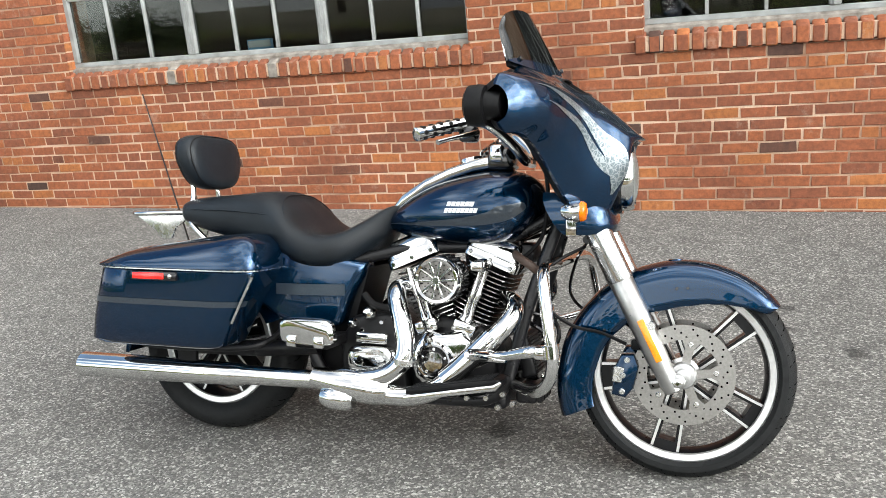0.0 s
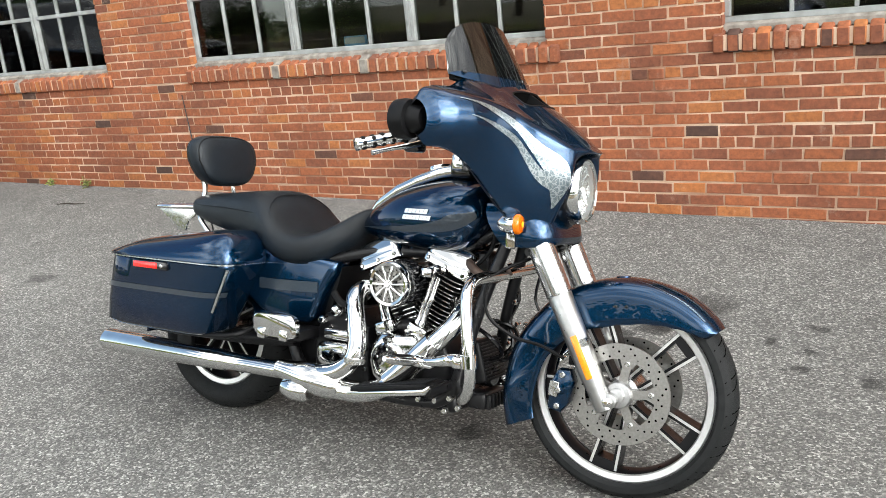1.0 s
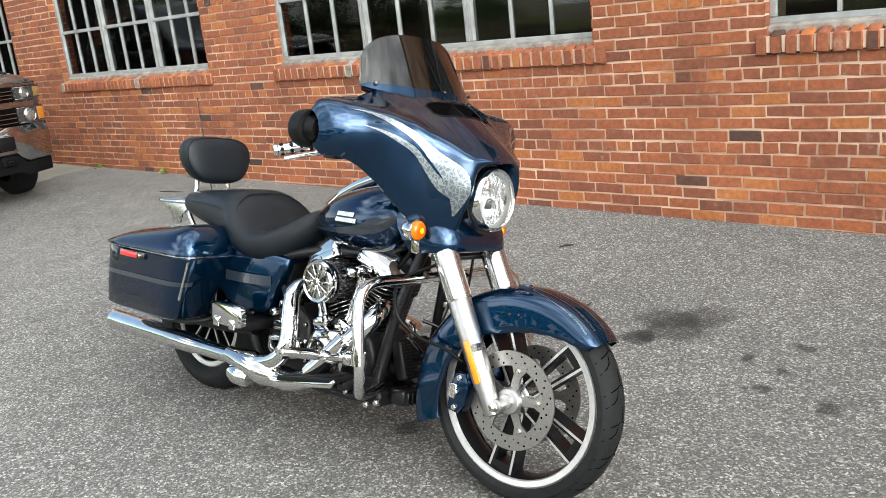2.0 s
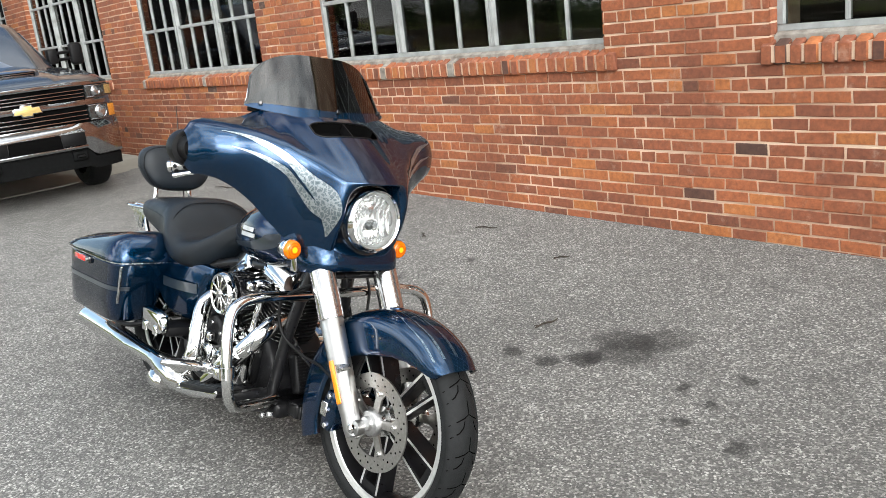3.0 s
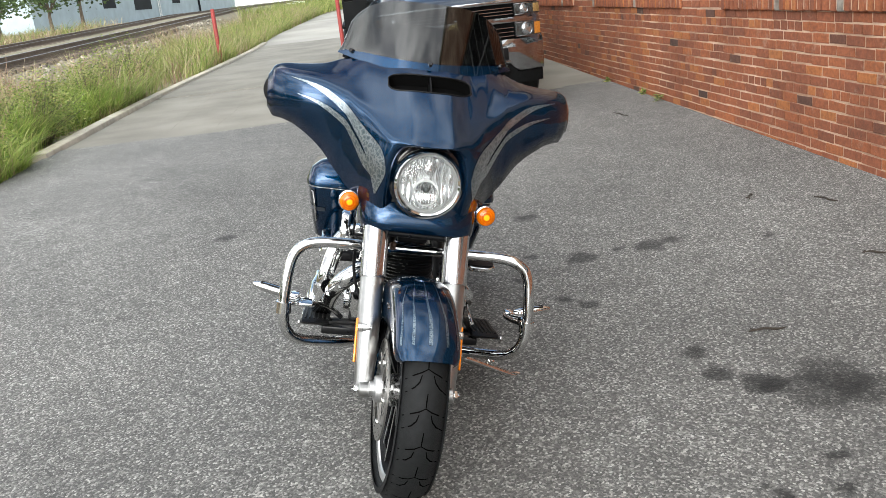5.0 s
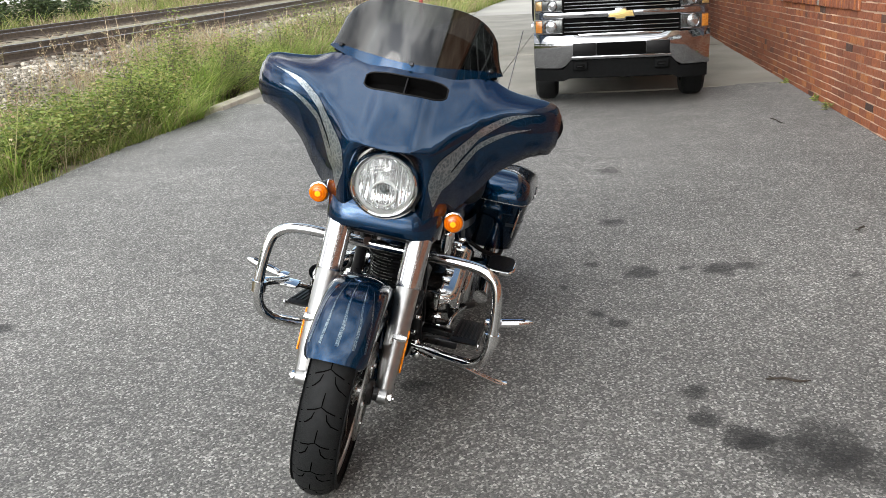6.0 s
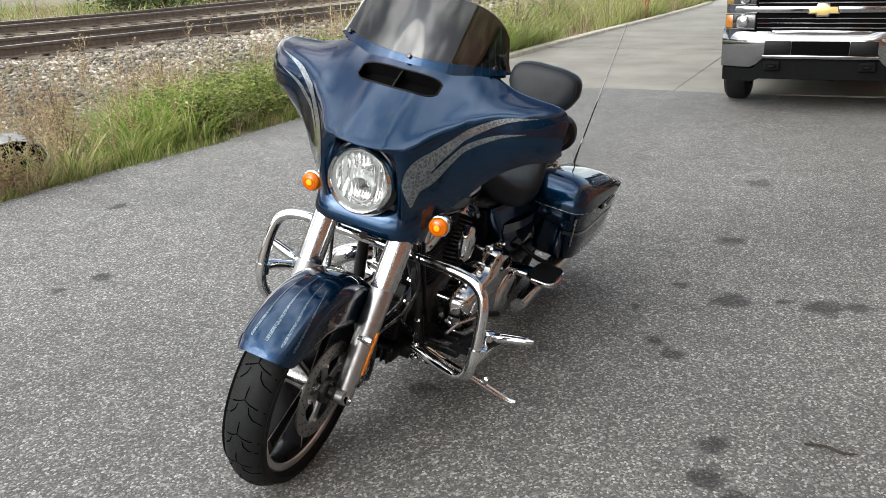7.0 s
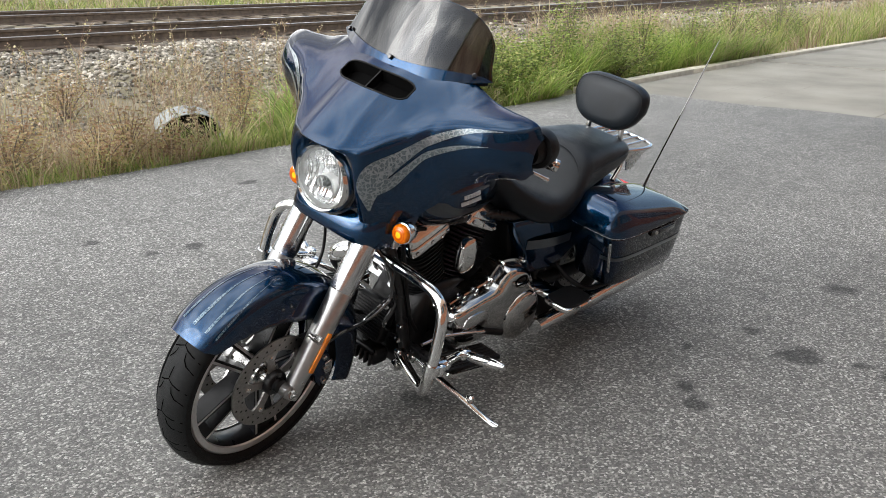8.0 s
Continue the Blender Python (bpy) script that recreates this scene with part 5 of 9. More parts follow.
# mirrors, grips and levers
for s in (-1, 1):
    c = V(1.152, s * 0.422, 1.010)
    bm = new_bm()
    lathe(bm, [(0.0, 0.03), (0.030, 0.028), (0.035, 0.01), (0.037, -0.010), (0.050, -0.012), (0.0535, -0.03), (0.051, -0.056), (0.042, -0.062), (0.0, -0.058)], c, (1, s * 0.12, 0), 36)
    mir = part("mirror", bm, PLASTIC, bike, "round black fairing mirror", at=SHELLM)
    bm = new_bm()
    lathe(bm, [(0.0, -0.0625), (0.041, -0.0635)], c, (1, s * 0.12, 0), 32, cap=False)
    part("mirror_glass", bm, CHROME, mir)
    bm = new_bm()
    g0, g1 = V(1.010, s * 0.268, 0.990), V(0.910, s * 0.390, 0.950)
    d = (g1 - g0).normalized()
    L = (g1 - g0).length
    lathe(bm, [(0.014, 0), (0.018, 0.004), (0.0165, 0.01), (0.0165, L - 0.014), (0.0185, L - 0.012), (0.0185, L - 0.002), (0.014, L)], g0, d, 22)
    grip = part("handlebar_grip", bm, CHROME, bike, "chrome grip with black rubber pads", at=STEER)
    u, v = axes(d)
    for q in range(5):
        for w in range(6):
            bm = new_bm()
            a = 2 * math.pi * (w + 0.5 * (q % 2)) / 6
            o = u * math.cos(a) + v * math.sin(a)
            lathe(bm, [(0.0068, -0.002), (0.0062, 0.0022), (0.0, 0.003)], g0 + d * (0.025 + q * (L - 0.05) / 4) + o * 0.0162, o, 8)
            part("rubber_pad", bm, PLASTIC, grip)
    bm = new_bm()
    pipe(bm, [V(1.010, s * 0.268, 0.990), V(1.055, s * 0.21, 0.995), V(1.11, s * 0.15, 0.95), V(1.14, s * 0.08, 0.905), V(1.14, 0, 0.90)], 0.0135)
    part("handlebar", bm, CHROME, bike, at=STEER)
    bm = new_bm()
    pts = [V(1.045, s * 0.27, 0.965), V(1.035, s * 0.315, 0.955), V(1.0, s * 0.37, 0.94), V(0.975, s * 0.405, 0.928)]
    pipe(bm, pts, 0.007, 10, 5, [0.01, 0.008, 0.006, 0.0075])
    part("lever", bm, CHROME, bike, "polished hand lever", at=STEER)
    bm = new_bm()
    box(bm, 0.995, 1.045, s * 0.25 - 0.03, s * 0.25 + 0.03, 0.94, 0.985, 0.012, 3)
    part("switch_box", bm, PAINT_BLACK, bike, at=STEER)


# -- tank, seat, bags: lofted along x with superellipse sections --
def loft_x(bm, rows, n=28, p=2.5, cap=True):
    """rows: x, z low, z high, half width, then optionally the exponent of the section."""
    rings = []
    k = 5
    cols = [spline([V(r[0], r[1], 0) for r in rows], k), spline([V(r[0], r[2], 0) for r in rows], k), spline([V(r[0], r[3], 0) for r in rows], k)]
    for a, b, c in zip(*cols):
        lo, hi, hw = a.y, b.y, max(c.y, 0.002)
        zc, hh = (lo + hi) / 2, max((hi - lo) / 2, 0.002)
        rings.append([V(a.x, q, zc + r) for q, r in rounded(hw, hh, n, p)])
    skin(bm, rings, True, cap, cap)
    return rings


bm = new_bm()
TANK = loft_x(bm, [(0.688, 0.700, 0.716, 0.02), (0.715, 0.688, 0.752, 0.062), (0.78, 0.668, 0.800, 0.105), (0.86, 0.655, 0.840, 0.137), (0.95, 0.648, 0.866, 0.155), (1.04, 0.648, 0.880, 0.160), (1.12, 0.672, 0.872, 0.142), (1.17, 0.725, 0.845, 0.105), (1.192, 0.76, 0.81, 0.04)], 36, 2.35)
tank = part("fuel_tank", bm, PAINT, bike, "teardrop dark blue fuel tank with silver scroll stripe and badge", 60)
bm = new_bm()
rings = []
for x, z, hw in ((0.70, 0.745, 0.020), (0.74, 0.785, 0.034), (0.82, 0.835, 0.042), (0.90, 0.868, 0.047), (0.98, 0.893, 0.05), (1.05, 0.905, 0.045), (1.09, 0.90, 0.03)):
    rings.append([V(x, q, z + r) for q, r in rounded(hw, 0.022, 20, 3)])
skin(bm, rings)
console = part("tank_console", bm, CHROME, bike, "chrome tank console strip", 50)
bm = new_bm()
lathe(bm, [(0.036, -0.01), (0.038, 0.004), (0.034, 0.012), (0.0, 0.015)], V(0.96, 0, 0.905), (-0.2, 0, 1), 28)
part("fuel_cap", bm, CHROME, console)
bm = new_bm()
box(bm, 1.02, 1.10, -0.055, 0.055, 0.875, 0.945, 0.02, 3)
part("ignition_housing", bm, PAINT_BLACK, bike)
bm = new_bm()
box(bm, 1.03, 1.075, -0.06, -0.03, 0.90, 0.955, 0.012, 3)
part("riser_cover", bm, CHROME, bike, "chrome handlebar riser")


def tank_point(a, b, lift, side):
    """a along x from 0 to 1, b round the section in degrees from the outside."""
    fi = min(max(a, 0), 0.999) * (len(TANK) - 1)
    i = int(fi)
    t = fi - i
    ang = (b if side > 0 else 180 - b) / 360 % 1 * 36
    j = int(ang) % 36
    k = (j + 1) % 36
    s = ang - int(ang)
    p = (TANK[i][j] * (1 - s) + TANK[i][k] * s) * (1 - t) + (TANK[i + 1][j] * (1 - s) + TANK[i + 1][k] * s) * t
    c = V(p.x, 0, 0.76)
    o = (p - c).normalized()
    return p + o * lift


for s in (-1, 1):
    bm = ribbon(lambda a, b, l: tank_point(a, b * 100, l, s), [(0.10, -0.05), (0.3, -0.13), (0.5, -0.14), (0.7, -0.10), (0.82, 0.02)], [(0, 0.004), (0.5, 0.05), (0.85, 0.10), (1, 0.02)], 0.0015)
    part("scroll_stripe", bm, PINSTRIPE, tank, "silver filigree scroll")
    # two rows of plain silver bars stand for the badge lettering
    for row, (z0, x0, x1, nb) in enumerate(((0.772, 0.930, 1.017, 6), (0.753, 0.922, 1.027, 8))):
        for q in range(nb):
            bm = new_bm()
            xa = x0 + (x1 - x0) * q / nb
            xb = xa + (x1 - x0) / nb * 0.86
            vs = []
            for xx, zz in ((xa, z0), (xb, z0), (xb + 0.005, z0 + 0.0135), (xa + 0.005, z0 + 0.0135)):
                fi = (xx - 0.688) / (1.192 - 0.688)
                best = min((tank_point(f / 100, ang, 0.002, s) for f in range(int(fi * 100) - 8, int(fi * 100) + 9) for ang in range(-30, 60, 3)), key=lambda p: (p.x - xx) ** 2 + (p.z - zz) ** 2)
                vs.append(V(xx, best.y, zz))
            skin(bm, [vs, [p + V(0, s * 0.0015, 0) for p in vs]], True, True, True)
            part("badge_bar", bm, SILVER_MARK, tank, smooth=0)

# seat
SEAT_ROWS = [(0.745, 0.735, 0.772, 0.03), (0.70, 0.672, 0.768, 0.085), (0.64, 0.608, 0.735, 0.138), (0.57, 0.574, 0.704, 0.180), (0.50, 0.568, 0.696, 0.198), (0.44, 0.576, 0.722, 0.201), (0.39, 0.590, 0.772, 0.194), (0.34, 0.606, 0.806, 0.180), (0.28, 0.626, 0.815, 0.168), (0.15, 0.658, 0.808, 0.152), (0.05, 0.682, 0.798, 0.138), (-0.015, 0.705, 0.785, 0.115), (-0.042, 0.735, 0.762, 0.06)]
bm = new_bm()
rings = loft_x(bm, SEAT_ROWS, 36, 2.9)
bm.verts.ensure_lookup_table()
for v in bm.verts:  # scoop of the rider's place
    x, y, z = v.co
    f = math.exp(-((x - 0.51) / 0.10) ** 2) * max(0, 1 - (y / 0.17) ** 2)
    if z > 0.67:
        v.co.z -= 0.024 * f
    g = math.exp(-((x - 0.14) / 0.12) ** 2) * max(0, 1 - (y / 0.13) ** 2)
    if z > 0.76:
        v.co.z -= 0.006 * g
seat = part("seat", bm, LEATHER, bike, "black vinyl two-up seat with a deep rider bucket", 60)
for pts in ([V(0.425, -0.185, 0.69), V(0.39, -0.155, 0.752), V(0.362, -0.09, 0.793), V(0.352, 0, 0.801), V(0.362, 0.09, 0.793), V(0.39, 0.155, 0.752), V(0.425, 0.185, 0.69)],
            [V(0.36, -0.177, 0.74), V(0.2, -0.160, 0.752), V(0.05, -0.139, 0.755), V(-0.03, -0.09, 0.758)], [V(0.36, 0.177, 0.74), V(0.2, 0.160, 0.752), V(0.05, 0.139, 0.755), V(-0.03, 0.09, 0.758)]):
    bm = new_bm()
    pipe(bm, pts, 0.002, 8, 8)
    part("seam", bm, LEATHER, seat)

# passenger backrest and luggage rack
bm = new_bm()
rings = []
for dx, sc in ((-0.038, 0.80), (-0.030, 0.93), (-0.012, 1.0), (0.012, 1.0), (0.03, 0.94), (0.04, 0.82), (0.044, 0.55)):
    rings.append([V(0.015 + dx - 0.16 * (r * sc), q * sc * (1.0 + (2.9 if r < 0 else 0.3) * r * sc), 0.911 + r * sc) for q, r in rounded(0.150, 0.092, 40, 3.4)])
skin(bm, rings)
pad = part("backrest_pad", bm, LEATHER, bike, "padded black vinyl passenger backrest", 50)
for k in (1, 4):
    bm = new_bm()
    pipe(bm, rings[k] + rings[k][:1], 0.0018, 6, 1)
    part("piping", bm, PLASTIC, pad, "black piping")
for s in (-1, 1):
    bm = new_bm()
    pipe(bm, [V(-0.01, s * 0.07, 0.87), V(0.0, s * 0.072, 0.80), V(-0.005, s * 0.085, 0.745), V(0.03, s * 0.12, 0.70), V(0.09, s * 0.135, 0.655)], 0.0095, 12)
    part("backrest_upright", bm, CHROME, bike, "chrome backrest upright")
rack_bm = new_bm()
pipe(rack_bm, [V(0.0, -0.095, 0.742), V(-0.12, -0.115, 0.740), V(-0.21, -0.105, 0.737), V(-0.245, -0.06, 0.735), V(-0.25, 0, 0.735), V(-0.245, 0.06, 0.735), V(-0.21, 0.105, 0.737), V(-0.12, 0.115, 0.740), V(0.0, 0.095, 0.742)], 0.008, 12)
rack = part("luggage_rack", rack_bm, CHROME, bike, "chrome luggage rack")
for q in range(4):
    bm = new_bm()
    y = -0.066 + q * 0.044
    rod(bm, V(-0.005, y, 0.744), V(-0.243, y * 0.9, 0.739), 0.0055, n=10)
    part("rack_bar", bm, CHROME, rack)
for s in (-1, 1):
    bm = new_bm()
    plate(bm, [(-0.215, 0.733), (-0.01, 0.735), (-0.02, 0.712), (-0.055, 0.690), (-0.070, 0.655), (-0.105, 0.652), (-0.150, 0.690)], s * 0.098 - 0.003, s * 0.098 + 0.003, 0.001)
    part("rack_bracket", bm, ALU, rack)

# radio aerial
bm = new_bm()
rod(bm, V(-0.10, 0.12, 0.555), V(-0.155, 0.147, 0.555), 0.006, n=8)
rod(bm, V(-0.155, 0.147, 0.550), V(-0.185, 0.148, 0.635), 0.0065, 0.0045, n=10)
rod(bm, V(-0.185, 0.148, 0.635), V(-0.392, 0.168, 1.175), 0.0034, 0.0022, 6)
part("aerial", bm, PAINT_BLACK, bike, "thin black whip aerial")


# saddlebags
def bag_ring(z, x0, x1, yi, yo, s, n=40, p=5.5, slope=0.0):
    out = []
    for q, r in rounded((x1 - x0) / 2, (yo - yi) / 2, n, p):
        x = (x0 + x1) / 2 + q
        out.append(V(x, s * ((yi + yo) / 2 + r), z + slope * (x - 0.13)))
    return out


for s in (-1, 1):
    bm = new_bm()
    skin(bm, [bag_ring(z, a, b, c, d, s) for z, a, b, c, d in ((0.330, -0.16, 0.21, 0.19, 0.30), (0.334, -0.205, 0.255, 0.165, 0.330), (0.347, -0.224, 0.275, 0.155, 0.344), (0.42, -0.208, 0.312, 0.15, 0.356), (0.50, -0.182, 0.358, 0.148, 0.368), (0.572, -0.156, 0.400, 0.147, 0.378), (0.578, -0.156, 0.400, 0.15, 0.374))])
    bag = part("saddlebag", bm, PAINT, bike, "dark blue hard saddlebag with silver pinstripe", 40)
    bm = new_bm()
    skin(bm, [bag_ring(z, a, b, c, d, s, slope=sl) for z, a, b, c, d, sl in ((0.580, -0.158, 0.402, 0.146, 0.376, 0), (0.584, -0.164, 0.410, 0.144, 0.386, 0), (0.596, -0.164, 0.410, 0.144, 0.386, 0.02), (0.628, -0.140, 0.396, 0.146, 0.370, 0.10), (0.650, -0.092, 0.362, 0.150, 0.337, 0.13), (0.660, -0.05, 0.30, 0.165, 0.305, 0.14), (0.664, 0.0, 0.25, 0.19, 0.27, 0.14))])
    part("bag_lid", bm, PAINT, bag, "domed blue bag lid", 40)
    bm = new_bm()
    skin(bm, [bag_ring(z, a, b, c, d, s) for z, a, b, c, d in ((0.5775, -0.1575, 0.4015, 0.146, 0.3795), (0.5785, -0.160, 0.404, 0.146, 0.3815), (0.5815, -0.160, 0.404, 0.146, 0.3815), (0.5825, -0.1575, 0.4015, 0.146, 0.3795))], True, False, False)
    part("lid_seal", bm, ALU, bag, "thin bright lid trim")
    # side marker and latch
    bm = new_bm()
    box(bm, -0.010, 0.156, s * 0.379 - 0.008, s * 0.379 + 0.008, 0.545, 0.574, 0.006, 2)
    mk = part("side_marker", bm, PAINT_BLACK, bag, "red side reflector in a black holder")
    bm = new_bm()
    box(bm, 0.0, 0.113, s * 0.387 - 0.004, s * 0.387 + 0.004, 0.5495, 0.5695, 0.003, 2)
    part("reflector", bm, RED if s < 0 else PAINT_BLACK, mk)
    bm = new_bm()
    bolt(bm, V(0.136, s * 0.3885, 0.560), (0, s, 0), 0.007, 0.004, 12)
    part("lock", bm, ALU, mk)
    # pinstripe band
    bm = new_bm()
    rr = []
    for z in (0.468, 0.477, 0.486):
        f = (z - 0.42) / 0.08
        full = bag_ring(z, -0.2095 + 0.026 * f, 0.3135 + 0.046 * f, 0.15 - 0.002 * f, 0.356 + 0.012 * f + 0.0014, s, 80)
        rr.append([p for p in full if s * p.y > 0.26][::1])
    m_ = min(len(r) for r in rr)
    rr = [sorted(r, key=lambda p: p.x)[:m_] for r in rr]
    skin(bm, rr, False, False, False)
    part("pinstripe", bm, PINSTRIPE, bag, "silver pinstripe")
    # guard rail before the bag
    bm = new_bm()
    pipe(bm, [V(0.40, s * 0.16, 0.40), V(0.395, s * 0.23, 0.365), V(0.36, s * 0.29, 0.345), V(0.26, s * 0.30, 0.335), V(0.10, s * 0.295, 0.328), V(-0.05, s * 0.28, 0.328)], 0.009, 12)
    part("bag_guard", bm, PLASTIC, bike, "black tubular bag guard")
    # black hinge trim on the front corner
    bm = new_bm()
    pipe(bm, [V(0.398, s * 0.352, 0.565), V(0.358, s * 0.342, 0.50), V(0.312, s * 0.332, 0.42)], 0.005, 8, 3)
    part("corner_trim", bm, CHROME, bag)
    # side cover
    bm = new_bm()
    plate(bm, [(0.30, 0.640), (0.46, 0.632), (0.66, 0.596), (0.648, 0.556), (0.612, 0.49), (0.585, 0.41), (0.56, 0.392), (0.46, 0.392), (0.38, 0.42), (0.30, 0.47)], s * 0.10, s * 0.185, 0.022, 4)
    for v in bm.verts:
        if abs(v.co.y) > 0.12:
            v.co.y -= s * 0.06 * max(0, (v.co.x - 0.42) / 0.24) ** 2
    cov = part("side_cover", bm, PAINT, bike, "dark blue frame side cover", 50)
    bm = new_bm()
    skin(bm, [[V(x, s * (0.1868 - 0.06 * max(0, (x - 0.42) / 0.24) ** 2), z) for z in (0.495 + 0.0 * x, 0.53)] for x in [0.38 + 0.02 * i for i in range(12)]], False, False, False)
    part("pinstripe", bm, PINSTRIPE, cov, "silver pinstripe")

rear_fender, _ = fender(RC, [(20, 0.345, 0.10, 1.0), (60, 0.350, 0.13, 1.0), (100, 0.350, 0.14, 1.0), (140, 0.345, 0.12, 1.0), (172, 0.340, 0.07, 1.0), (188, 0.345, 0.02, 0.95)], 0.125, label="dark blue rear fender between the bags", name="rear_fender")
bm = new_bm()
box(bm, -0.295, -0.262, -0.06, 0.06, 0.46, 0.53, 0.012, 3)
part("tail_light", bm, RED, bike, "red tail light on the rear fender")


# -- engine --
CRANK = V(0.925, 0, 0.315)
bm = new_bm()
plate(bm, [(0.80, 0.215), (1.03, 0.215), (1.075, 0.26), (1.07, 0.34), (1.03, 0.41), (0.98, 0.44), (0.87, 0.44), (0.81, 0.40), (0.78, 0.33)], -0.105, 0.105, 0.02, 3)
engine = part("engine", bm, ENGINE_BLACK, bike, "black and chrome air-cooled V-twin engine")
bm = new_bm()
plate(bm, [(0.58, 0.22), (0.80, 0.215), (0.79, 0.40), (0.74, 0.45), (0.62, 0.43), (0.575, 0.36)], -0.14, 0.10, 0.02, 3)
gearbox = part("gearbox", bm, ENGINE_BLACK, bike, "black gearbox with chrome cover")
bm = new_bm()
box(bm, 0.78, 1.10, -0.10, 0.10, 0.165, 0.222, 0.02, 3)
part("oil_pan", bm, ENGINE_BLACK, engine)


def cylinder(sign):
    """One finned cylinder with its head and rocker box; sign +1 leans ahead."""
    tilt = radians(22.5) * sign
    d = V(math.sin(tilt), 0, math.cos(tilt))
    e = V(math.cos(tilt), 0, -math.sin(tilt))
    base = CRANK + d * 0.105
    bm = new_bm()
    rod(bm, base, base + d * 0.20, 0.052, n=24)
    cyl = part("cylinder", bm, ENGINE_BLACK, engine)
    for i in range(13):
        h = 0.012 + i * 0.0145
        head = i > 8
        hw, hy = (0.078, 0.088) if not head else (0.083, 0.098)
        bm = new_bm()
        r0 = [base + d * h + e * q + V(0, r, 0) for q, r in rounded(hw, hy, 26, 3.4)]
        r1 = [p + d * 0.0045 for p in r0]
        skin(bm, [r0, r1])
        part("cooling_fin", bm, ENGINE_BLACK, cyl, smooth=30)
        # left edges are omitted, so that side stays black for its shade
        bm = new_bm()
        ro = [base + d * h + e * q + V(0, r, 0) for q, r in rounded(hw + 0.0008, hy + 0.0008, 26, 3.4) if r < 0.02]
        ro.sort(key=lambda p: math.atan2((p - base).dot(e), -p.y))
        skin(bm, [[p + d * 0.0008 for p in ro], [p + d * 0.0037 for p in ro]], False, False, False)
        part("fin_edge", bm, ALU, cyl, "machined fin edge", smooth=30)
    # rocker box
    m = Matrix((( e.x, 0, d.x, 0), (0, 1, 0, 0), (e.z, 0, d.z, 0), (0, 0, 0, 1)))
    top = base + d * 0.205
    m.translation = top
    bm = new_bm()
    skin(bm, [[m @ V(q, r, z) for q, r in rounded(hx, hy, 44, 9)] for z, hx, hy in ((0.0, 0.086, 0.100), (0.002, 0.088, 0.103), (0.026, 0.088, 0.102), (0.030, 0.086, 0.099))])
    rk = part("rocker_box", bm, CHROME, engine, "chrome rocker box")
    bm = new_bm()
    skin(bm, [[m @ V(q, r, z) for q, r in rounded(hx, hy, 44, 8)] for z, hx, hy in ((0.029, 0.084, 0.097), (0.036, 0.084, 0.096), (0.060, 0.080, 0.087), (0.076, 0.073, 0.075), (0.083, 0.064, 0.064), (0.085, 0.050, 0.050))])
    part("rocker_cover", bm, CHROME, rk, "rounded chrome rocker cover", 35)
    for dx in (-0.065, 0.0, 0.065):
        for sy in (-1, 1):
            bm = new_bm()
            bolt(bm, m @ V(dx, sy * 0.098, 0.014), V(0, sy, 0), 0.007, 0.008, 6)
            part("rocker_bolt", bm, CHROME, rk)
    return base, d, e


cylinder(-1)
cylinder(1)
# pushrod tubes and tappet blocks on the right
for sgn, xs_ in ((-1, (0.888, 0.868)), (1, (0.962, 0.982))):
    for k, x in enumerate(xs_):
        d = V(math.sin(radians(20) * sgn), 0.0, math.cos(radians(20)))
        a = V(x + sgn * 0.008, -0.128 - 0.006 * k, 0.425)
        bm = new_bm()
        lathe(bm, [(0.013, 0), (0.013, 0.02), (0.009, 0.026), (0.009, 0.075), (0.011, 0.08), (0.011, 0.10), (0.008, 0.105), (0.008, 0.17)], a, d, 14)
        part("pushrod_tube", bm, CHROME, engine, "chrome pushrod tube")
    bm = new_bm()
    box(bm, -0.036, 0.036, -0.155, -0.09, 0.0, 0.04, 0.008, 2, Matrix.Translation((0.925 + sgn * 0.052, 0, 0.395)) @ pose(0, 0, 0, 0, 20 * sgn, 0))
    tb = part("tappet_block", bm, CHROME, engine)
    for dx in (-0.024, 0.024):
        bm = new_bm()
        bolt(bm, V(0.925 + sgn * 0.052 + dx, -0.155, 0.415), (0, -1, 0), 0.007, 0.007, 8)
        part("block_bolt", bm, ALU, tb)
# cam cover
bm = new_bm()
plate(bm, [(0.838, 0.262), (0.875, 0.235), (0.93, 0.232), (0.985, 0.262), (1.005, 0.32), (1.02, 0.375), (0.985, 0.408), (0.925, 0.40), (0.87, 0.402), (0.835, 0.36), (0.825, 0.31)], -0.178, -0.10, 0.018, 3)
cc = part("cam_cover", bm, CHROME, engine, "chrome cam cover with round timer plate")
bm = new_bm()
lathe(bm, [(0.058, 0), (0.058, 0.010), (0.052, 0.016), (0.046, 0.016), (0.044, 0.011), (0.030, 0.011), (0.029, 0.018), (0.0, 0.019)], V(0.905, -0.178, 0.318), (0, -1, 0), 36)
tc = part("timer_cover", bm, CHROME, cc)
bm = new_bm()
lathe(bm, [(0.044, 0.0115), (0.030, 0.0118)], V(0.905, -0.178, 0.318), (0, -1, 0), 36, cap=False)
part("timer_ring", bm, PAINT_BLACK, tc)
for i in range(5):
    a = radians(90 + 72 * i)
    bm = new_bm()
    bolt(bm, V(0.905 + 0.037 * math.cos(a), -0.190, 0.318 + 0.037 * math.sin(a)), (0, -1, 0), 0.005, 0.004, 8)
    part("timer_screw", bm, CHROME, tc)
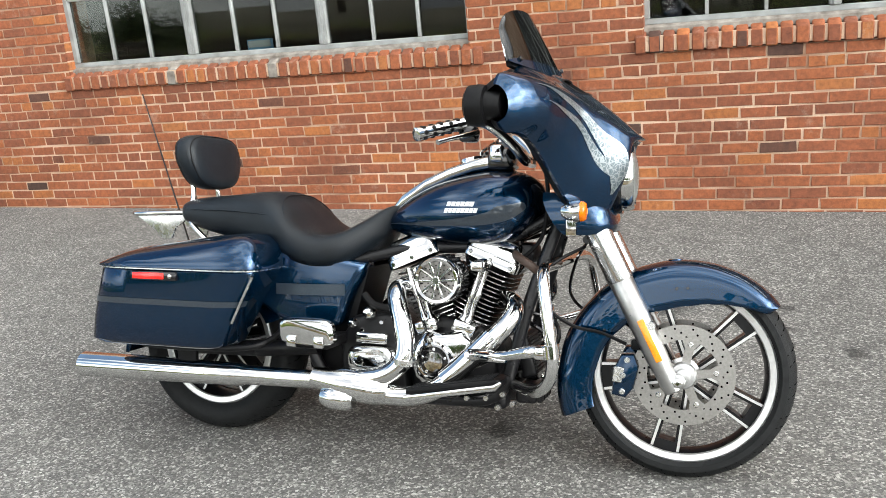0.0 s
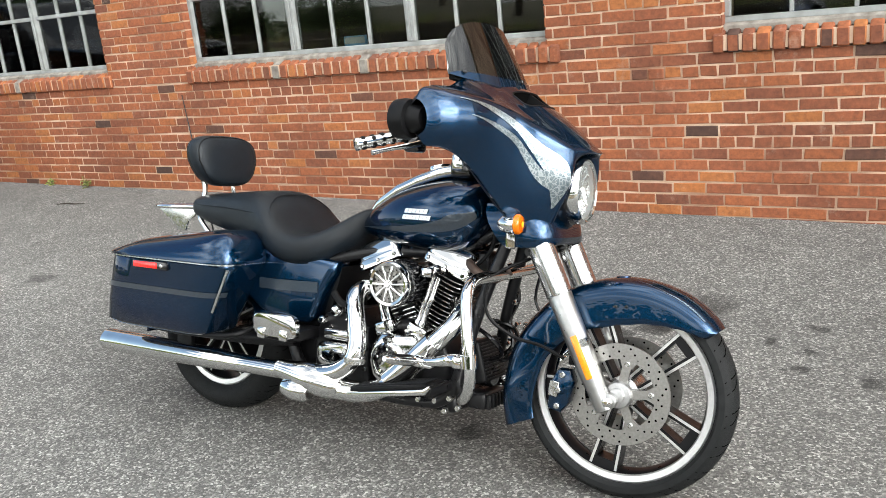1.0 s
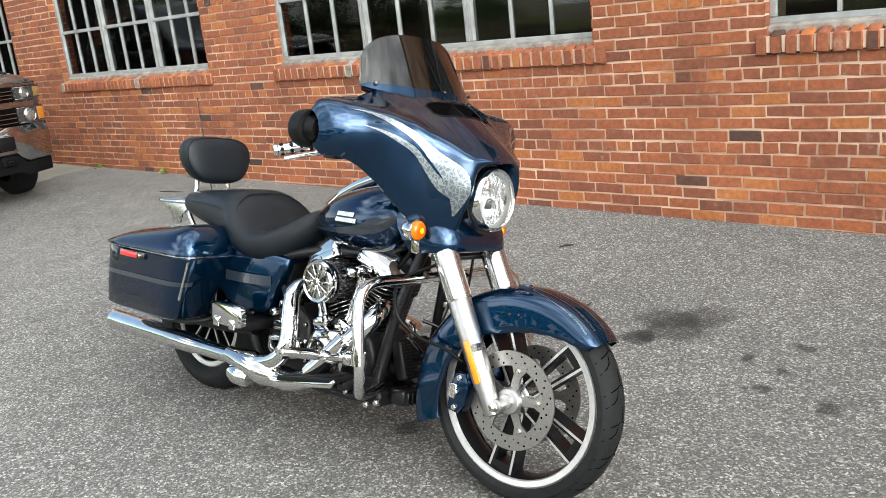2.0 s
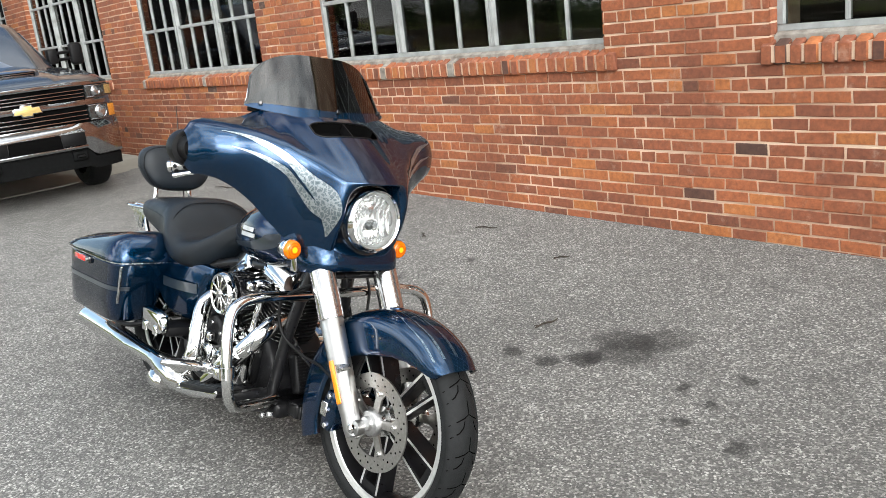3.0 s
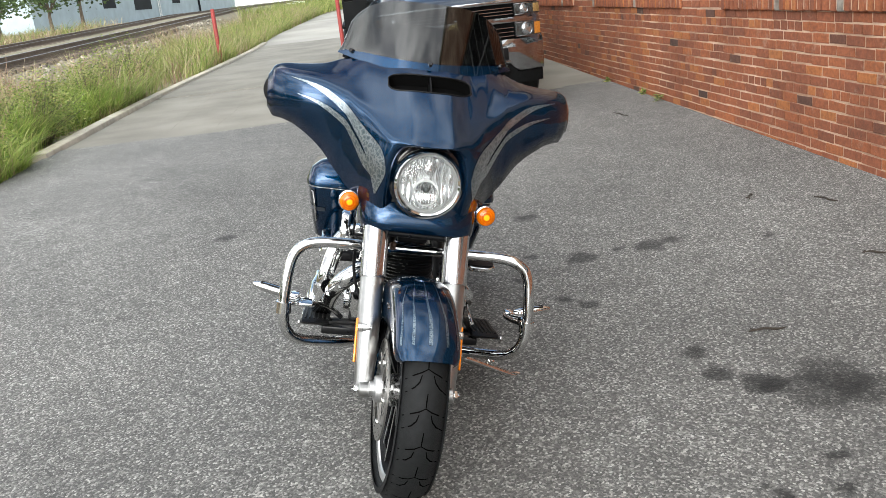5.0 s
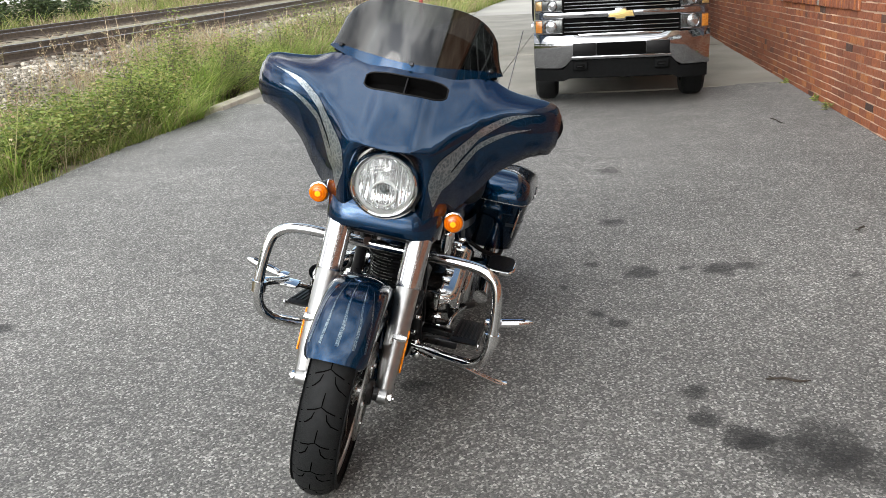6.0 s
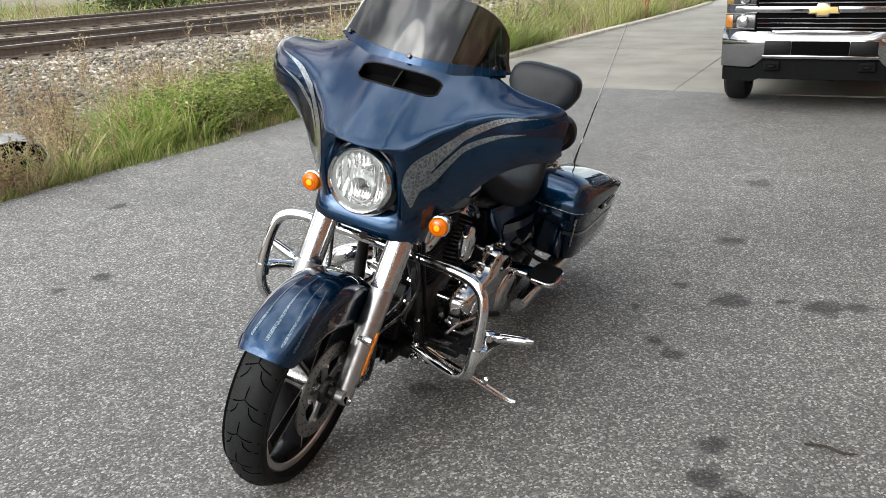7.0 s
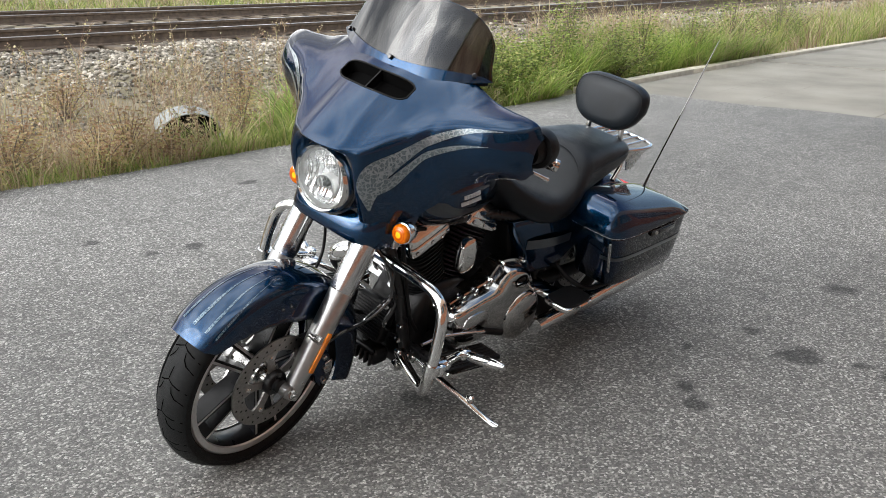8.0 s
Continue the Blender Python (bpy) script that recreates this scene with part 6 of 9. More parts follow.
# air cleaner
AC = V(0.925, -0.20, 0.560)
bm = new_bm()
lathe(bm, [(0.05, -0.09), (0.064, -0.085), (0.066, -0.02), (0.060, -0.015), (0.0, -0.014)], AC, (0, -1, 0), 40)
ac = part("air_cleaner", bm, PAINT_BLACK, engine, "round chrome air cleaner with spoked cover")
for i in range(24):
    a = 2 * math.pi * i / 24
    bm = new_bm()
    box(bm, -0.003, 0.003, 0.012, 0.082, -0.003, 0.004, 0.001, 1, Matrix.Translation(AC + V(0, 0.005, 0)) @ Matrix.Rotation(a, 4, "Y") @ Matrix.Translation((0, 0, 0.066)))
    part("filter_rib", bm, PAINT_BLACK, ac)
bm = new_bm()
lathe(bm, [(0.054, 0.016), (0.056, 0.024), (0.064, 0.026), (0.070, 0.018), (0.070, 0.0), (0.066, -0.006), (0.054, 0.0), (0.054, 0.016)], AC, (0, -1, 0), 48, cap=False)
part("cover_ring", bm, CHROME, ac)
bm = new_bm()
lathe(bm, [(0.0, 0.030), (0.009, 0.030), (0.013, 0.024), (0.014, 0.01), (0.0, 0.01)], AC, (0, -1, 0), 24)
part("cover_hub", bm, CHROME, ac)
for i in range(10):
    a = 2 * math.pi * (i + 0.4) / 10
    bm = new_bm()
    box(bm, -0.0035, 0.0035, -0.026, -0.012, 0.010, 0.057, 0.002, 1, Matrix.Translation(AC) @ Matrix.Rotation(a, 4, "Y"))
    part("cover_spoke", bm, CHROME, ac)
bm = new_bm()
lathe(bm, [(0.0, 0.002), (0.054, 0.004)], AC, (0, -1, 0), 40, cap=False)
part("mesh_screen", bm, STEEL_DISC, ac, "perforated metal screen")
bm = new_bm()
for i in range(60):
    r, a = 0.052 * math.sqrt((i + 0.5) / 60), i * 2.39996
    lathe(bm, [(0.0022, 0.0035), (0.0022, 0.0048)], AC + V(r * math.cos(a), 0, r * math.sin(a)), (0, -1, 0), 6)
part("screen_hole", bm, SOFT_BLACK, ac, smooth=0)
bm = new_bm()
pipe(bm, [V(1.02, -0.16, 0.60), V(1.04, -0.14, 0.61), V(1.045, -0.11, 0.60)], 0.012, 12)
box(bm, 1.01, 1.05, -0.18, -0.15, 0.585, 0.615, 0.008)
part("breather_bolt", bm, CHROME, ac)
# carburettor body between the cylinders
bm = new_bm()
rod(bm, V(0.935, -0.12, 0.555), V(0.93, 0.02, 0.55), 0.035, 0.045)
part("throttle_body", bm, ENGINE_BLACK, engine)

# gearbox cover on the right
bm = new_bm()
loft = []
for dy, sc in ((0.0, 1.0), (0.02, 1.0), (0.032, 0.92), (0.038, 0.78)):
    loft.append([V(0.695 + q * sc, -0.14 - dy, 0.306 + r * sc) for q, r in rounded(0.084, 0.043, 28, 3.4)])
skin(bm, loft)
gc = part("gearbox_cover", bm, CHROME, gearbox, "chrome gearbox side cover")
bm = new_bm()
skin(bm, [[V(0.695 + q, -y, 0.306 + r) for q, r in rounded(a, b, 28, 3.0)] for y, a, b in ((0.1775, 0.062, 0.026), (0.1795, 0.062, 0.026), (0.1795, 0.055, 0.021), (0.1745, 0.052, 0.018))], True, False, True)
part("cover_recess", bm, ALU, gc, "recessed oval panel")
bm = new_bm()
box(bm, 0.640, 0.748, -0.172, -0.14, 0.353, 0.388, 0.010, 3)
part("gearbox_top_plate", bm, CHROME, gearbox)
for x, z in ((0.655, 0.39), (0.66, 0.27), (0.785, 0.39), (0.79, 0.27), (0.65, 0.33), (0.72, 0.418), (0.79, 0.335)):
    bm = new_bm()
    bolt(bm, V(x, -0.14, z), (0, -1, 0), 0.008, 0.010, 8)
    part("cover_bolt", bm, CHROME, gearbox)
for x, z, r in ((0.68, 0.445, 0.022), (0.625, 0.41, 0.016)):
    bm = new_bm()
    lathe(bm, [(r, 0), (r, 0.015), (r * 0.6, 0.026), (0, 0.028)], V(x, -0.14, z), (0, -1, 0), 18)
    part("chrome_cap", bm, CHROME, gearbox)

# primary cover on the left: a long case that rises to a lug over the clutch
PRIMARY = [(1.000, 0.300), (1.006, 0.345), (0.995, 0.395), (0.90, 0.418), (0.805, 0.432), (0.772, 0.462), (0.745, 0.487), (0.690, 0.484), (0.635, 0.464), (0.600, 0.425), (0.562, 0.365),
           (0.546, 0.290), (0.572, 0.215), (0.640, 0.182), (0.720, 0.205), (0.82, 0.243), (0.92, 0.253), (0.980, 0.268)]


def primary_ring(y, shrink):
    mid = V(0.72, 0, 0.325)
    loop = spline([V(x, 0, z) for x, z in PRIMARY + PRIMARY[:1]], 4)[:-1]
    out = []
    for p in loop:
        d = p - mid
        q = p - d.normalized() * shrink
        out.append(V(q.x, y, q.z))
    return out


bm = new_bm()
skin(bm, [primary_ring(y, k) for y, k in ((0.105, 0.0), (0.150, 0.0), (0.153, -0.006), (0.162, -0.006), (0.165, 0.002), (0.196, 0.006), (0.212, 0.014), (0.220, 0.028), (0.222, 0.045))])
prim = part("primary_cover", bm, POLISHED, engine, "polished primary drive cover with a raised clutch end", 50)
bm = new_bm()
lathe(bm, [(0.094, -0.012), (0.094, 0.004), (0.088, 0.012), (0.075, 0.018), (0.0, 0.022)], V(0.645, 0.218, 0.288), (0, 1, 0), 44)
part("derby_cover", bm, POLISHED, prim, "round polished clutch cover")
bm = new_bm()
skin(bm, [[V(0.69 + q, y, 0.435 + r) for q, r in rounded(a, b, 24, 2.6)] for y, a, b in ((0.2205, 0.034, 0.020), (0.2235, 0.032, 0.018), (0.2235, 0.026, 0.013), (0.219, 0.024, 0.011))], True, False, True)
part("lug_recess", bm, SOFT_BLACK, prim)
bm = new_bm()
skin(bm, [[V(0.905 + q, y, 0.335 + r) for q, r in rounded(a, b, 30, 3.2)] for y, a, b in ((0.219, 0.062, 0.045), (0.226, 0.060, 0.043), (0.229, 0.052, 0.036))])
part("inspection_cover", bm, POLISHED, prim)
for x, z in ((0.985, 0.398), (0.93, 0.420), (0.87, 0.428), (0.80, 0.445), (0.752, 0.492), (0.63, 0.472), (0.565, 0.38), (0.56, 0.225), (0.80, 0.232), (0.95, 0.256), (1.008, 0.31)):
    bm = new_bm()
    bolt(bm, V(x, 0.155, z), (0, 1, 0), 0.0085, 0.026, 8)
    part("primary_bolt", bm, CHROME, prim)
# horn cover
bm = new_bm()
loft = []
for dy, sc in ((0.0, 0.9), (0.012, 1.0), (0.028, 0.95), (0.036, 0.75)):
    loft.append([V(0.93 + q * sc, 0.13 + dy, 0.56 + r * sc) for q, r in rounded(0.038, 0.062, 26, 2.8)])
skin(bm, loft)
part("horn_cover", bm, CHROME, engine, "chrome waterfall horn cover")

# -- exhaust --
bm = new_bm()
pipe(bm, [V(0.80, -0.10, 0.525), V(0.785, -0.16, 0.525), V(0.80, -0.215, 0.50), V(0.828, -0.245, 0.44), V(0.845, -0.262, 0.375), V(0.835, -0.272, 0.325), V(0.79, -0.279, 0.288), V(0.72, -0.278, 0.270), V(0.62, -0.275, 0.258)], 0.0285, 20)
ex = part("exhaust", bm, CHROME, bike, "chrome two-into-one exhaust with slash-cut muffler")
bm = new_bm()
pipe(bm, [V(1.10, -0.10, 0.50), V(1.135, -0.15, 0.49), V(1.14, -0.20, 0.455), V(1.09, -0.235, 0.395), V(1.02, -0.25, 0.325), V(0.95, -0.262, 0.262), V(0.87, -0.27, 0.232), V(0.76, -0.275, 0.232), V(0.66, -0.28, 0.25)], 0.0285, 20)
part("front_header", bm, CHROME, ex)
bm = new_bm()
lathe(bm, [(0.030, 0), (0.045, 0.03), (0.047, 0.13), (0.034, 0.20), (0.03, 0.24)], V(0.80, -0.275, 0.238), (-1, -0.04, 0.12), 28)
part("collector", bm, CHROME, ex)
bm = new_bm()
lathe(bm, [(0.022, 0), (0.034, 0.02), (0.036, 0.07), (0.026, 0.10)], V(0.70, -0.30, 0.212), (-1, 0, 0.05), 20)
part("catalyst_shell", bm, CHROME, ex)
for x in (0.60, 0.845):
    bm = new_bm()
    lathe(bm, [(0.0285, -0.008), (0.033, -0.008), (0.033, 0.008), (0.0285, 0.008)], V(x, -0.275 if x < 0.7 else -0.272, 0.257 if x < 0.7 else 0.33), (1, 0, 0.0) if x < 0.7 else (0.1, 0, 1), 24)
    part("exhaust_clamp", bm, ALU, ex)
for s in (-1, 1):
    bm = new_bm()
    lathe(bm, [(0.027, 0), (0.029, 0.20), (0.030, 0.31), (0.035, 0.325), (0.038, 0.50), (0.0415, 0.85), (0.042, 0.962), (0.038, 0.965), (0.036, 0.90), (0.0, 0.89)], V(0.62, s * 0.275, 0.258), (-1, -s * 0.058, -0.028), 32)
    mf = part("muffler", bm, CHROME, ex, "long chrome muffler")
    bm = new_bm()
    box(bm, 0.05, 0.12, s * 0.235 - 0.01, s * 0.235 + 0.01, 0.265, 0.345, 0.006)
    part("muffler_bracket", bm, PLASTIC, mf)
# header heat shields
bm = new_bm()
pipe(bm, [V(1.10, -0.243, 0.412), V(1.06, -0.255, 0.37), V(1.01, -0.266, 0.32), V(0.97, -0.272, 0.285)], 0.030, 18)
part("heat_shield", bm, CHROME, ex)

# -- frame --
frame_part = None
for s in (-1, 1):
    bm = new_bm()
    pipe(bm, [V(1.27, s * 0.03, 0.80), V(1.235, s * 0.06, 0.70), V(1.165, s * 0.10, 0.48), V(1.115, s * 0.12, 0.28), V(1.07, s * 0.125, 0.215), V(0.98, s * 0.125, 0.195), V(0.75, s * 0.125, 0.195), V(0.55, s * 0.125, 0.22), V(0.47, s * 0.12, 0.32), V(0.44, s * 0.12, 0.50), V(0.40, s * 0.12, 0.60)], 0.019, 14)
    fp = part("frame_tube", bm, FRAME_BLACK, bike, "black tubular frame rail")
    bm = new_bm()
    pipe(bm, [V(1.25, s * 0.03, 0.76), V(1.05, s * 0.06, 0.66), V(0.80, s * 0.075, 0.64), V(0.60, s * 0.10, 0.60), V(0.40, s * 0.12, 0.58), V(0.10, s * 0.13, 0.60)], 0.018, 12)
    part("top_tube", bm, FRAME_BLACK, bike, "black upper frame tube")
    bm = new_bm()
    pipe(bm, [V(0.50, s * 0.135, 0.33), V(0.30, s * 0.135, 0.31), V(0.075, s * 0.135, 0.304), V(-0.02, s * 0.135, 0.304)], 0.026, 12)
    part("swingarm", bm, ENGINE_BLACK, bike, "black swingarm")
    bm = new_bm()
    rod(bm, V(0.10, s * 0.125, 0.36), V(0.16, s * 0.125, 0.62), 0.024, n=14)
    part("shock_absorber", bm, PAINT_BLACK, bike, "black rear shock absorber")
bm = new_bm()
rod(bm, V(1.33, 0, 0.70), V(1.23, 0, 0.90), 0.04)
part("steering_head", bm, PAINT_BLACK, bike)
bm = new_bm()
box(bm, 1.125, 1.170, -0.070, 0.070, 0.27, 0.40, 0.012, 3, Matrix.Translation((1.17, 0, 0.33)) @ pose(0, 0, 0, 0, -16, 0) @ Matrix.Translation((-1.17, 0, -0.33)))
cooler = part("oil_cooler", bm, PLASTIC, bike, "black oil cooler with thin fins")
for i in range(12):
    bm = new_bm()
    box(bm, 1.171, 1.176, -0.064, 0.064, 0.278 + i * 0.0098, 0.2815 + i * 0.0098, 0, 1, Matrix.Translation((1.17, 0, 0.33)) @ pose(0, 0, 0, 0, -16, 0) @ Matrix.Translation((-1.17, 0, -0.33)))
    part("cooler_fin", bm, ENGINE_BLACK, cooler, smooth=0)
bm = new_bm()
box(bm, 1.12, 1.185, -0.072, 0.072, 0.185, 0.238, 0.012, 3)
regulator = part("regulator", bm, FRAME_BLACK, bike, "black finned voltage regulator")
for q in range(7):
    bm = new_bm()
    box(bm, 1.186, 1.200, -0.066 + q * 0.0205, -0.058 + q * 0.0205, 0.190, 0.233, 0.002, 1)
    part("fin", bm, FRAME_BLACK, regulator)
bm = new_bm()
plate(bm, [(0.45, 0.25), (0.60, 0.22), (0.62, 0.44), (0.66, 0.58), (0.48, 0.62), (0.42, 0.45)], -0.10, 0.10, 0.01)
part("battery_box", bm, PLASTIC, bike)
bm = new_bm()
box(bm, 0.95, 1.17, -0.05, 0.05, 0.60, 0.66, 0.015)
part("coil_cover", bm, ENGINE_BLACK, bike)
bm = new_bm()
pipe(bm, [V(1.10, -0.05, 0.64), V(1.13, -0.09, 0.625), V(1.17, -0.11, 0.605), V(1.20, -0.09, 0.585), V(1.25, -0.06, 0.615)], 0.013, 10)
part("hose", bm, COPPER, bike, "brown hose")

# -- crash bar and highway pegs --
for s in (-1, 1):
    bm = new_bm()
    pipe(bm, [V(1.235, 0.0, 0.603), V(1.237, s * 0.12, 0.604), V(1.252, s * 0.27, 0.607), V(1.264, s * 0.335, 0.590), V(1.274, s * 0.362, 0.545), V(1.290, s * 0.374, 0.45), V(1.298, s * 0.372, 0.375), V(1.285, s * 0.357, 0.322), V(1.245, s * 0.315, 0.284), V(1.19, s * 0.22, 0.264), V(1.13, s * 0.12, 0.252)], 0.0165, 18)
    cb = part("crash_bar", bm, CHROME, bike, "chrome tubular engine guard")
    bm = new_bm()
    lathe(bm, [(0.017, -0.018), (0.023, -0.017), (0.023, 0.017), (0.017, 0.018)], V(1.294, s * 0.374, 0.405), (0.1, 0, -1), 20)
    box(bm, 1.255, 1.282, s * 0.385 - 0.014, s * 0.385 + 0.014, 0.385, 0.418, 0.006)
    part("peg_clamp", bm, CHROME, cb)
    bm = new_bm()
    pipe(bm, [V(1.282, s * 0.376, 0.404), V(1.24, s * 0.370, 0.400), V(1.17, s * 0.352, 0.382), V(1.118, s * 0.342, 0.374)], 0.012, 14, 5, [0.016, 0.017, 0.013, 0.012])
    lathe(bm, [(0.0, -0.004), (0.010, -0.004), (0.010, 0.004), (0.0, 0.006)], V(1.235, s * 0.385, 0.400), (0, s, 0), 12)
    part("peg_arm", bm, CHROME, cb)
    bm = new_bm()
    box(bm, 1.100, 1.136, min(s * 0.335, s * 0.366), max(s * 0.335, s * 0.366), 0.364, 0.392, 0.006, 2)
    part("peg_joint", bm, CHROME, cb)
    bm = new_bm()
    a, b = V(1.120, s * 0.364, 0.381), V(1.104, s * 0.487, 0.405)
    pipe(bm, [a, a.lerp(b, 0.15), a.lerp(b, 0.7), b], 0.012, 16, 4, [0.010, 0.016, 0.015, 0.007])
    peg = part("highway_peg", bm, CHROME, bike, "chrome highway peg folded down from the engine guard")
    for q in (-0.006, 0.006):
        bm = new_bm()
        rod(bm, a.lerp(b, 0.2) + V(q, 0, 0.0135), a.lerp(b, 0.8) + V(q, 0, 0.0125), 0.003, n=8)
        part("peg_rubber", bm, PLASTIC, peg)
    # floorboards
    bm = new_bm()
    plate(bm, [(0.870, 0.246), (1.13, 0.290), (1.145, 0.303), (1.130, 0.308), (0.870, 0.262)], s * 0.235, s * 0.325, 0.005)
    fb = part("footboard", bm, PLASTIC, bike, "rider footboard with black rubber and chrome edge")
    bm = new_bm()
    plate(bm, [(0.866, 0.230), (1.135, 0.280), (1.152, 0.301), (1.147, 0.308), (1.128, 0.296), (0.866, 0.246)], s * 0.3265, s * 0.335, 0.003)
    part("footboard_edge", bm, CHROME, fb)
    for q in range(6):
        bm = new_bm()
        y = s * (0.243 + 0.014 * q)
        rod(bm, V(0.885, y, 0.2645), V(1.12, y, 0.3075), 0.0032, n=6)
        part("rubber_rib", bm, PLASTIC, fb)
    for xa, xb, za, zb in ((0.96, 1.0, 0.232, 0.258), (1.08, 1.11, 0.252, 0.28)):
        bm = new_bm()
        box(bm, xa, xb, min(s * 0.12, s * 0.26), max(s * 0.12, s * 0.26), za, zb, 0.006)
        part("footboard_mount", bm, FRAME_BLACK, fb)
    # passenger boards: folded up on the right, let down on the left
    if s < 0:
        bm = new_bm()
        loft = []
        for dy, sc in ((0.0, 0.92), (0.01, 1.0), (0.026, 0.97), (0.032, 0.86)):
            loft.append([V(0.54 + q * sc - 0.12 * r, s * (0.265 + dy), 0.400 + r * sc) for q, r in rounded(0.092, 0.041, 30, 4)])
        skin(bm, loft)
        pb = part("passenger_board", bm, CHROME, bike, "folded chrome passenger footboard")
        for x in (0.495, 0.585):
            bm = new_bm()
            box(bm, x - 0.016, x + 0.016, s * 0.292, s * 0.302, 0.355, 0.388, 0.004) if s > 0 else box(bm, x - 0.016, x + 0.016, -0.302, -0.292, 0.355, 0.388, 0.004)
            part("hinge", bm, CHROME, pb)
        bm = new_bm()
        box(bm, 0.48, 0.60, min(s * 0.12, s * 0.264), max(s * 0.12, s * 0.264), 0.345, 0.38, 0.008)
        part("board_bracket", bm, PLASTIC, pb)
    else:
        bm = new_bm()
        loft = []
        for dz, sc in ((0.0, 0.9), (0.008, 1.0), (0.018, 1.0), (0.022, 0.93)):
            loft.append([V(0.53 + q * sc, 0.325 + r * sc, 0.353 + dz) for q, r in rounded(0.085, 0.058, 30, 4)])
        skin(bm, loft)
        pb = part("passenger_board", bm, CHROME, bike, "let-down passenger footboard with black rubber top")
        bm = new_bm()
        skin(bm, [[V(0.53 + q, 0.325 + r, z) for q, r in rounded(0.078, 0.050, 30, 4)] for z in (0.3755, 0.381)])
        part("rubber_top", bm, PLASTIC, pb)
        bm = new_bm()
        box(bm, 0.49, 0.57, 0.12, 0.27, 0.345, 0.368, 0.008)
        part("board_bracket", bm, CHROME, pb)
# brake pedal, shift lever
bm = new_bm()
pipe(bm, [V(0.98, -0.20, 0.268), V(1.05, -0.24, 0.325), V(1.12, -0.29, 0.362), V(1.15, -0.33, 0.37)], 0.009, 10)
box(bm, 1.11, 1.17, -0.36, -0.29, 0.362, 0.376, 0.006)
part("brake_pedal", bm, CHROME, bike, "chrome brake pedal")
bm = new_bm()
pipe(bm, [V(1.16, 0.225, 0.352), V(1.08, 0.225, 0.350), V(0.98, 0.235, 0.334), V(0.87, 0.245, 0.311)], 0.006, 10)
lever = part("shift_lever", bm, CHROME, bike, "chrome heel-toe shift lever")
bm = new_bm()
rod(bm, V(0.878, 0.238, 0.313), V(0.803, 0.262, 0.294), 0.0115, n=12)
part("lever_rubber", bm, PLASTIC, lever, "black rubber heel peg")

# -- side stand --
bm = new_bm()
pipe(bm, [V(1.06, 0.13, 0.215), V(1.05, 0.20, 0.19), V(1.02, 0.30, 0.150), V(0.995, 0.40, 0.112), V(0.985, 0.445, 0.103)], 0.013, 14, 6, [0.017, 0.014, 0.012, 0.012, 0.014])
lathe(bm, [(0.007, -0.008), (0.014, -0.006), (0.014, 0.006), (0.007, 0.008), (0.007, -0.008)], V(1.008, 0.335, 0.155), (1, 0, 0.2), 14, cap=False)
st = part("side_stand", bm, CHROME, bike, "extended chrome side stand")
bm = new_bm()
plate(bm, [(0.945, 0.0), (1.0, 0.0), (1.012, 0.010), (0.955, 0.012)], -0.030, 0.034, 0.003)
bmesh.ops.transform(bm, matrix=Matrix.Translation((0.0, 0.452, 0.0955)) @ pose(0, 0, 0, 14, 0, 0), verts=bm.verts[:])
part("stand_foot", bm, CHROME, st)

# -- cables and hoses --
for pts, r in (([V(1.33, -0.10, 0.66), V(1.24, -0.17, 0.60), V(1.235, -0.17, 0.50), V(1.30, -0.14, 0.44), V(1.38, -0.12, 0.42), V(1.45, -0.11, 0.39)], 0.005),
               ([V(1.20, -0.05, 0.88), V(1.22, -0.10, 0.80), V(1.20, -0.09, 0.68), V(1.12, -0.08, 0.60)], 0.006),
               ([V(1.20, 0.05, 0.88), V(1.22, 0.11, 0.78), V(1.18, 0.11, 0.60), V(1.13, 0.13, 0.40), V(1.08, 0.13, 0.32)], 0.007),
               ([V(1.21, 0.08, 0.90), V(1.24, 0.13, 0.82), V(1.19, 0.10, 0.70), V(1.08, 0.09, 0.66)], 0.006),
               ([V(0.66, -0.14, 0.50), V(0.70, -0.15, 0.47), V(0.76, -0.14, 0.46)], 0.012)):
    bm = new_bm()
    pipe(bm, pts, r, 8)
    part("cable", bm, PLASTIC, bike, "black rubber cable")
for pts, r in (([V(1.17, 0.085, 0.62), V(1.20, 0.10, 0.52), V(1.17, 0.105, 0.44), V(1.19, 0.09, 0.36), V(1.13, 0.08, 0.31)], 0.008),
               ([V(1.13, 0.06, 0.44), V(1.20, 0.075, 0.42), V(1.225, 0.05, 0.37), V(1.20, 0.02, 0.33), V(1.15, 0.02, 0.34)], 0.007),
               ([V(1.13, -0.06, 0.44), V(1.20, -0.075, 0.41), V(1.22, -0.04, 0.36), V(1.16, -0.02, 0.33)], 0.007),
               ([V(1.30, 0.09, 0.66), V(1.26, 0.13, 0.60), V(1.24, 0.14, 0.50), V(1.30, 0.13, 0.44), V(1.40, 0.12, 0.42), V(1.45, 0.11, 0.39)], 0.005)):
    bm = new_bm()
    pipe(bm, pts, r, 8)
    part("hose", bm, PAINT_BLACK, bike, "glossy black hose")
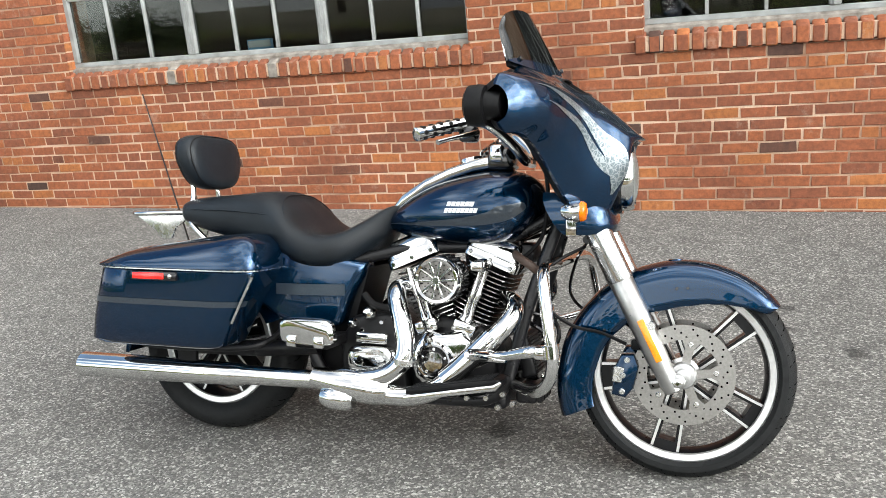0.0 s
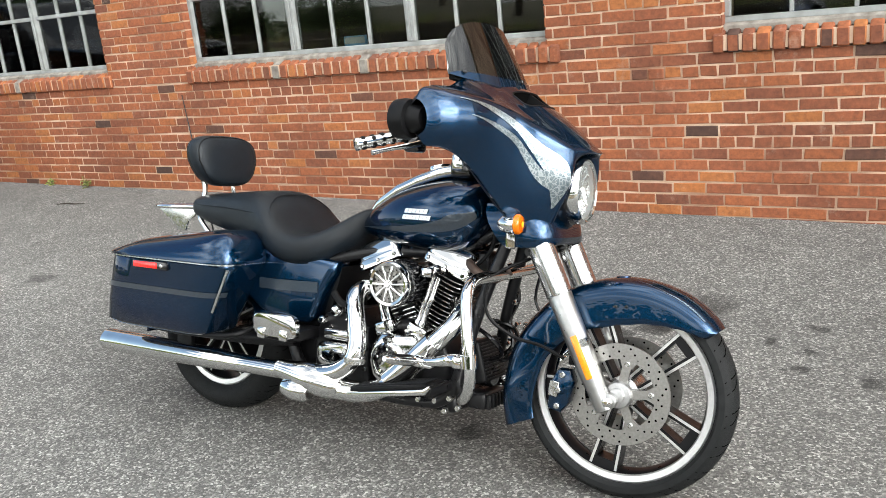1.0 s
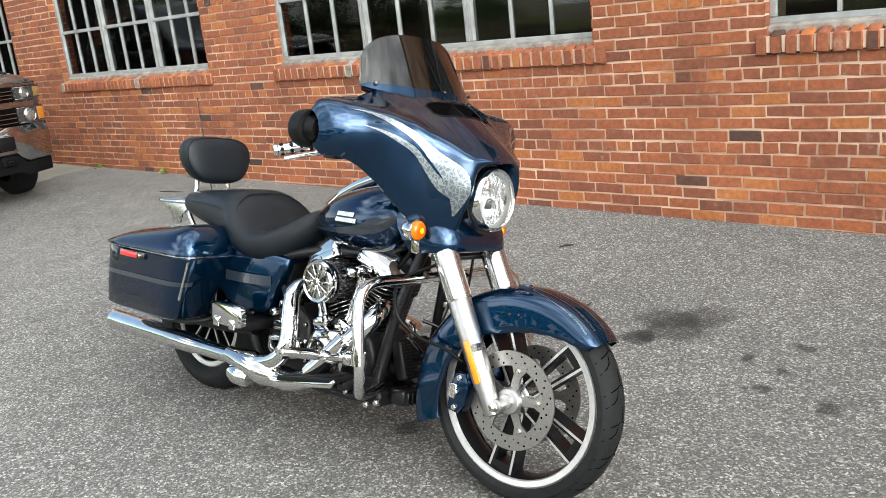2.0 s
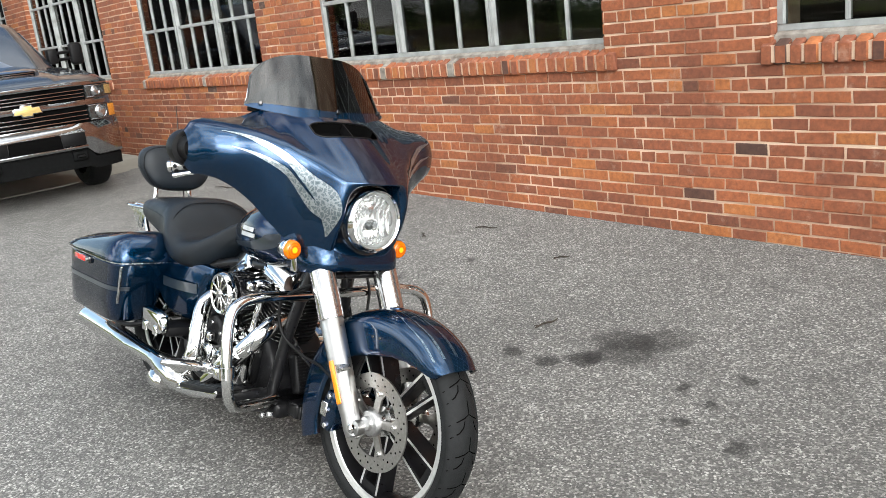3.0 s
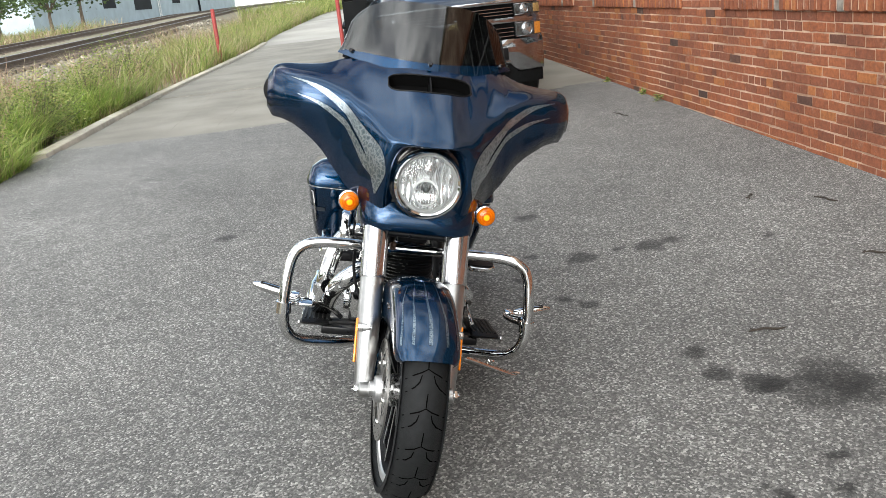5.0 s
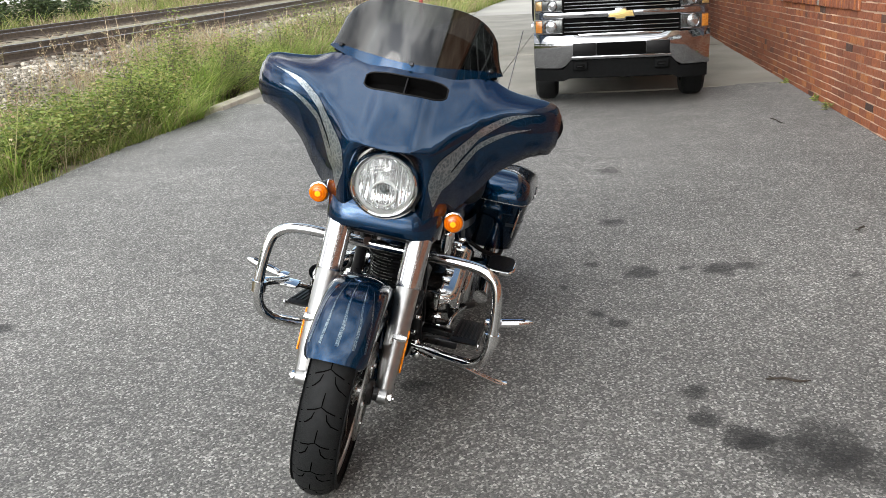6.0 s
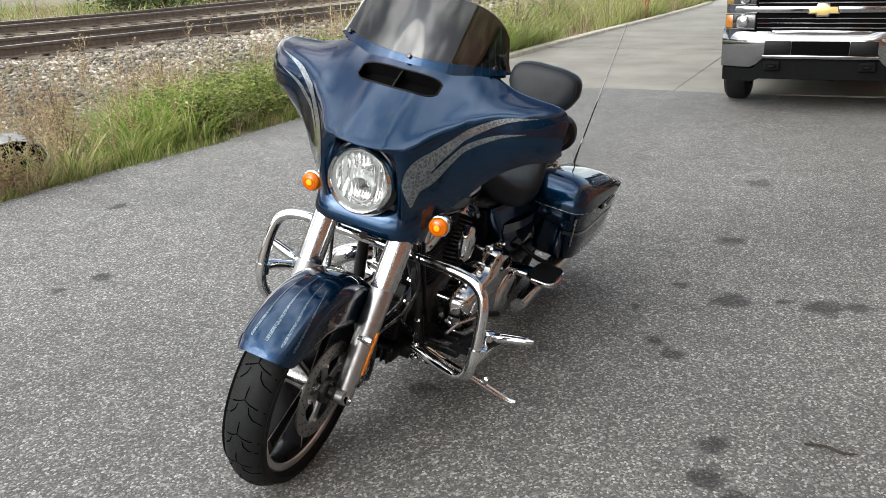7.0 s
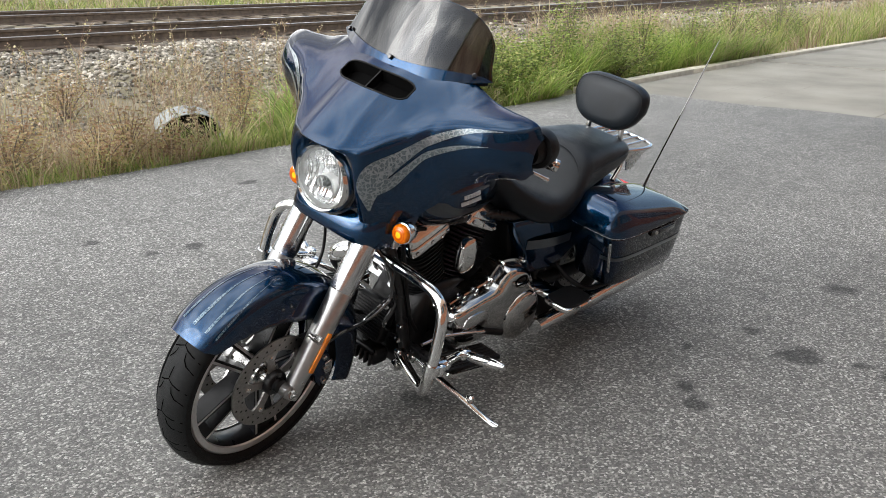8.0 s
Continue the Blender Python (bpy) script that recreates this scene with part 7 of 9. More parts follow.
for c, ax_, r in ((V(1.14, 0.108, 0.30), (0.3, 1, 0), 0.010), (V(1.12, 0.13, 0.245), (0, 1, 0), 0.013), (V(1.15, 0.125, 0.27), (0, 1, 0), 0.009), (V(1.09, 0.135, 0.225), (0, 1, 0), 0.012), (V(1.19, 0.085, 0.50), (0.4, 1, 0), 0.009),
                  (V(1.20, 0.09, 0.43), (0.4, 1, 0), 0.008), (V(1.155, 0.118, 0.36), (0, 1, 0), 0.008), (V(1.22, 0.06, 0.655), (0.6, 1, 0), 0.010)):
    bm = new_bm()
    bolt(bm, c, ax_, r, 0.014, 6)
    part("frame_bolt", bm, CHROME, bike)
bm = new_bm()
box(bm, 1.105, 1.165, 0.118, 0.150, 0.205, 0.238, 0.008, 2)
pipe(bm, [V(1.13, 0.15, 0.222), V(1.17, 0.19, 0.235), V(1.20, 0.235, 0.262)], 0.008, 8)
part("guard_mount", bm, CHROME, bike, "chrome clamp of the engine guard")
for x, z in ((1.01, 0.235), (1.05, 0.21), (1.10, 0.225), (1.13, 0.20), (1.085, 0.185), (0.99, 0.205)):
    bm = new_bm()
    bolt(bm, V(x, -0.13, z), (0, -1, 0), 0.011, 0.014, 6)
    part("frame_bolt", bm, ALU, bike)
bm = new_bm()
lathe(bm, [(0.034, 0), (0.036, 0.03), (0.036, 0.09), (0.03, 0.10), (0, 0.10)], V(1.08, 0.0, 0.285), (1, 0, -0.05), 26)
part("oil_filter", bm, PAINT_BLACK, engine, "black oil filter")


# ---- parked pickup truck with an enclosed trailer behind it ----
TRUCK_PAINT = material("dark_truck_paint", (0.020, 0.030, 0.045), 0.24, 0.5, coat=1.0, coat_rough=0.01, noise_scale=500, noise_amt=0.2)
TRUCK_PAINT.node_tree.nodes["Principled BSDF"].inputs["Coat IOR"].default_value = 1.9
TRUCK_CHROME = material("truck_chrome", (0.36, 0.365, 0.375), 0.09, 1.0, noise_scale=6, noise_amt=0.08, rough_var=0.05)
AMBER_TRUCK = material("amber_marker", (0.32, 0.115, 0.015), 0.25, coat=0.6, noise_scale=70, noise_amt=0.3)
AMBER_PALE = material("pale_amber_marker", (0.26, 0.16, 0.06), 0.22, 0.3, coat=0.6, noise_scale=70, noise_amt=0.3)
GOLD = material("gold_emblem", (0.62, 0.47, 0.18), 0.4, 0.5, coat=0.5)
LAMP_DARK = material("smoked_lamp_housing", (0.045, 0.05, 0.05), 0.25, 0.4, coat=0.8, noise_scale=40, noise_amt=0.3)
LAMP_WHITE = material("lamp_reflector", (0.42, 0.43, 0.44), 0.2, 0.85, noise_scale=60, noise_amt=0.12)
TRAILER_BLACK = material("trailer_black", (0.006, 0.0068, 0.0072), 0.6, spec=0.10, coat=0.0, noise_scale=3, noise_amt=0.25, rough_var=0.08)
RED_PAINT = material("red_post_paint", (0.31, 0.032, 0.026), 0.6, noise_scale=12, color2=(0.22, 0.035, 0.03))
WHITE_CAP = material("chalky_white_cap", (0.72, 0.70, 0.66), 0.8, noise_scale=8, noise_amt=0.12)
RUST_STEEL = material("rusty_rail_steel", (0.20, 0.145, 0.105), 0.8, 0.1, noise_scale=12, color2=(0.11, 0.082, 0.062), bump=0.3, bump_scale=80)
RAIL_HEAD = material("worn_rail_head", (0.40, 0.37, 0.34), 0.35, 0.9, noise_scale=5, noise_amt=0.2)
TIMBER = material("weathered_tie", (0.17, 0.135, 0.10), 0.9, noise_scale=8, color2=(0.09, 0.072, 0.056), bump=0.5, bump_scale=50)

truck = thing("pickup_truck", "dark pickup truck with chrome grille and bumper, parked facing ahead", "truck", pose(-7.14, 3.58, lot_z(-8.6, 3) - 0.008, 0, math.degrees(math.atan(FALL)), 0) @ Matrix.Diagonal((0.936, 0.887, 0.936, 1)))


def loft_body(bm, rows, p=7.0, n=40):
    rings = [[V(x, q, (lo + hi) / 2 + r) for q, r in rounded(hw, (hi - lo) / 2, n, p)] for x, lo, hi, hw in rows]
    skin(bm, rings)


AXLES = (-0.98, -4.62)
SHELL = [(-0.10, 0.66, 1.20, 0.93), (-0.16, 0.62, 1.26, 0.975), (-0.40, 0.58, 1.315, 1.01), (-0.9, 0.54, 1.355, 1.02), (-1.5, 0.50, 1.40, 1.015), (-1.75, 0.48, 1.41, 1.005), (-2.6, 0.48, 1.41, 1.01), (-3.95, 0.48, 1.41, 1.01), (-4.0, 0.50, 1.40, 0.995), (-4.05, 0.50, 1.40, 1.005), (-5.75, 0.55, 1.40, 1.0), (-5.8, 0.6, 1.36, 0.97)]
cuts = sorted({-r[0] for r in SHELL} | {-(xa + 0.51 * math.cos(radians(a))) for xa in AXLES for a in range(2, 180, 8)})
sections = []
for x in cuts:
    lo, hi, hw = (lerp_table([(-r[0], r[k]) for r in SHELL], x) for k in (1, 2, 3))
    for xa in AXLES:
        d = 0.51 ** 2 - (x + xa) ** 2
        if d > 0:
            lo = max(lo, 0.42 + math.sqrt(d))
    sections.append((-x, lo, hi, hw))
bm = new_bm()
loft_body(bm, sections, 9)
body = part("body", bm, TRUCK_PAINT, truck, "glossy dark painted body", 35)
bm = new_bm()
rings = []
for z, x0, x1, hw in ((1.38, -1.48, -4.0, 0.945), (1.46, -1.60, -3.98, 0.93), (1.70, -1.98, -3.92, 0.85), (1.90, -2.30, -3.85, 0.775), (1.955, -2.42, -3.80, 0.74), (1.975, -2.6, -3.7, 0.66)):
    rings.append([V((x0 + x1) / 2 + q, r, z) for q, r in rounded((x0 - x1) / 2, hw, 44, 9)])
skin(bm, rings)
part("cab", bm, TRUCK_PAINT, truck, "dark cab roof and pillars", 35)
bm = new_bm()
skin(bm, [[V(-1.545 - 0.80 * f + 0.012 - 0.10 * abs(u) ** 2.2, u * (0.86 - 0.13 * f), 1.43 + 0.475 * f) for u in [-1 + i / 8 for i in range(17)]] for f in [i / 6 for i in range(7)]], False, False, False)
part("windscreen", bm, CARGLASS, truck, "windscreen that mirrors the sky", 60)
# black sheet behind the glass stands for the shaded cab
bm = new_bm()
skin(bm, [[V(-1.60 - 0.80 * f - 0.10 * abs(u) ** 2.2, u * (0.80 - 0.13 * f), 1.43 + 0.46 * f) for u in [-1 + i / 8 for i in range(17)]] for f in (0, 0.5, 1)], False, False, False)
part("cab_dark_sheet", bm, SOFT_BLACK, truck)
bm = new_bm()
box(bm, -1.72, -1.69, -0.12, -0.02, 1.80, 1.83)
part("inspection_sticker", bm, SILVER_MARK, truck)
for s in (-1, 1):
    for xa, xb, top in ((-1.95, -2.75, 1), (-2.82, -3.55, 1)):
        bm = new_bm()
        y0, y1 = s * 0.937, s * 0.795
        quad = [V(xa + 0.02, y0, 1.47), V(xb, y0, 1.47), V(xb - 0.02, y1, 1.84), V(xa - (0.42 if xa > -2 else 0.05), y1, 1.84)]
        skin(bm, [quad, [p + V(0, s * 0.006, 0) for p in quad]])
        part("side_window", bm, CARGLASS, truck, smooth=0)
    bm = new_bm()
    box(bm, -2.45, -2.28, s * 1.006 - 0.012, s * 1.006 + 0.018, 1.16, 1.19, 0.008)
    part("door_handle", bm, PLASTIC, truck)
    for x in (-1.78, -2.80, -3.72):
        bm = new_bm()
        box(bm, x - 0.005, x + 0.005, s * 1.003 - 0.002, s * 1.003 + 0.006, 0.58, 1.38)
        part("door_gap", bm, SOFT_BLACK, truck, smooth=0)
    # tow mirrors
    bm = new_bm()
    box(bm, -1.86, -1.78, min(s * 1.195, s * 1.36), max(s * 1.195, s * 1.36), 1.385, 1.655, 0.04, 3)
    mir = part("tow_mirror", bm, PLASTIC, truck, "tall black towing mirror")
    bm = new_bm()
    for z in (1.46, 1.54):
        rod(bm, V(-1.80, s * 0.92, z), V(-1.82, s * 1.20, z + 0.01), 0.02, n=10)
    box(bm, -1.86, -1.74, min(s * 0.90, s * 1.02), max(s * 0.90, s * 1.02), 1.42, 1.60, 0.02)
    part("mirror_arm", bm, PLASTIC, mir)
    bm = new_bm()
    box(bm, -1.886, -1.881, min(s * 1.21, s * 1.345), max(s * 1.21, s * 1.345), 1.41, 1.63)
    part("mirror_glass", bm, CHROME, mir)
    # wheels
    for xa in AXLES:
        bm = new_bm()
        lathe(bm, [(0.25, -0.13), (0.36, -0.135), (0.40, -0.10), (0.41, -0.05), (0.41, 0.05), (0.40, 0.10), (0.36, 0.135), (0.25, 0.13)], V(xa, s * 0.89, 0.41), (0, 1, 0), 40, cap=False)
        wh = part("wheel", bm, RUBBER, truck, "black all-terrain tyre on a bright rim", 35)
        bm = new_bm()
        lathe(bm, [(0.25, s * 0.125), (0.23, s * 0.12), (0.20, s * 0.05), (0.09, s * 0.09), (0.07, s * 0.11), (0.0, s * 0.115)], V(xa, s * 0.89, 0.41), (0, 1, 0), 32, cap=False)
        part("rim", bm, TRUCK_CHROME, wh, "bright alloy rim")
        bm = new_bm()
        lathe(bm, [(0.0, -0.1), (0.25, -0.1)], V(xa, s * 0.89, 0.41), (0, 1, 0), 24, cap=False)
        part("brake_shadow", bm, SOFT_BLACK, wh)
        for q in range(8):
            bm = new_bm()
            a = 2 * math.pi * q / 8
            box(bm, -0.022, 0.022, s * 0.89 + min(s * 0.06, s * 0.12), s * 0.89 + max(s * 0.06, s * 0.12), 0.08, 0.22, 0.008, 1, Matrix.Translation((xa, 0, 0.41)) @ Matrix.Rotation(a, 4, "Y"))
            part("rim_spoke", bm, TRUCK_CHROME, wh)
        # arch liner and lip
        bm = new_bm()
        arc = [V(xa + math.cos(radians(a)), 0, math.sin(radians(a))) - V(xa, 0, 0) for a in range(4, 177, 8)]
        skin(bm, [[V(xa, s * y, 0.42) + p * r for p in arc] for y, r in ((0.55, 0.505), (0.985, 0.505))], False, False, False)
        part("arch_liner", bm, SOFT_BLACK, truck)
        bm = new_bm()
        skin(bm, [[V(xa, s * y, 0.42) + p * r for p in arc] for y, r in ((0.985, 0.507), (1.022, 0.507), (1.026, 0.520), (1.018, 0.540))], False, False, False)
        part("wheel_arch", bm, TRUCK_PAINT, truck)
# hood with a scoop
bm = new_bm()
rings = []
for x, z, hw in ((-0.13, 1.20, 0.86), (-0.2, 1.27, 0.90), (-0.5, 1.345, 0.905), (-0.9, 1.39, 0.905), (-1.3, 1.425, 0.90), (-1.56, 1.435, 0.88)):
    row = []
    for i in range(25):
        u = -1 + 2 * i / 24
        bulge = 0.045 * step(0.75, 0.45, abs(u)) + 0.02 * step(1.0, 0.8, abs(u))
        row.append(V(x - 0.05 * u * u, u * hw, z - 0.05 + bulge - 0.03 * abs(u) ** 6))
    rings.append(row)
skin(bm, rings, False, False, False)
hood = part("hood", bm, TRUCK_PAINT, truck, "long dark hood with raised scoop", 50)
bm = new_bm()
loft_body(bm, [(-0.50, 1.28, 1.395, 0.36), (-0.55, 1.29, 1.415, 0.37), (-0.8, 1.33, 1.430, 0.36), (-1.25, 1.37, 1.422, 0.27)], 6, 28)
sc = part("hood_scoop", bm, TRUCK_PAINT, hood)
for i in range(3):
    bm = new_bm()
    box(bm, -0.497, -0.484, -0.30, 0.30, 1.338 + 0.018 * i, 1.346 + 0.018 * i, 0.002, 1)
    part("scoop_slat", bm, TRUCK_CHROME, sc)
bm = new_bm()
box(bm, -0.506, -0.496, -0.315, 0.315, 1.328, 1.392, 0.004)
part("scoop_opening", bm, SOFT_BLACK, sc)
# grille
bm = new_bm()
box(bm, -0.16, -0.045, -0.66, 0.66, 0.785, 1.215, 0.02)
grille = part("grille", bm, SOFT_BLACK, truck, "chrome bar grille in two rows")
for z0, z1, lab in ((1.185, 1.235, "top"), (0.985, 1.055, "middle"), (0.765, 0.815, "low")):
    bm = new_bm()
    w = 0.94 if lab != "low" else 0.72
    rings = []
    for i in range(21):
        u = -1 + 2 * i / 20
        x = -0.012 - 0.11 * abs(u) ** 3
        zz = 0.012 * (1 - u * u) if lab != "middle" else 0
        rings.append([V(x - 0.06, u * w, z0 + zz), V(x, u * w, z0 + 0.006 + zz), V(x + 0.006, u * w, (z0 + z1) / 2 + zz), V(x, u * w, z1 - 0.006 + zz), V(x - 0.06, u * w, z1 + zz)])
    skin(bm, rings)
    part("grille_bar", bm, TRUCK_CHROME, grille, "wide chrome grille bar", 50)
for z in (1.085, 1.12, 1.155, 0.845, 0.89, 0.935):
    bm = new_bm()
    box(bm, -0.05, -0.03, -0.64, 0.64, z - 0.007, z + 0.007, 0.004, 1)
    part("grille_slat", bm, TRUCK_CHROME, grille)
bm = new_bm()
plate(bm, [(-0.165, 0.988), (-0.08, 0.988), (-0.065, 0.965), (0.045, 0.965), (0.06, 0.988), (0.165, 0.988), (0.145, 1.052), (0.065, 1.052), (0.05, 1.075), (-0.06, 1.075), (-0.075, 1.052), (-0.145, 1.052)], -0.012, 0.012, 0.004)
bmesh.ops.transform(bm, matrix=Matrix.Translation((0.008, 0, 0.098)) @ Matrix.Rotation(radians(90), 4, "Z") @ Matrix.Diagonal((0.86, 1, 0.9, 1)), verts=bm.verts[:])
emblem = part("emblem", bm, GOLD, grille, "plain gold emblem")
bm = new_bm()
plate(bm, [(-0.178, 0.980), (-0.09, 0.980), (-0.075, 0.950), (0.055, 0.950), (0.07, 0.980), (0.178, 0.980), (0.156, 1.060), (0.074, 1.060), (0.06, 1.090), (-0.07, 1.090), (-0.084, 1.060), (-0.156, 1.060)], -0.012, 0.012, 0.004)
bmesh.ops.transform(bm, matrix=Matrix.Translation((0.002, 0, 0.097)) @ Matrix.Rotation(radians(90), 4, "Z") @ Matrix.Diagonal((0.86, 1, 0.9, 1)), verts=bm.verts[:])
part("emblem_border", bm, TRUCK_CHROME, emblem)
for s in (-1, 1):
    for z, hh in ((1.125, 0.062), (0.905, 0.078)):
        m = Matrix.Translation((-0.074, s * 0.820, z)) @ Matrix.Rotation(s * radians(16), 4, "Z")
        bm = new_bm()
        box(bm, -0.09, 0.0, -0.165, 0.165, -hh, hh, 0.012, 2, m)
        hl = part("headlight", bm, LAMP_DARK, truck, "stacked headlight in a smoked housing with bright trim")
        for e in (-1, 1):
            bm = new_bm()
            box(bm, -0.02, 0.008, -0.166, 0.166, min(e * hh, e * (hh - 0.009)), max(e * hh, e * (hh - 0.009)), 0.003, 1, m)
            part("lamp_trim", bm, TRUCK_CHROME, hl)
        cy = -s * 0.045 if z > 1 else -s * 0.02
        r = hh * 0.86
        axis = m.to_3x3() @ V(1, 0, 0)
        bm = new_bm()
        lathe(bm, [(r * 1.12, 0.0), (r * 1.12, 0.008), (r, 0.016), (r * 0.92, 0.010)], m @ V(0, cy, 0), axis, 28, cap=False)
        part("projector_ring", bm, TRUCK_CHROME, hl)
        bm = new_bm()
        lathe(bm, [(r * 0.94, 0.006), (r * 0.75, 0.014), (r * 0.4, 0.022), (0, 0.025)], m @ V(0, cy, 0), axis, 24)
        part("projector", bm, LAMP_WHITE, hl, "clear round lamp")
        bm = new_bm()
        ya, yb = sorted((s * 0.080, s * 0.158))
        box(bm, -0.01, 0.006, ya, yb, -hh + 0.014, hh - 0.014, 0.005, 2, m)
        part("amber_corner", bm, AMBER_TRUCK if z < 1 else AMBER_PALE, hl, "amber corner lamp")
# bumper
bm = new_bm()
rings = []
for i in range(33):
    u = -1 + 2 * i / 32
    x = 0.0 - 0.16 * abs(u) ** 4
    dip = 0.05 * step(0.42, 0.5, abs(u))
    lo = 0.535 - 0.092 * step(0.57, 0.66, abs(u))
    prof = ((-0.14, lo), (-0.05, lo), (-0.016, lo + 0.012), (-0.002, lo + 0.05), (0.008, 0.625), (0.013, 0.66), (0.015, 0.72), (0.004, 0.765), (-0.02, 0.79 + dip * 0.4), (-0.05, 0.80 + dip * 0.4), (-0.14, 0.81 + dip * 0.4))
    rings.append([V(x + dx, u * 1.0, z) for dx, z in prof])
skin(bm, rings)
bumper = part("bumper", bm, TRUCK_CHROME, truck, "broad chrome front bumper", 40)
for ya, yb, za, zb in ((-0.545, -0.282, 0.592, 0.722), (0.282, 0.545, 0.592, 0.722), (-0.278, 0.278, 0.586, 0.722)):
    bm = new_bm()
    box(bm, 0.004, 0.020, ya, yb, za, zb, 0.006)
    part("bumper_insert", bm, PLASTIC if ya * yb > 0 else SOFT_BLACK, bumper)
bm = new_bm()
box(bm, 0.004, 0.026, -0.56, 0.56, 0.560, 0.584, 0.006, 2)
part("bumper_strip", bm, TRUCK_CHROME, bumper)
bm = new_bm()
rings = []
for i in range(25):
    u = -1 + 2 * i / 24
    x = -0.03 - 0.16 * abs(u) ** 4
    lo = 0.30 + (0.0 if abs(u) > 0.62 else 0.035)
    rings.append([V(x - 0.12, u * 0.985, lo), V(x - 0.01, u * 0.985, lo + 0.01), V(x + 0.004, u * 0.985, 0.440 + 0.095 * step(0.66, 0.57, abs(u))), V(x - 0.10, u * 0.985, 0.440 + 0.095 * step(0.66, 0.57, abs(u)))])
skin(bm, rings)
part("valance", bm, DULL_PLASTIC, truck, "black plastic air dam")
for y in (-0.46, 0.46):
    bm = new_bm()
    box(bm, -0.05, 0.0, y - 0.085, y + 0.085, 0.425, 0.525, 0.02, 3)
    surround = part("hook_surround", bm, DULL_PLASTIC, truck, "black plastic tow hook surround")
    bm = new_bm()
    box(bm, -0.04, 0.003, y - 0.055, y + 0.055, 0.455, 0.500, 0.012, 2)
    part("hook_recess", bm, SOFT_BLACK, surround)
    bm = new_bm()
    pipe(bm, [V(-0.03, y - 0.035, 0.470), V(0.012, y - 0.03, 0.472), V(0.024, y, 0.474), V(0.012, y + 0.03, 0.472), V(-0.03, y + 0.035, 0.470)], 0.009, 10)
    part("tow_hook", bm, PLASTIC, surround, "black tow hook")
# solid underbody, made wide and low to block light beneath the truck
bm = new_bm()
box(bm, -5.7, -1.45, -0.90, 0.90, 0.29, 0.60, 0.03)
box(bm, -1.46, -0.22, -0.62, 0.62, 0.315, 0.60, 0.03)
part("chassis", bm, SOFT_BLACK, truck)
for xa in AXLES:
    bm = new_bm()
    rod(bm, V(xa, -0.86, 0.40), V(xa, 0.86, 0.40), 0.055, n=14)
    lathe(bm, [(0.0, -0.14), (0.10, -0.12), (0.16, -0.03), (0.16, 0.03), (0.10, 0.12), (0.0, 0.14)], V(xa, 0.12, 0.38), (1, 0, 0), 20)
    part("axle", bm, SOFT_BLACK, truck, "black axle with its differential")
for s in (-1, 1):
    bm = new_bm()
    box(bm, -3.95, -1.65, min(s * 0.70, s * 0.985), max(s * 0.70, s * 0.985), 0.36, 0.52, 0.02)
    part("rocker_panel", bm, DULL_PLASTIC, truck, "black plastic sill")

trailer = thing("cargo_trailer", "black enclosed cargo trailer on two axles", "trailer", pose(-13.0, 3.45, lot_z(-16, 3), 0, math.degrees(math.atan(FALL)), 0))
bm = new_bm()
loft_body(bm, [(-0.0, 0.50, 2.62, 1.10), (-0.04, 0.48, 2.66, 1.13), (-6.0, 0.48, 2.66, 1.13)], 18, 40)
part("body", bm, TRAILER_BLACK, trailer, "flat black trailer box", 30)
for s in (-1, 1):
    for q in range(13):
        bm = new_bm()
        box(bm, -0.25 - q * 0.46, -0.25 - q * 0.46 + 0.006, s * 1.132 - 0.002, s * 1.132 + 0.003, 0.55, 2.6)
        part("panel_seam", bm, SOFT_BLACK, trailer, smooth=0)
    bm = new_bm()
    box(bm, -6.0, 0.02, s * 1.12 - 0.025, s * 1.12 + 0.025, 0.43, 0.50, 0.008)
    part("skirt_rail", bm, ALU_DULL, trailer, "bare metal lower rail")
    bm = new_bm()
    box(bm, -4.3, -2.1, s * 1.12 - 0.10, s * 1.12 + 0.12, 0.70, 0.78, 0.03)
    part("mudguard", bm, TRAILER_BLACK, trailer)
    for x in (-2.75, -3.65):
        bm = new_bm()
        lathe(bm, [(0.0, -0.10), (0.19, -0.10), (0.30, -0.095), (0.335, -0.06), (0.335, 0.06), (0.30, 0.095), (0.19, 0.10), (0.0, 0.07)], V(x, s * 1.12, 0.335), (0, 1, 0), 30)
        part("wheel", bm, RUBBER, trailer, "black trailer tyre", 35)
bm = new_bm()
box(bm, -0.2, 1.15, -0.05, 0.05, 0.42, 0.52, 0.01)
rod(bm, V(0.95, 0, 0.10), V(0.95, 0, 0.75), 0.03)
part("drawbar", bm, PLASTIC, trailer)
rod_bm = new_bm()
rod(rod_bm, V(0.95, 0, 0.035), V(0.95, 0, 0.10), 0.06)
part("jockey_foot", rod_bm, PLASTIC, trailer)

# ---- posts beside the drive ----
for i, (x, y, h) in enumerate(((-20.9, 2.10, 1.46), (-21.0, -1.04, 1.36))):
    z = lot_z(x, y) if y > EDGE_Y else field_z(x, y)
    bm = new_bm()
    lathe(bm, [(0.052, -0.15), (0.052, h - 0.03), (0.042, h - 0.005), (0.0, h)], V(0, 0, 0), (0, 0, 1), 20)
    p = part("bollard", bm, RED_PAINT, None, "", 40, pose(x, y, z))
    tagged(p, "red painted steel bollard post beside the drive", "bollard", "bollards")
bm = new_bm()
box(bm, -0.14, 0.14, -0.13, 0.13, -0.1, 1.02, 0.02)
pillar = part("gate_pillar", bm, KERB, None, "", 40, pose(-21.3, 2.36, lot_z(-21.3, 2)))
tagged(pillar, "stubby tan concrete gate pillar with a white cap and red band", "pillar")
bm = new_bm()
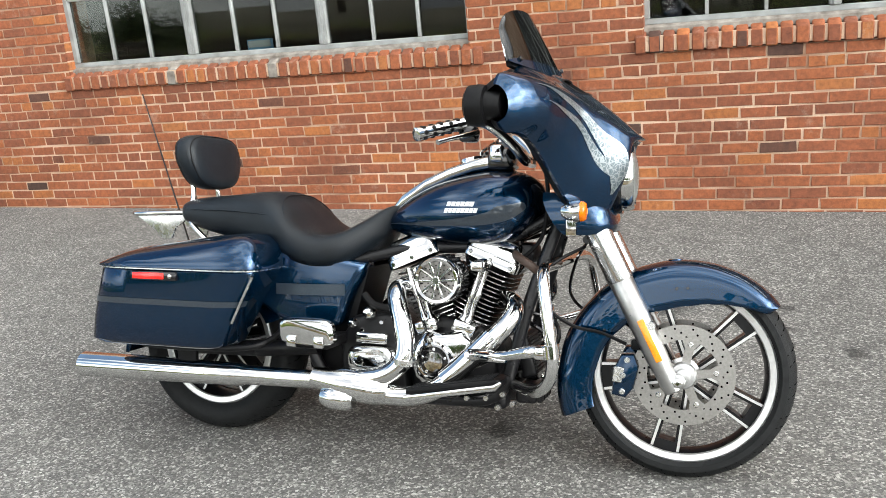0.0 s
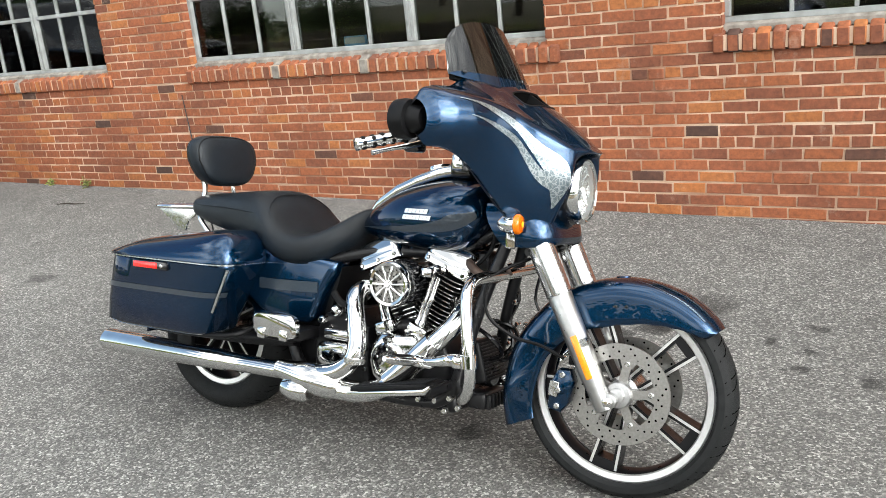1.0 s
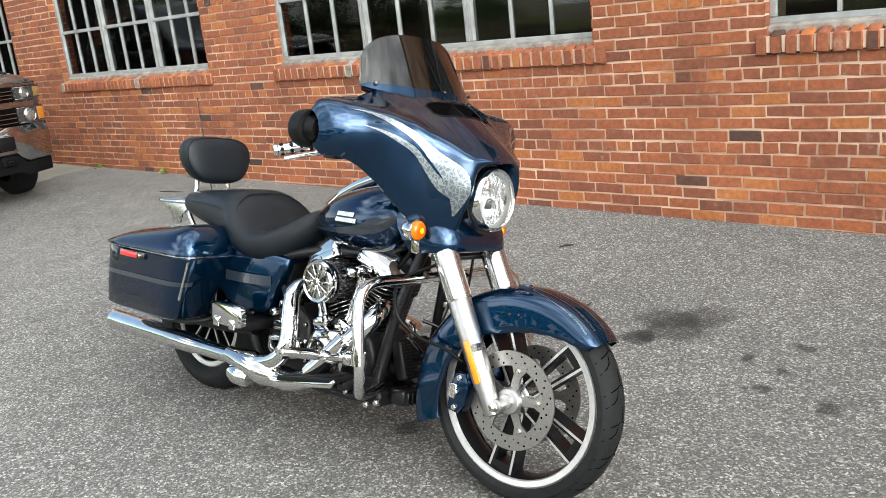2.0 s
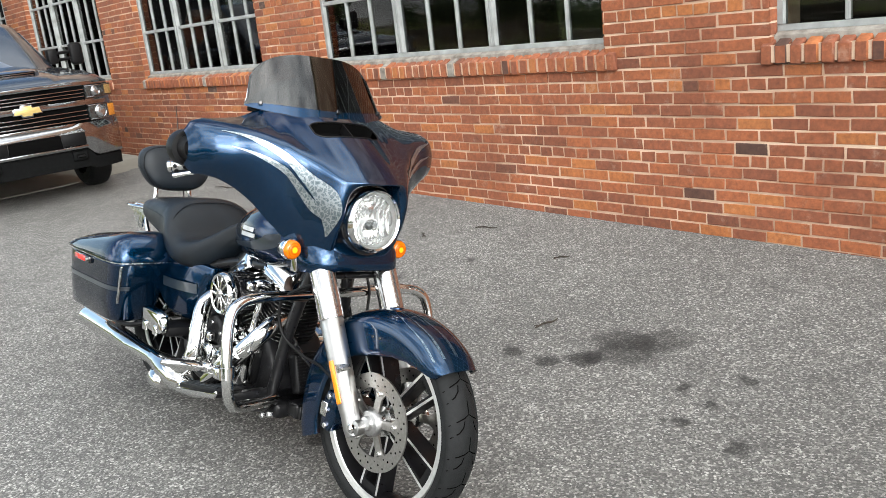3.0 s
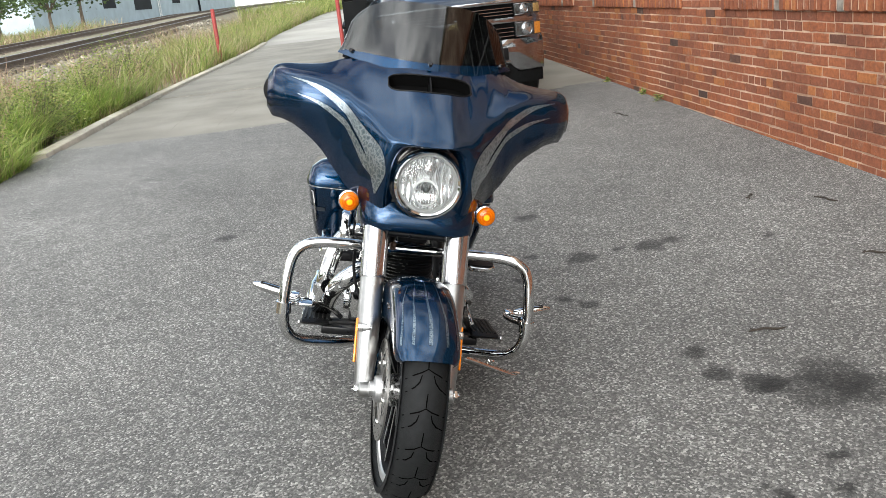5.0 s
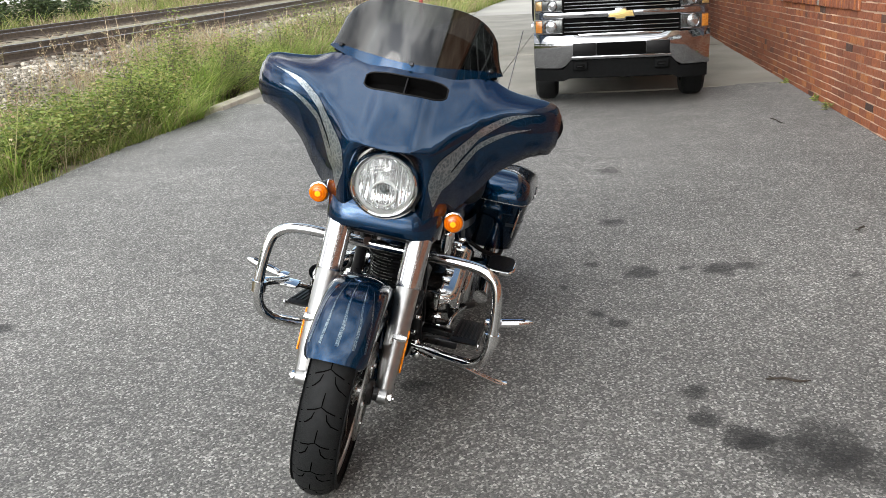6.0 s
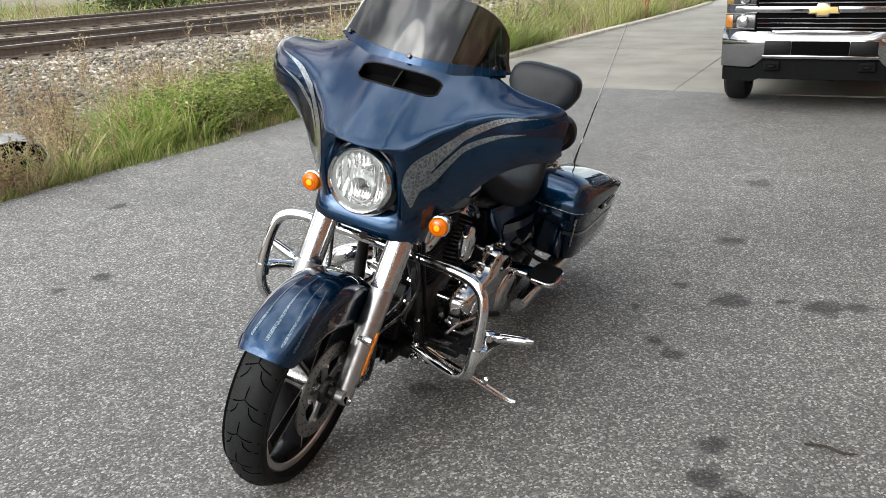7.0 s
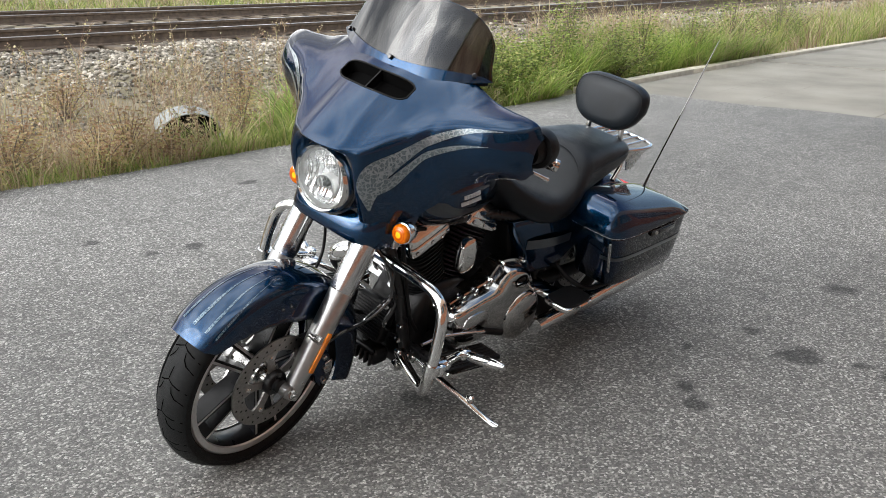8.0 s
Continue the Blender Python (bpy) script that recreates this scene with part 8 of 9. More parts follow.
box(bm, -0.145, 0.145, -0.135, 0.135, 1.02, 1.13, 0.01)
part("red_band", bm, RED_PAINT, pillar, "faded red painted band")
bm = new_bm()
box(bm, -0.15, 0.15, -0.14, 0.14, 1.13, 1.30, 0.03, 3)
part("white_cap", bm, WHITE_CAP, pillar, "chalky white cap")


# ---- railway ----
TRACK_SLOPE = 0.03


def track_y(y0, x):
    return y0 - TRACK_SLOPE * (x + 8)


def track_z(x):
    return 0.30 - FALL * max(x, -70) + 0.012 * max(0, -max(x, -120) - 15) * 0.9


def railway(y0, name):
    t = tagged(new(name), "rusty railway track on timber ties and grey ballast", "railway track", kind="structure")
    xs_ = [-160, -120, -90, -70] + [-56 + 4 * i for i in range(20)] + [40, 80, 140]
    for s in (-0.75, 0.75):
        bm, hb = new_bm(), new_bm()
        rings, heads = [], []
        for x in xs_:
            y, z = track_y(y0 + s, x), track_z(x) + 0.045
            rings.append([V(x, y - 0.07, z), V(x, y + 0.07, z), V(x, y + 0.065, z + 0.015), V(x, y + 0.012, z + 0.03), V(x, y + 0.012, z + 0.12), V(x, y + 0.036, z + 0.13), V(x, y + 0.036, z + 0.165), V(x, y - 0.036, z + 0.165), V(x, y - 0.036, z + 0.13), V(x, y - 0.012, z + 0.12), V(x, y - 0.012, z + 0.03), V(x, y - 0.065, z + 0.015)])
            heads.append([V(x, y - 0.030, z + 0.166), V(x, y + 0.030, z + 0.166), V(x, y + 0.026, z + 0.172), V(x, y - 0.026, z + 0.172)])
        skin(bm, rings)
        r = part("rail", bm, RUST_STEEL, t, smooth=30)
        skin(hb, heads)
        part("rail_head", hb, RAIL_HEAD, r, "worn bright running surface", smooth=30)
    bm = new_bm()
    box(bm, -0.115, 0.115, -1.3, 1.3, -0.1, 0.055, 0.012, 1)
    me = finish("tie", bm, TIMBER)
    for i in range(84):
        x = 6 - i * 0.56
        ob = new("tie", me)
        ob.parent = t
        ob.matrix_basis = pose(x, track_y(y0, x), track_z(x) - 0.012, 0, 0, 3.4 + 2 * noise.noise(V(i, y0, 0)))
    return t


railway(-8.0, "railway_track_1")
railway(-13.0, "railway_track_2")

# ---- stones, grass and weeds: uncounted, one object of each ----
ICO_V = [(-0.53, 0.85, 0), (0.53, 0.85, 0), (-0.53, -0.85, 0), (0.53, -0.85, 0), (0, -0.53, 0.85), (0, 0.53, 0.85), (0, -0.53, -0.85), (0, 0.53, -0.85), (0.85, 0, -0.53), (0.85, 0, 0.53), (-0.85, 0, -0.53), (-0.85, 0, 0.53)]
ICO_F = [(0, 11, 5), (0, 5, 1), (0, 1, 7), (0, 7, 10), (0, 10, 11), (1, 5, 9), (5, 11, 4), (11, 10, 2), (10, 7, 6), (7, 1, 8), (3, 9, 4), (3, 4, 2), (3, 2, 6), (3, 6, 8), (3, 8, 9), (4, 9, 5), (2, 4, 11), (6, 2, 10), (8, 6, 7), (9, 8, 1)]


def scatter_mesh(name, label, mat, vs, fs, category):
    me = bpy.data.meshes.new(name)
    me.from_pydata(vs, [], fs)
    mats = mat if isinstance(mat, list) else [mat]
    for m in mats:
        me.materials.append(m)
    return tagged(new(name, me), label, category, kind="stuff")


def random_tone(name, tones, rough=0.85, trans=0.0, patch=(0.7, 1.25)):
    """A surface whose colour differs from piece to piece."""
    m = bpy.data.materials.new(name)
    m.use_nodes = True
    n, l = m.node_tree.nodes, m.node_tree.links
    b = n["Principled BSDF"]
    g = n.new("ShaderNodeNewGeometry")
    r = n.new("ShaderNodeValToRGB")
    e = r.color_ramp.elements
    e[0].position, e[0].color = 0, (*tones[0], 1)
    e[1].position, e[1].color = 1, (*tones[-1], 1)
    for i, c in enumerate(tones[1:-1]):
        k = e.new((i + 1) / (len(tones) - 1))
        k.color = (*c, 1)
    l.new(g.outputs["Random Per Island"], r.inputs["Fac"])
    nz = n.new("ShaderNodeTexNoise")
    nz.inputs["Scale"].default_value, nz.inputs["Detail"].default_value = 1.2, 4
    l.new(g.outputs["Position"], nz.inputs["Vector"])
    mr = n.new("ShaderNodeMapRange")
    mr.inputs["From Min"].default_value, mr.inputs["From Max"].default_value = 0.3, 0.7
    mr.inputs["To Min"].default_value, mr.inputs["To Max"].default_value = patch
    l.new(nz.outputs["Fac"], mr.inputs["Value"])
    s = n.new("ShaderNodeVectorMath")
    s.operation = "SCALE"
    l.new(r.outputs["Color"], s.inputs[0])
    l.new(mr.outputs[0], s.inputs["Scale"])
    l.new(s.outputs[0], b.inputs["Base Color"])
    b.inputs["Roughness"].default_value = rough
    if trans:
        t = n.new("ShaderNodeBsdfTranslucent")
        x = n.new("ShaderNodeMixShader")
        x.inputs["Fac"].default_value = trans
        l.new(s.outputs[0], t.inputs["Color"])
        l.new(b.outputs["BSDF"], x.inputs[1])
        l.new(t.outputs["BSDF"], x.inputs[2])
        l.new(x.outputs["Shader"], n["Material Output"].inputs["Surface"])
    return m


STONES = random_tone("mixed_ballast", [(0.11, 0.098, 0.078), (0.24, 0.212, 0.168), (0.37, 0.33, 0.268), (0.60, 0.55, 0.465)], 0.9, 0.0, (0.35, 1.25))
GREEN = random_tone("green_grass", [(0.11, 0.16, 0.035), (0.20, 0.27, 0.06), (0.32, 0.37, 0.10), (0.48, 0.43, 0.20)], 0.7, 0.4)
LIME = random_tone("lush_grass", [(0.14, 0.22, 0.04), (0.24, 0.36, 0.07), (0.37, 0.48, 0.11), (0.50, 0.48, 0.20)], 0.65, 0.4)
DRY = random_tone("dry_weeds", [(0.22, 0.135, 0.09), (0.36, 0.25, 0.165), (0.50, 0.41, 0.27), (0.36, 0.345, 0.15)], 0.85, 0.25)


def stones():
    rng = random.Random(21)
    vs, fs = [], []
    for i in range(38000):
        x = 4 - 17 * rng.random() ** 1.15
        u = rng.random()
        y = EDGE_Y - 0.9 - 5.6 * u
        far = i > 34500
        if far:
            x = -12 - 45 * rng.random()
        r = rng.uniform(0.011, 0.030) * (0.85 + 0.5 * u) * (2.0 if far else 1)
        if noise.noise(V(x * 0.6, y * 0.6, 5)) < -0.30 and u < 0.5:
            continue
        z = field_z(x, y) + r * 0.3
        o = len(vs)
        sx, sy, sz = (r * rng.uniform(0.7, 1.35) for _ in range(3))
        a = rng.random() * 6.3
        c, s = math.cos(a), math.sin(a)
        for px, py, pz in ICO_V:
            k = rng.uniform(0.75, 1.2)
            qx, qy = px * sx * k, py * sy * k
            vs.append((x + c * qx - s * qy, y + s * qx + c * qy, z + pz * sz * k * 0.7))
        fs += [tuple(o + j for j in f) for f in ICO_F]
    scatter_mesh("ballast_stones", "loose grey and white ballast stones on the bank", STONES, vs, fs, "stones")


stones()


def blade(vs, fs, x, y, z, h, w, lean, head, rng):
    """One arching blade of four faces."""
    o = len(vs)
    dx, dy = math.cos(head), math.sin(head)
    for k in range(4):
        f = k / 4
        ox = lean * f * f
        ww = w * (1 - 0.55 * f)
        zz = z + h * (f - 0.18 * (lean / max(h, 0.01)) * f * f)
        vs.append((x + dx * ox - dy * ww, y + dy * ox + dx * ww, zz))
        vs.append((x + dx * ox + dy * ww, y + dy * ox - dx * ww, zz))
    vs.append((x + dx * lean, y + dy * lean, z + h * (1 - 0.18 * lean / max(h, 0.01))))
    for k in range(3):
        fs.append((o + 2 * k, o + 2 * k + 1, o + 2 * k + 3, o + 2 * k + 2))
    fs.append((o + 6, o + 7, o + 8))


def tussocks(name, label, mat, n, xr, dr, hr, wr, seed, per=26, spread=0.13, thresh=-1.0, power=1.0, lean=(0.1, 0.75)):
    rng = random.Random(seed)
    vs, fs = [], []
    made = 0
    while made < n:
        cx = rng.uniform(*xr)
        d = dr[0] + (dr[1] - dr[0]) * rng.random() ** power
        cy = lot_edge(cx) - d
        if noise.noise(V(cx * 0.45, cy * 0.6, seed)) < thresh or (-11.5 < cx < -7.6 and d < 0.32):
            made += per // 6
            continue
        hh = (rng.uniform(*hr) + 0.010 * max(0, -cx - 25)) * (0.75 + 0.5 * (noise.noise(V(cx * 0.6, cy, 9)) + 0.5))
        for _ in range(per):
            a, r = rng.random() * 6.3, spread * math.sqrt(rng.random())
            x, y = cx + r * math.cos(a), cy + r * math.sin(a)
            if y > lot_edge(x) - 0.01 + 0.05 * rng.random():
                y = lot_edge(x) - 0.02
            h = hh * rng.uniform(0.55, 1.15)
            if math.hypot(x + 3.35, y + 2.15) < 0.62:
                h *= 0.3
            blade(vs, fs, x, y, field_z(x, y) - 0.03, h, rng.uniform(*wr), h * rng.uniform(*lean), a + rng.uniform(-0.8, 0.8), rng)
            made += 1
    scatter_mesh(name, label, mat, vs, fs, "grass")


tussocks("verge_grass", "rough green grass along the edge of the asphalt", GREEN, 9000, (-13, -2.6), (0.02, 1.25), (0.12, 0.36), (0.003, 0.007), 5, thresh=-0.05, power=1.3, lean=(0.3, 1.3))
tussocks("low_bank_grass", "low yellow-green grass among the withered weeds", GREEN, 4200, (-3.6, 0.6), (0.05, 1.1), (0.08, 0.24), (0.002, 0.005), 35, per=26, spread=0.18, thresh=0.0, lean=(0.3, 1.3))
tussocks("edge_grass", "short ragged grass hanging over the asphalt edge", GREEN, 2000, (-8.5, -1.0), (0.0, 0.16), (0.05, 0.18), (0.003, 0.006), 15, per=14, spread=0.12, thresh=0.02)
tussocks("tan_verge_grass", "tan and olive dry grass at the edge of the asphalt", DRY, 6500, (-4.0, 2.2), (0.02, 1.1), (0.12, 0.36), (0.002, 0.005), 25, per=24, spread=0.16, thresh=-0.3, lean=(0.3, 1.3))
tussocks("tall_grass", "tall bright green grass tussocks", LIME, 20000, (-14, -3.6), (0.06, 1.35), (0.32, 0.68), (0.004, 0.009), 8, per=55, spread=0.22, thresh=-0.12, lean=(0.3, 1.5))
tussocks("dry_grass", "dry tan grass and weeds on the bank", DRY, 15000, (-14, 2.5), (0.04, 3.6), (0.15, 0.50), (0.0013, 0.0035), 6, per=22, spread=0.17, thresh=-0.2, power=1.4, lean=(0.15, 1.1))
tussocks("far_grass", "scrubby green and tan grass further along the drive", GREEN, 20000, (-62, -12.5), (0.10, 3.2), (0.35, 0.80), (0.005, 0.011), 7, per=30, spread=0.4, thresh=-0.3, power=1.4, lean=(0.2, 1.2))
tussocks("far_dry_grass", "dry tan grass further along the drive", DRY, 12000, (-62, -12.5), (0.12, 4.2), (0.35, 0.80), (0.004, 0.009), 12, per=22, spread=0.4, thresh=-0.2, power=1.2, lean=(0.2, 1.2))
tussocks("distant_grass", "distant green scrub where the verge closes on the road", GREEN, 9000, (-125, -58), (0.05, 5.0), (0.4, 1.0), (0.012, 0.03), 17, per=24, spread=0.6, lean=(0.3, 1.2))
tussocks("trackside_grass", "thin green grass beyond the tracks", GREEN, 15000, (-60, 12), (14.2, 26), (0.25, 0.70), (0.008, 0.018), 13, per=18, spread=0.45, lean=(0.3, 1.2))
tussocks("trackside_dry_grass", "dry tan grass beyond the tracks", DRY, 15000, (-60, 12), (13.2, 25), (0.20, 0.60), (0.006, 0.014), 14, per=18, spread=0.45, lean=(0.3, 1.2))


def weeds():
    """Branched brown stems with seed heads."""
    rng = random.Random(31)
    vs, fs = [], []

    def stick(p, q, r):
        o = len(vs)
        d = (q - p).normalized()
        u, v = axes(d)
        for c, rr in ((p, r), (q, r * 0.5)):
            for k in range(3):
                a = 2.094 * k
                vs.append(tuple(c + u * rr * math.cos(a) + v * rr * math.sin(a)))
        for k in range(3):
            j = (k + 1) % 3
            fs.append((o + k, o + j, o + 3 + j, o + 3 + k))
    for i in range(340):
        x = 2.5 - 18 * rng.random() ** 1.2
        d = 0.15 + 3.6 * rng.random() ** 1.2
        y = lot_edge(x) - d
        h = rng.uniform(0.28, 0.86)
        p = V(x, y, field_z(x, y) - 0.02)
        top = p + V(rng.uniform(-0.2, 0.2) * h, rng.uniform(-0.2, 0.2) * h, h)
        stick(p, top, 0.004)
        for k in range(rng.randint(5, 11)):
            f = rng.uniform(0.25, 1)
            a = rng.random() * 6.3
            b = p.lerp(top, f)
            L = h * rng.uniform(0.1, 0.3)
            q = b + V(math.cos(a) * L * 0.7, math.sin(a) * L * 0.7, L)
            stick(b, q, 0.0022)
            for m in range(7):
                c = b.lerp(q, rng.uniform(0.35, 1.05)) + V(rng.uniform(-1, 1), rng.uniform(-1, 1), rng.uniform(-1, 1)) * 0.02
                o = len(vs)
                s = rng.uniform(0.006, 0.014)
                n_ = V(rng.uniform(-1, 1), rng.uniform(-1, 1), rng.uniform(-1, 1)).normalized()
                u, v = axes(n_)
                vs.extend(tuple(c + w) for w in (u * s, v * s, -u * s, -v * s))
                fs.append((o, o + 1, o + 2, o + 3))
    scatter_mesh("dry_weed_stems", "brown branching weed stems with seed heads", DRY, vs, fs, "weeds")


weeds()


def leafy(name, label, cx, cy, r, h, n, seed, mat, size=0.03, category="bush", group=""):
    """A leafy plant: thin stems with many small leaves."""
    rng = random.Random(seed)
    z0 = lot_z(cx, cy) if cy > EDGE_Y else field_z(cx, cy)
    root = thing(name, label, category, pose(cx, cy, z0 - 0.01), group)
    bm = new_bm()
    tips = []
    for k in range(max(4, n // 60)):
        a, f = rng.random() * 6.3, rng.random()
        q = V(math.cos(a) * r * f, math.sin(a) * r * f, h * rng.uniform(0.55, 1.0) * (1.1 - 0.5 * f))
        pipe(bm, [V(q.x * 0.1, q.y * 0.1, 0), V(q.x * 0.4, q.y * 0.4, q.z * 0.55), q], 0.003 + 0.006 * r, 5, 3, [0.01 * r + 0.002, 0.006 * r + 0.002, 0.002])
        tips.append(q)
    tagged(part("stem", bm, TIMBER, root), kind="stuff")
    bm = new_bm()
    for i in range(n):
        q = tips[i % len(tips)]
        c = q * rng.uniform(0.35, 1.05) + V(rng.gauss(0, 1), rng.gauss(0, 1), rng.gauss(0, 0.8)) * r * 0.22
        c.z = max(c.z, 0.01)
        s = size * rng.uniform(0.6, 1.4)
        u, v = axes(V(rng.uniform(-1, 1), rng.uniform(-1, 1), rng.uniform(0.0, 1.2)).normalized())
        bm.faces.new([bm.verts.new(c + w) for w in (u * s, v * s * 0.45, -u * s, -v * s * 0.45)])
    tagged(part("leaves", bm, mat, root, smooth=0), kind="stuff")
    return root


LEAF = random_tone("weed_leaves", [(0.075, 0.115, 0.025), (0.17, 0.24, 0.05), (0.29, 0.35, 0.09), (0.38, 0.34, 0.13)], 0.6, 0.35)
for i, (x, d, r, h) in enumerate(((-9.6, 0.5, 0.55, 0.75), (-8.2, 0.7, 0.5, 0.65), (-10.9, 0.8, 0.6, 0.9), (-6.9, 0.55, 0.6, 0.75), (-7.6, 0.9, 0.6, 0.8), (-6.1, 0.8, 0.45, 0.6), (-12.4, 0.7, 0.6, 0.9), (-5.4, 1.2, 0.4, 0.5), (-14.5, 0.9, 0.8, 1.1), (-18.2, 1.4, 0.9, 1.2),
                                    (-4.75, 0.40, 0.34, 0.48), (-5.15, 0.62, 0.42, 0.58), (-5.6, 0.42, 0.40, 0.55), (-6.05, 0.40, 0.42, 0.60), (-6.5, 0.42, 0.42, 0.62), (-7.05, 0.40, 0.40, 0.58), (-7.5, 0.50, 0.45, 0.66), (-8.6, 0.85, 0.55, 0.85), (-9.3, 1.1, 0.6, 1.25), (-4.9, 1.05, 0.4, 0.55), (-5.9, 1.1, 0.5, 0.7))):
    leafy("weed_bush", "leafy green roadside weeds beside the asphalt", x, EDGE_Y - d, r, h, 3400, 40 + i, LEAF, 0.019, "bush", "roadside bushes")
for i, (x, y, r, h) in enumerate(((-6.45, 5.43, 0.09, 0.13), (-7.0, 5.45, 0.07, 0.06), (-8.4, 5.45, 0.06, 0.05))):
    leafy("wall_weed", "small green weed sprouting at the foot of the wall", x, y, r, h, 90, 60 + i, LEAF, 0.014, "weed", "wall weeds")

BROWN_LEAF = random_tone("withered_leaves", [(0.24, 0.13, 0.075), (0.38, 0.24, 0.14), (0.46, 0.36, 0.18), (0.34, 0.32, 0.12)], 0.85, 0.3)
for i, (x, d, r, h) in enumerate(((-2.2, 0.45, 0.32, 0.5), (-1.4, 0.7, 0.35, 0.45), (-4.2, 0.75, 0.24, 0.38), (-0.6, 0.5, 0.35, 0.55), (-3.9, 1.3, 0.35, 0.55), (-1.8, 1.3, 0.4, 0.6), (-4.6, 2.2, 0.4, 0.6), (-2.8, 2.6, 0.4, 0.5), (-5.4, 1.9, 0.35, 0.7), (-6.4, 2.4, 0.4, 0.7), (0.3, 0.8, 0.4, 0.6), (-1.9, 0.3, 0.28, 0.42), (-0.9, 0.25, 0.3, 0.4), (0.0, 0.35, 0.32, 0.45), (-2.5, 0.3, 0.22, 0.3), (-5.0, 1.7, 0.35, 0.5))):
    leafy("dry_weed", "withered brown weed clump on the bank", x, EDGE_Y - d, r, h, 1100, 80 + i, BROWN_LEAF, 0.014, "weed", "withered weeds")

# ---- drain pipe end in the ditch ----
GALV = material("galvanised_sheet", (0.34, 0.37, 0.37), 0.5, 0.3, noise_scale=10, color2=(0.20, 0.20, 0.185))
cul = thing("drain_pipe", "galvanised corrugated drain pipe end lying in the ditch", "pipe", pose(-3.41, -2.60, field_z(-3.41, -2.60) + 0.13, 0, -4, -112) @ Matrix.Diagonal((0.6, 1.08, 0.70, 1)))
bm = new_bm()
prof = []
for i in range(60):
    f = i / 59
    prof.append((0.27 + 0.004 * math.sin(f * 40), f * 0.6))
lathe(bm, prof + [(r - 0.012, h) for r, h in prof[::-1]] + [prof[0]], V(0, 0, 0), (1, 0, 0), 36, cap=False)
part("pipe_wall", bm, GALV, cul, smooth=60)
bm = new_bm()
lathe(bm, [(0.0, 0.10), (0.252, 0.10)], V(0, 0, 0), (1, 0, 0), 24, cap=False)
part("pipe_dark", bm, SOFT_BLACK, cul)

# ---- sticks on the asphalt ----
TWIG = material("dark_twig_bark", (0.022, 0.017, 0.013), 0.9, noise_scale=60, color2=(0.04, 0.03, 0.022))
for i, (x, y, a, L) in enumerate(((-0.895, 3.955, 84, 0.15), (-2.4, 5.0, 20, 0.16), (-2.7, 4.7, 150, 0.12), (-6.0, 4.9, 10, 0.3), (-1.5, 4.75, 60, 0.10))):
    bm = new_bm()
    pipe(bm, [V(-L / 2, 0, 0.006), V(-L * 0.1, 0.008, 0.010), V(L * 0.2, -0.004, 0.008), V(L / 2, 0.01, 0.006)], 0.005, 7, 4, [0.003, 0.005, 0.005, 0.002])
    pipe(bm, [V(-L * 0.3, 0.002, 0.009), V(-L * 0.42, 0.02, 0.008)], 0.003, 6, 2)
    tagged(part("twig", bm, TWIG, None, "", 40, pose(x, y, lot_z(x, y) - 0.001, 0, 0, a)), "short dark broken twig lying on the asphalt", "twig", "twigs")

# ---- seen through the workshop windows ----
bm = new_bm()
box(bm, -0.10, 0.10, -0.012, 0.012, 0, 0.10, 0.004)
BLUE_CARD = material("blue_card", (0.25, 0.55, 0.92), 0.5, noise_scale=20, noise_amt=0.15)
sg = part("window_card", bm, BLUE_CARD, None, "", 40, pose(-3.30, WALL_Y + 0.16, GLASS_Z + 0.003))
tagged(sg, "small blue and white card leaning behind the glass", "sign")
bm = new_bm()
box(bm, -0.09, 0.09, -0.0145, -0.0125, 0.045, 0.092, 0)
part("white_band", bm, SILVER_MARK, sg, smooth=0)

# ---- far buildings ----
METAL_BLUE = material("blue_grey_cladding", (0.36, 0.44, 0.48), 0.55, 0.1, noise_scale=0.6, noise_amt=0.12)
WHITE_WALL = material("white_render", (0.75, 0.75, 0.73), 0.8, noise_scale=0.5, noise_amt=0.06)
DARK_WIN = material("dark_far_window", (0.012, 0.014, 0.017), 0.6, spec=0.1, noise_scale=0.5, noise_amt=0.3)


def far_building(name, label, at, y0, y1, W, H, mat, windows, roof=0.6):
    """A block with its long face on its own +x side and windows given as y, z, width, height."""
    b = thing(name, label, "building", at)
    bm = new_bm()
    box(bm, -W, 0, y0, y1, -3, H)
    part("wall", bm, mat, b, smooth=0)
    bm = new_bm()
    skin(bm, [[V(-W - 0.3, y, H + 0.01), V(0.3, y, H + 0.01), V(-W / 2, y, H + roof)] for y in (y0 - 0.3, y1 + 0.3)])
    part("roof", bm, mat, b, smooth=0)
    for y, z, w, h in windows:
        bm = new_bm()
        box(bm, -0.05, 0.04, y - w / 2, y + w / 2, z, z + h)
        win = part("window", bm, DARK_WIN, b, smooth=0)
        bm = new_bm()
        box(bm, 0.0, 0.07, y - w / 2 - 0.06, y + w / 2 + 0.06, z - 0.1, z - 0.005)
        part("sill", bm, mat, win, smooth=0)
    return b


hall_windows = [(y, 1.35, 1.35, 2.0) for y in (36.65, 40.5, 44.2, 48.0, 51.3, 54.7)] + [(18.4, 1.05, 4.4, 2.0), (1.2, 0.3, 7.6, 2.6), (-12.5, 0.7, 4.6, 1.8)]
hall = far_building("metal_hall", "blue-grey metal-clad hall with narrow dark windows beyond the tracks", pose(-134.4, -28.6, 3.45, 0, 0, 84.7), -36, 62, 24, 5.6, METAL_BLUE, hall_windows, 0.9)
bm = new_bm()
rod(bm, V(0.12, 32.2, -1), V(0.12, 32.2, 5.5), 0.22, n=8)
part("downpipe", bm, DARK_WIN, hall)
bm = new_bm()
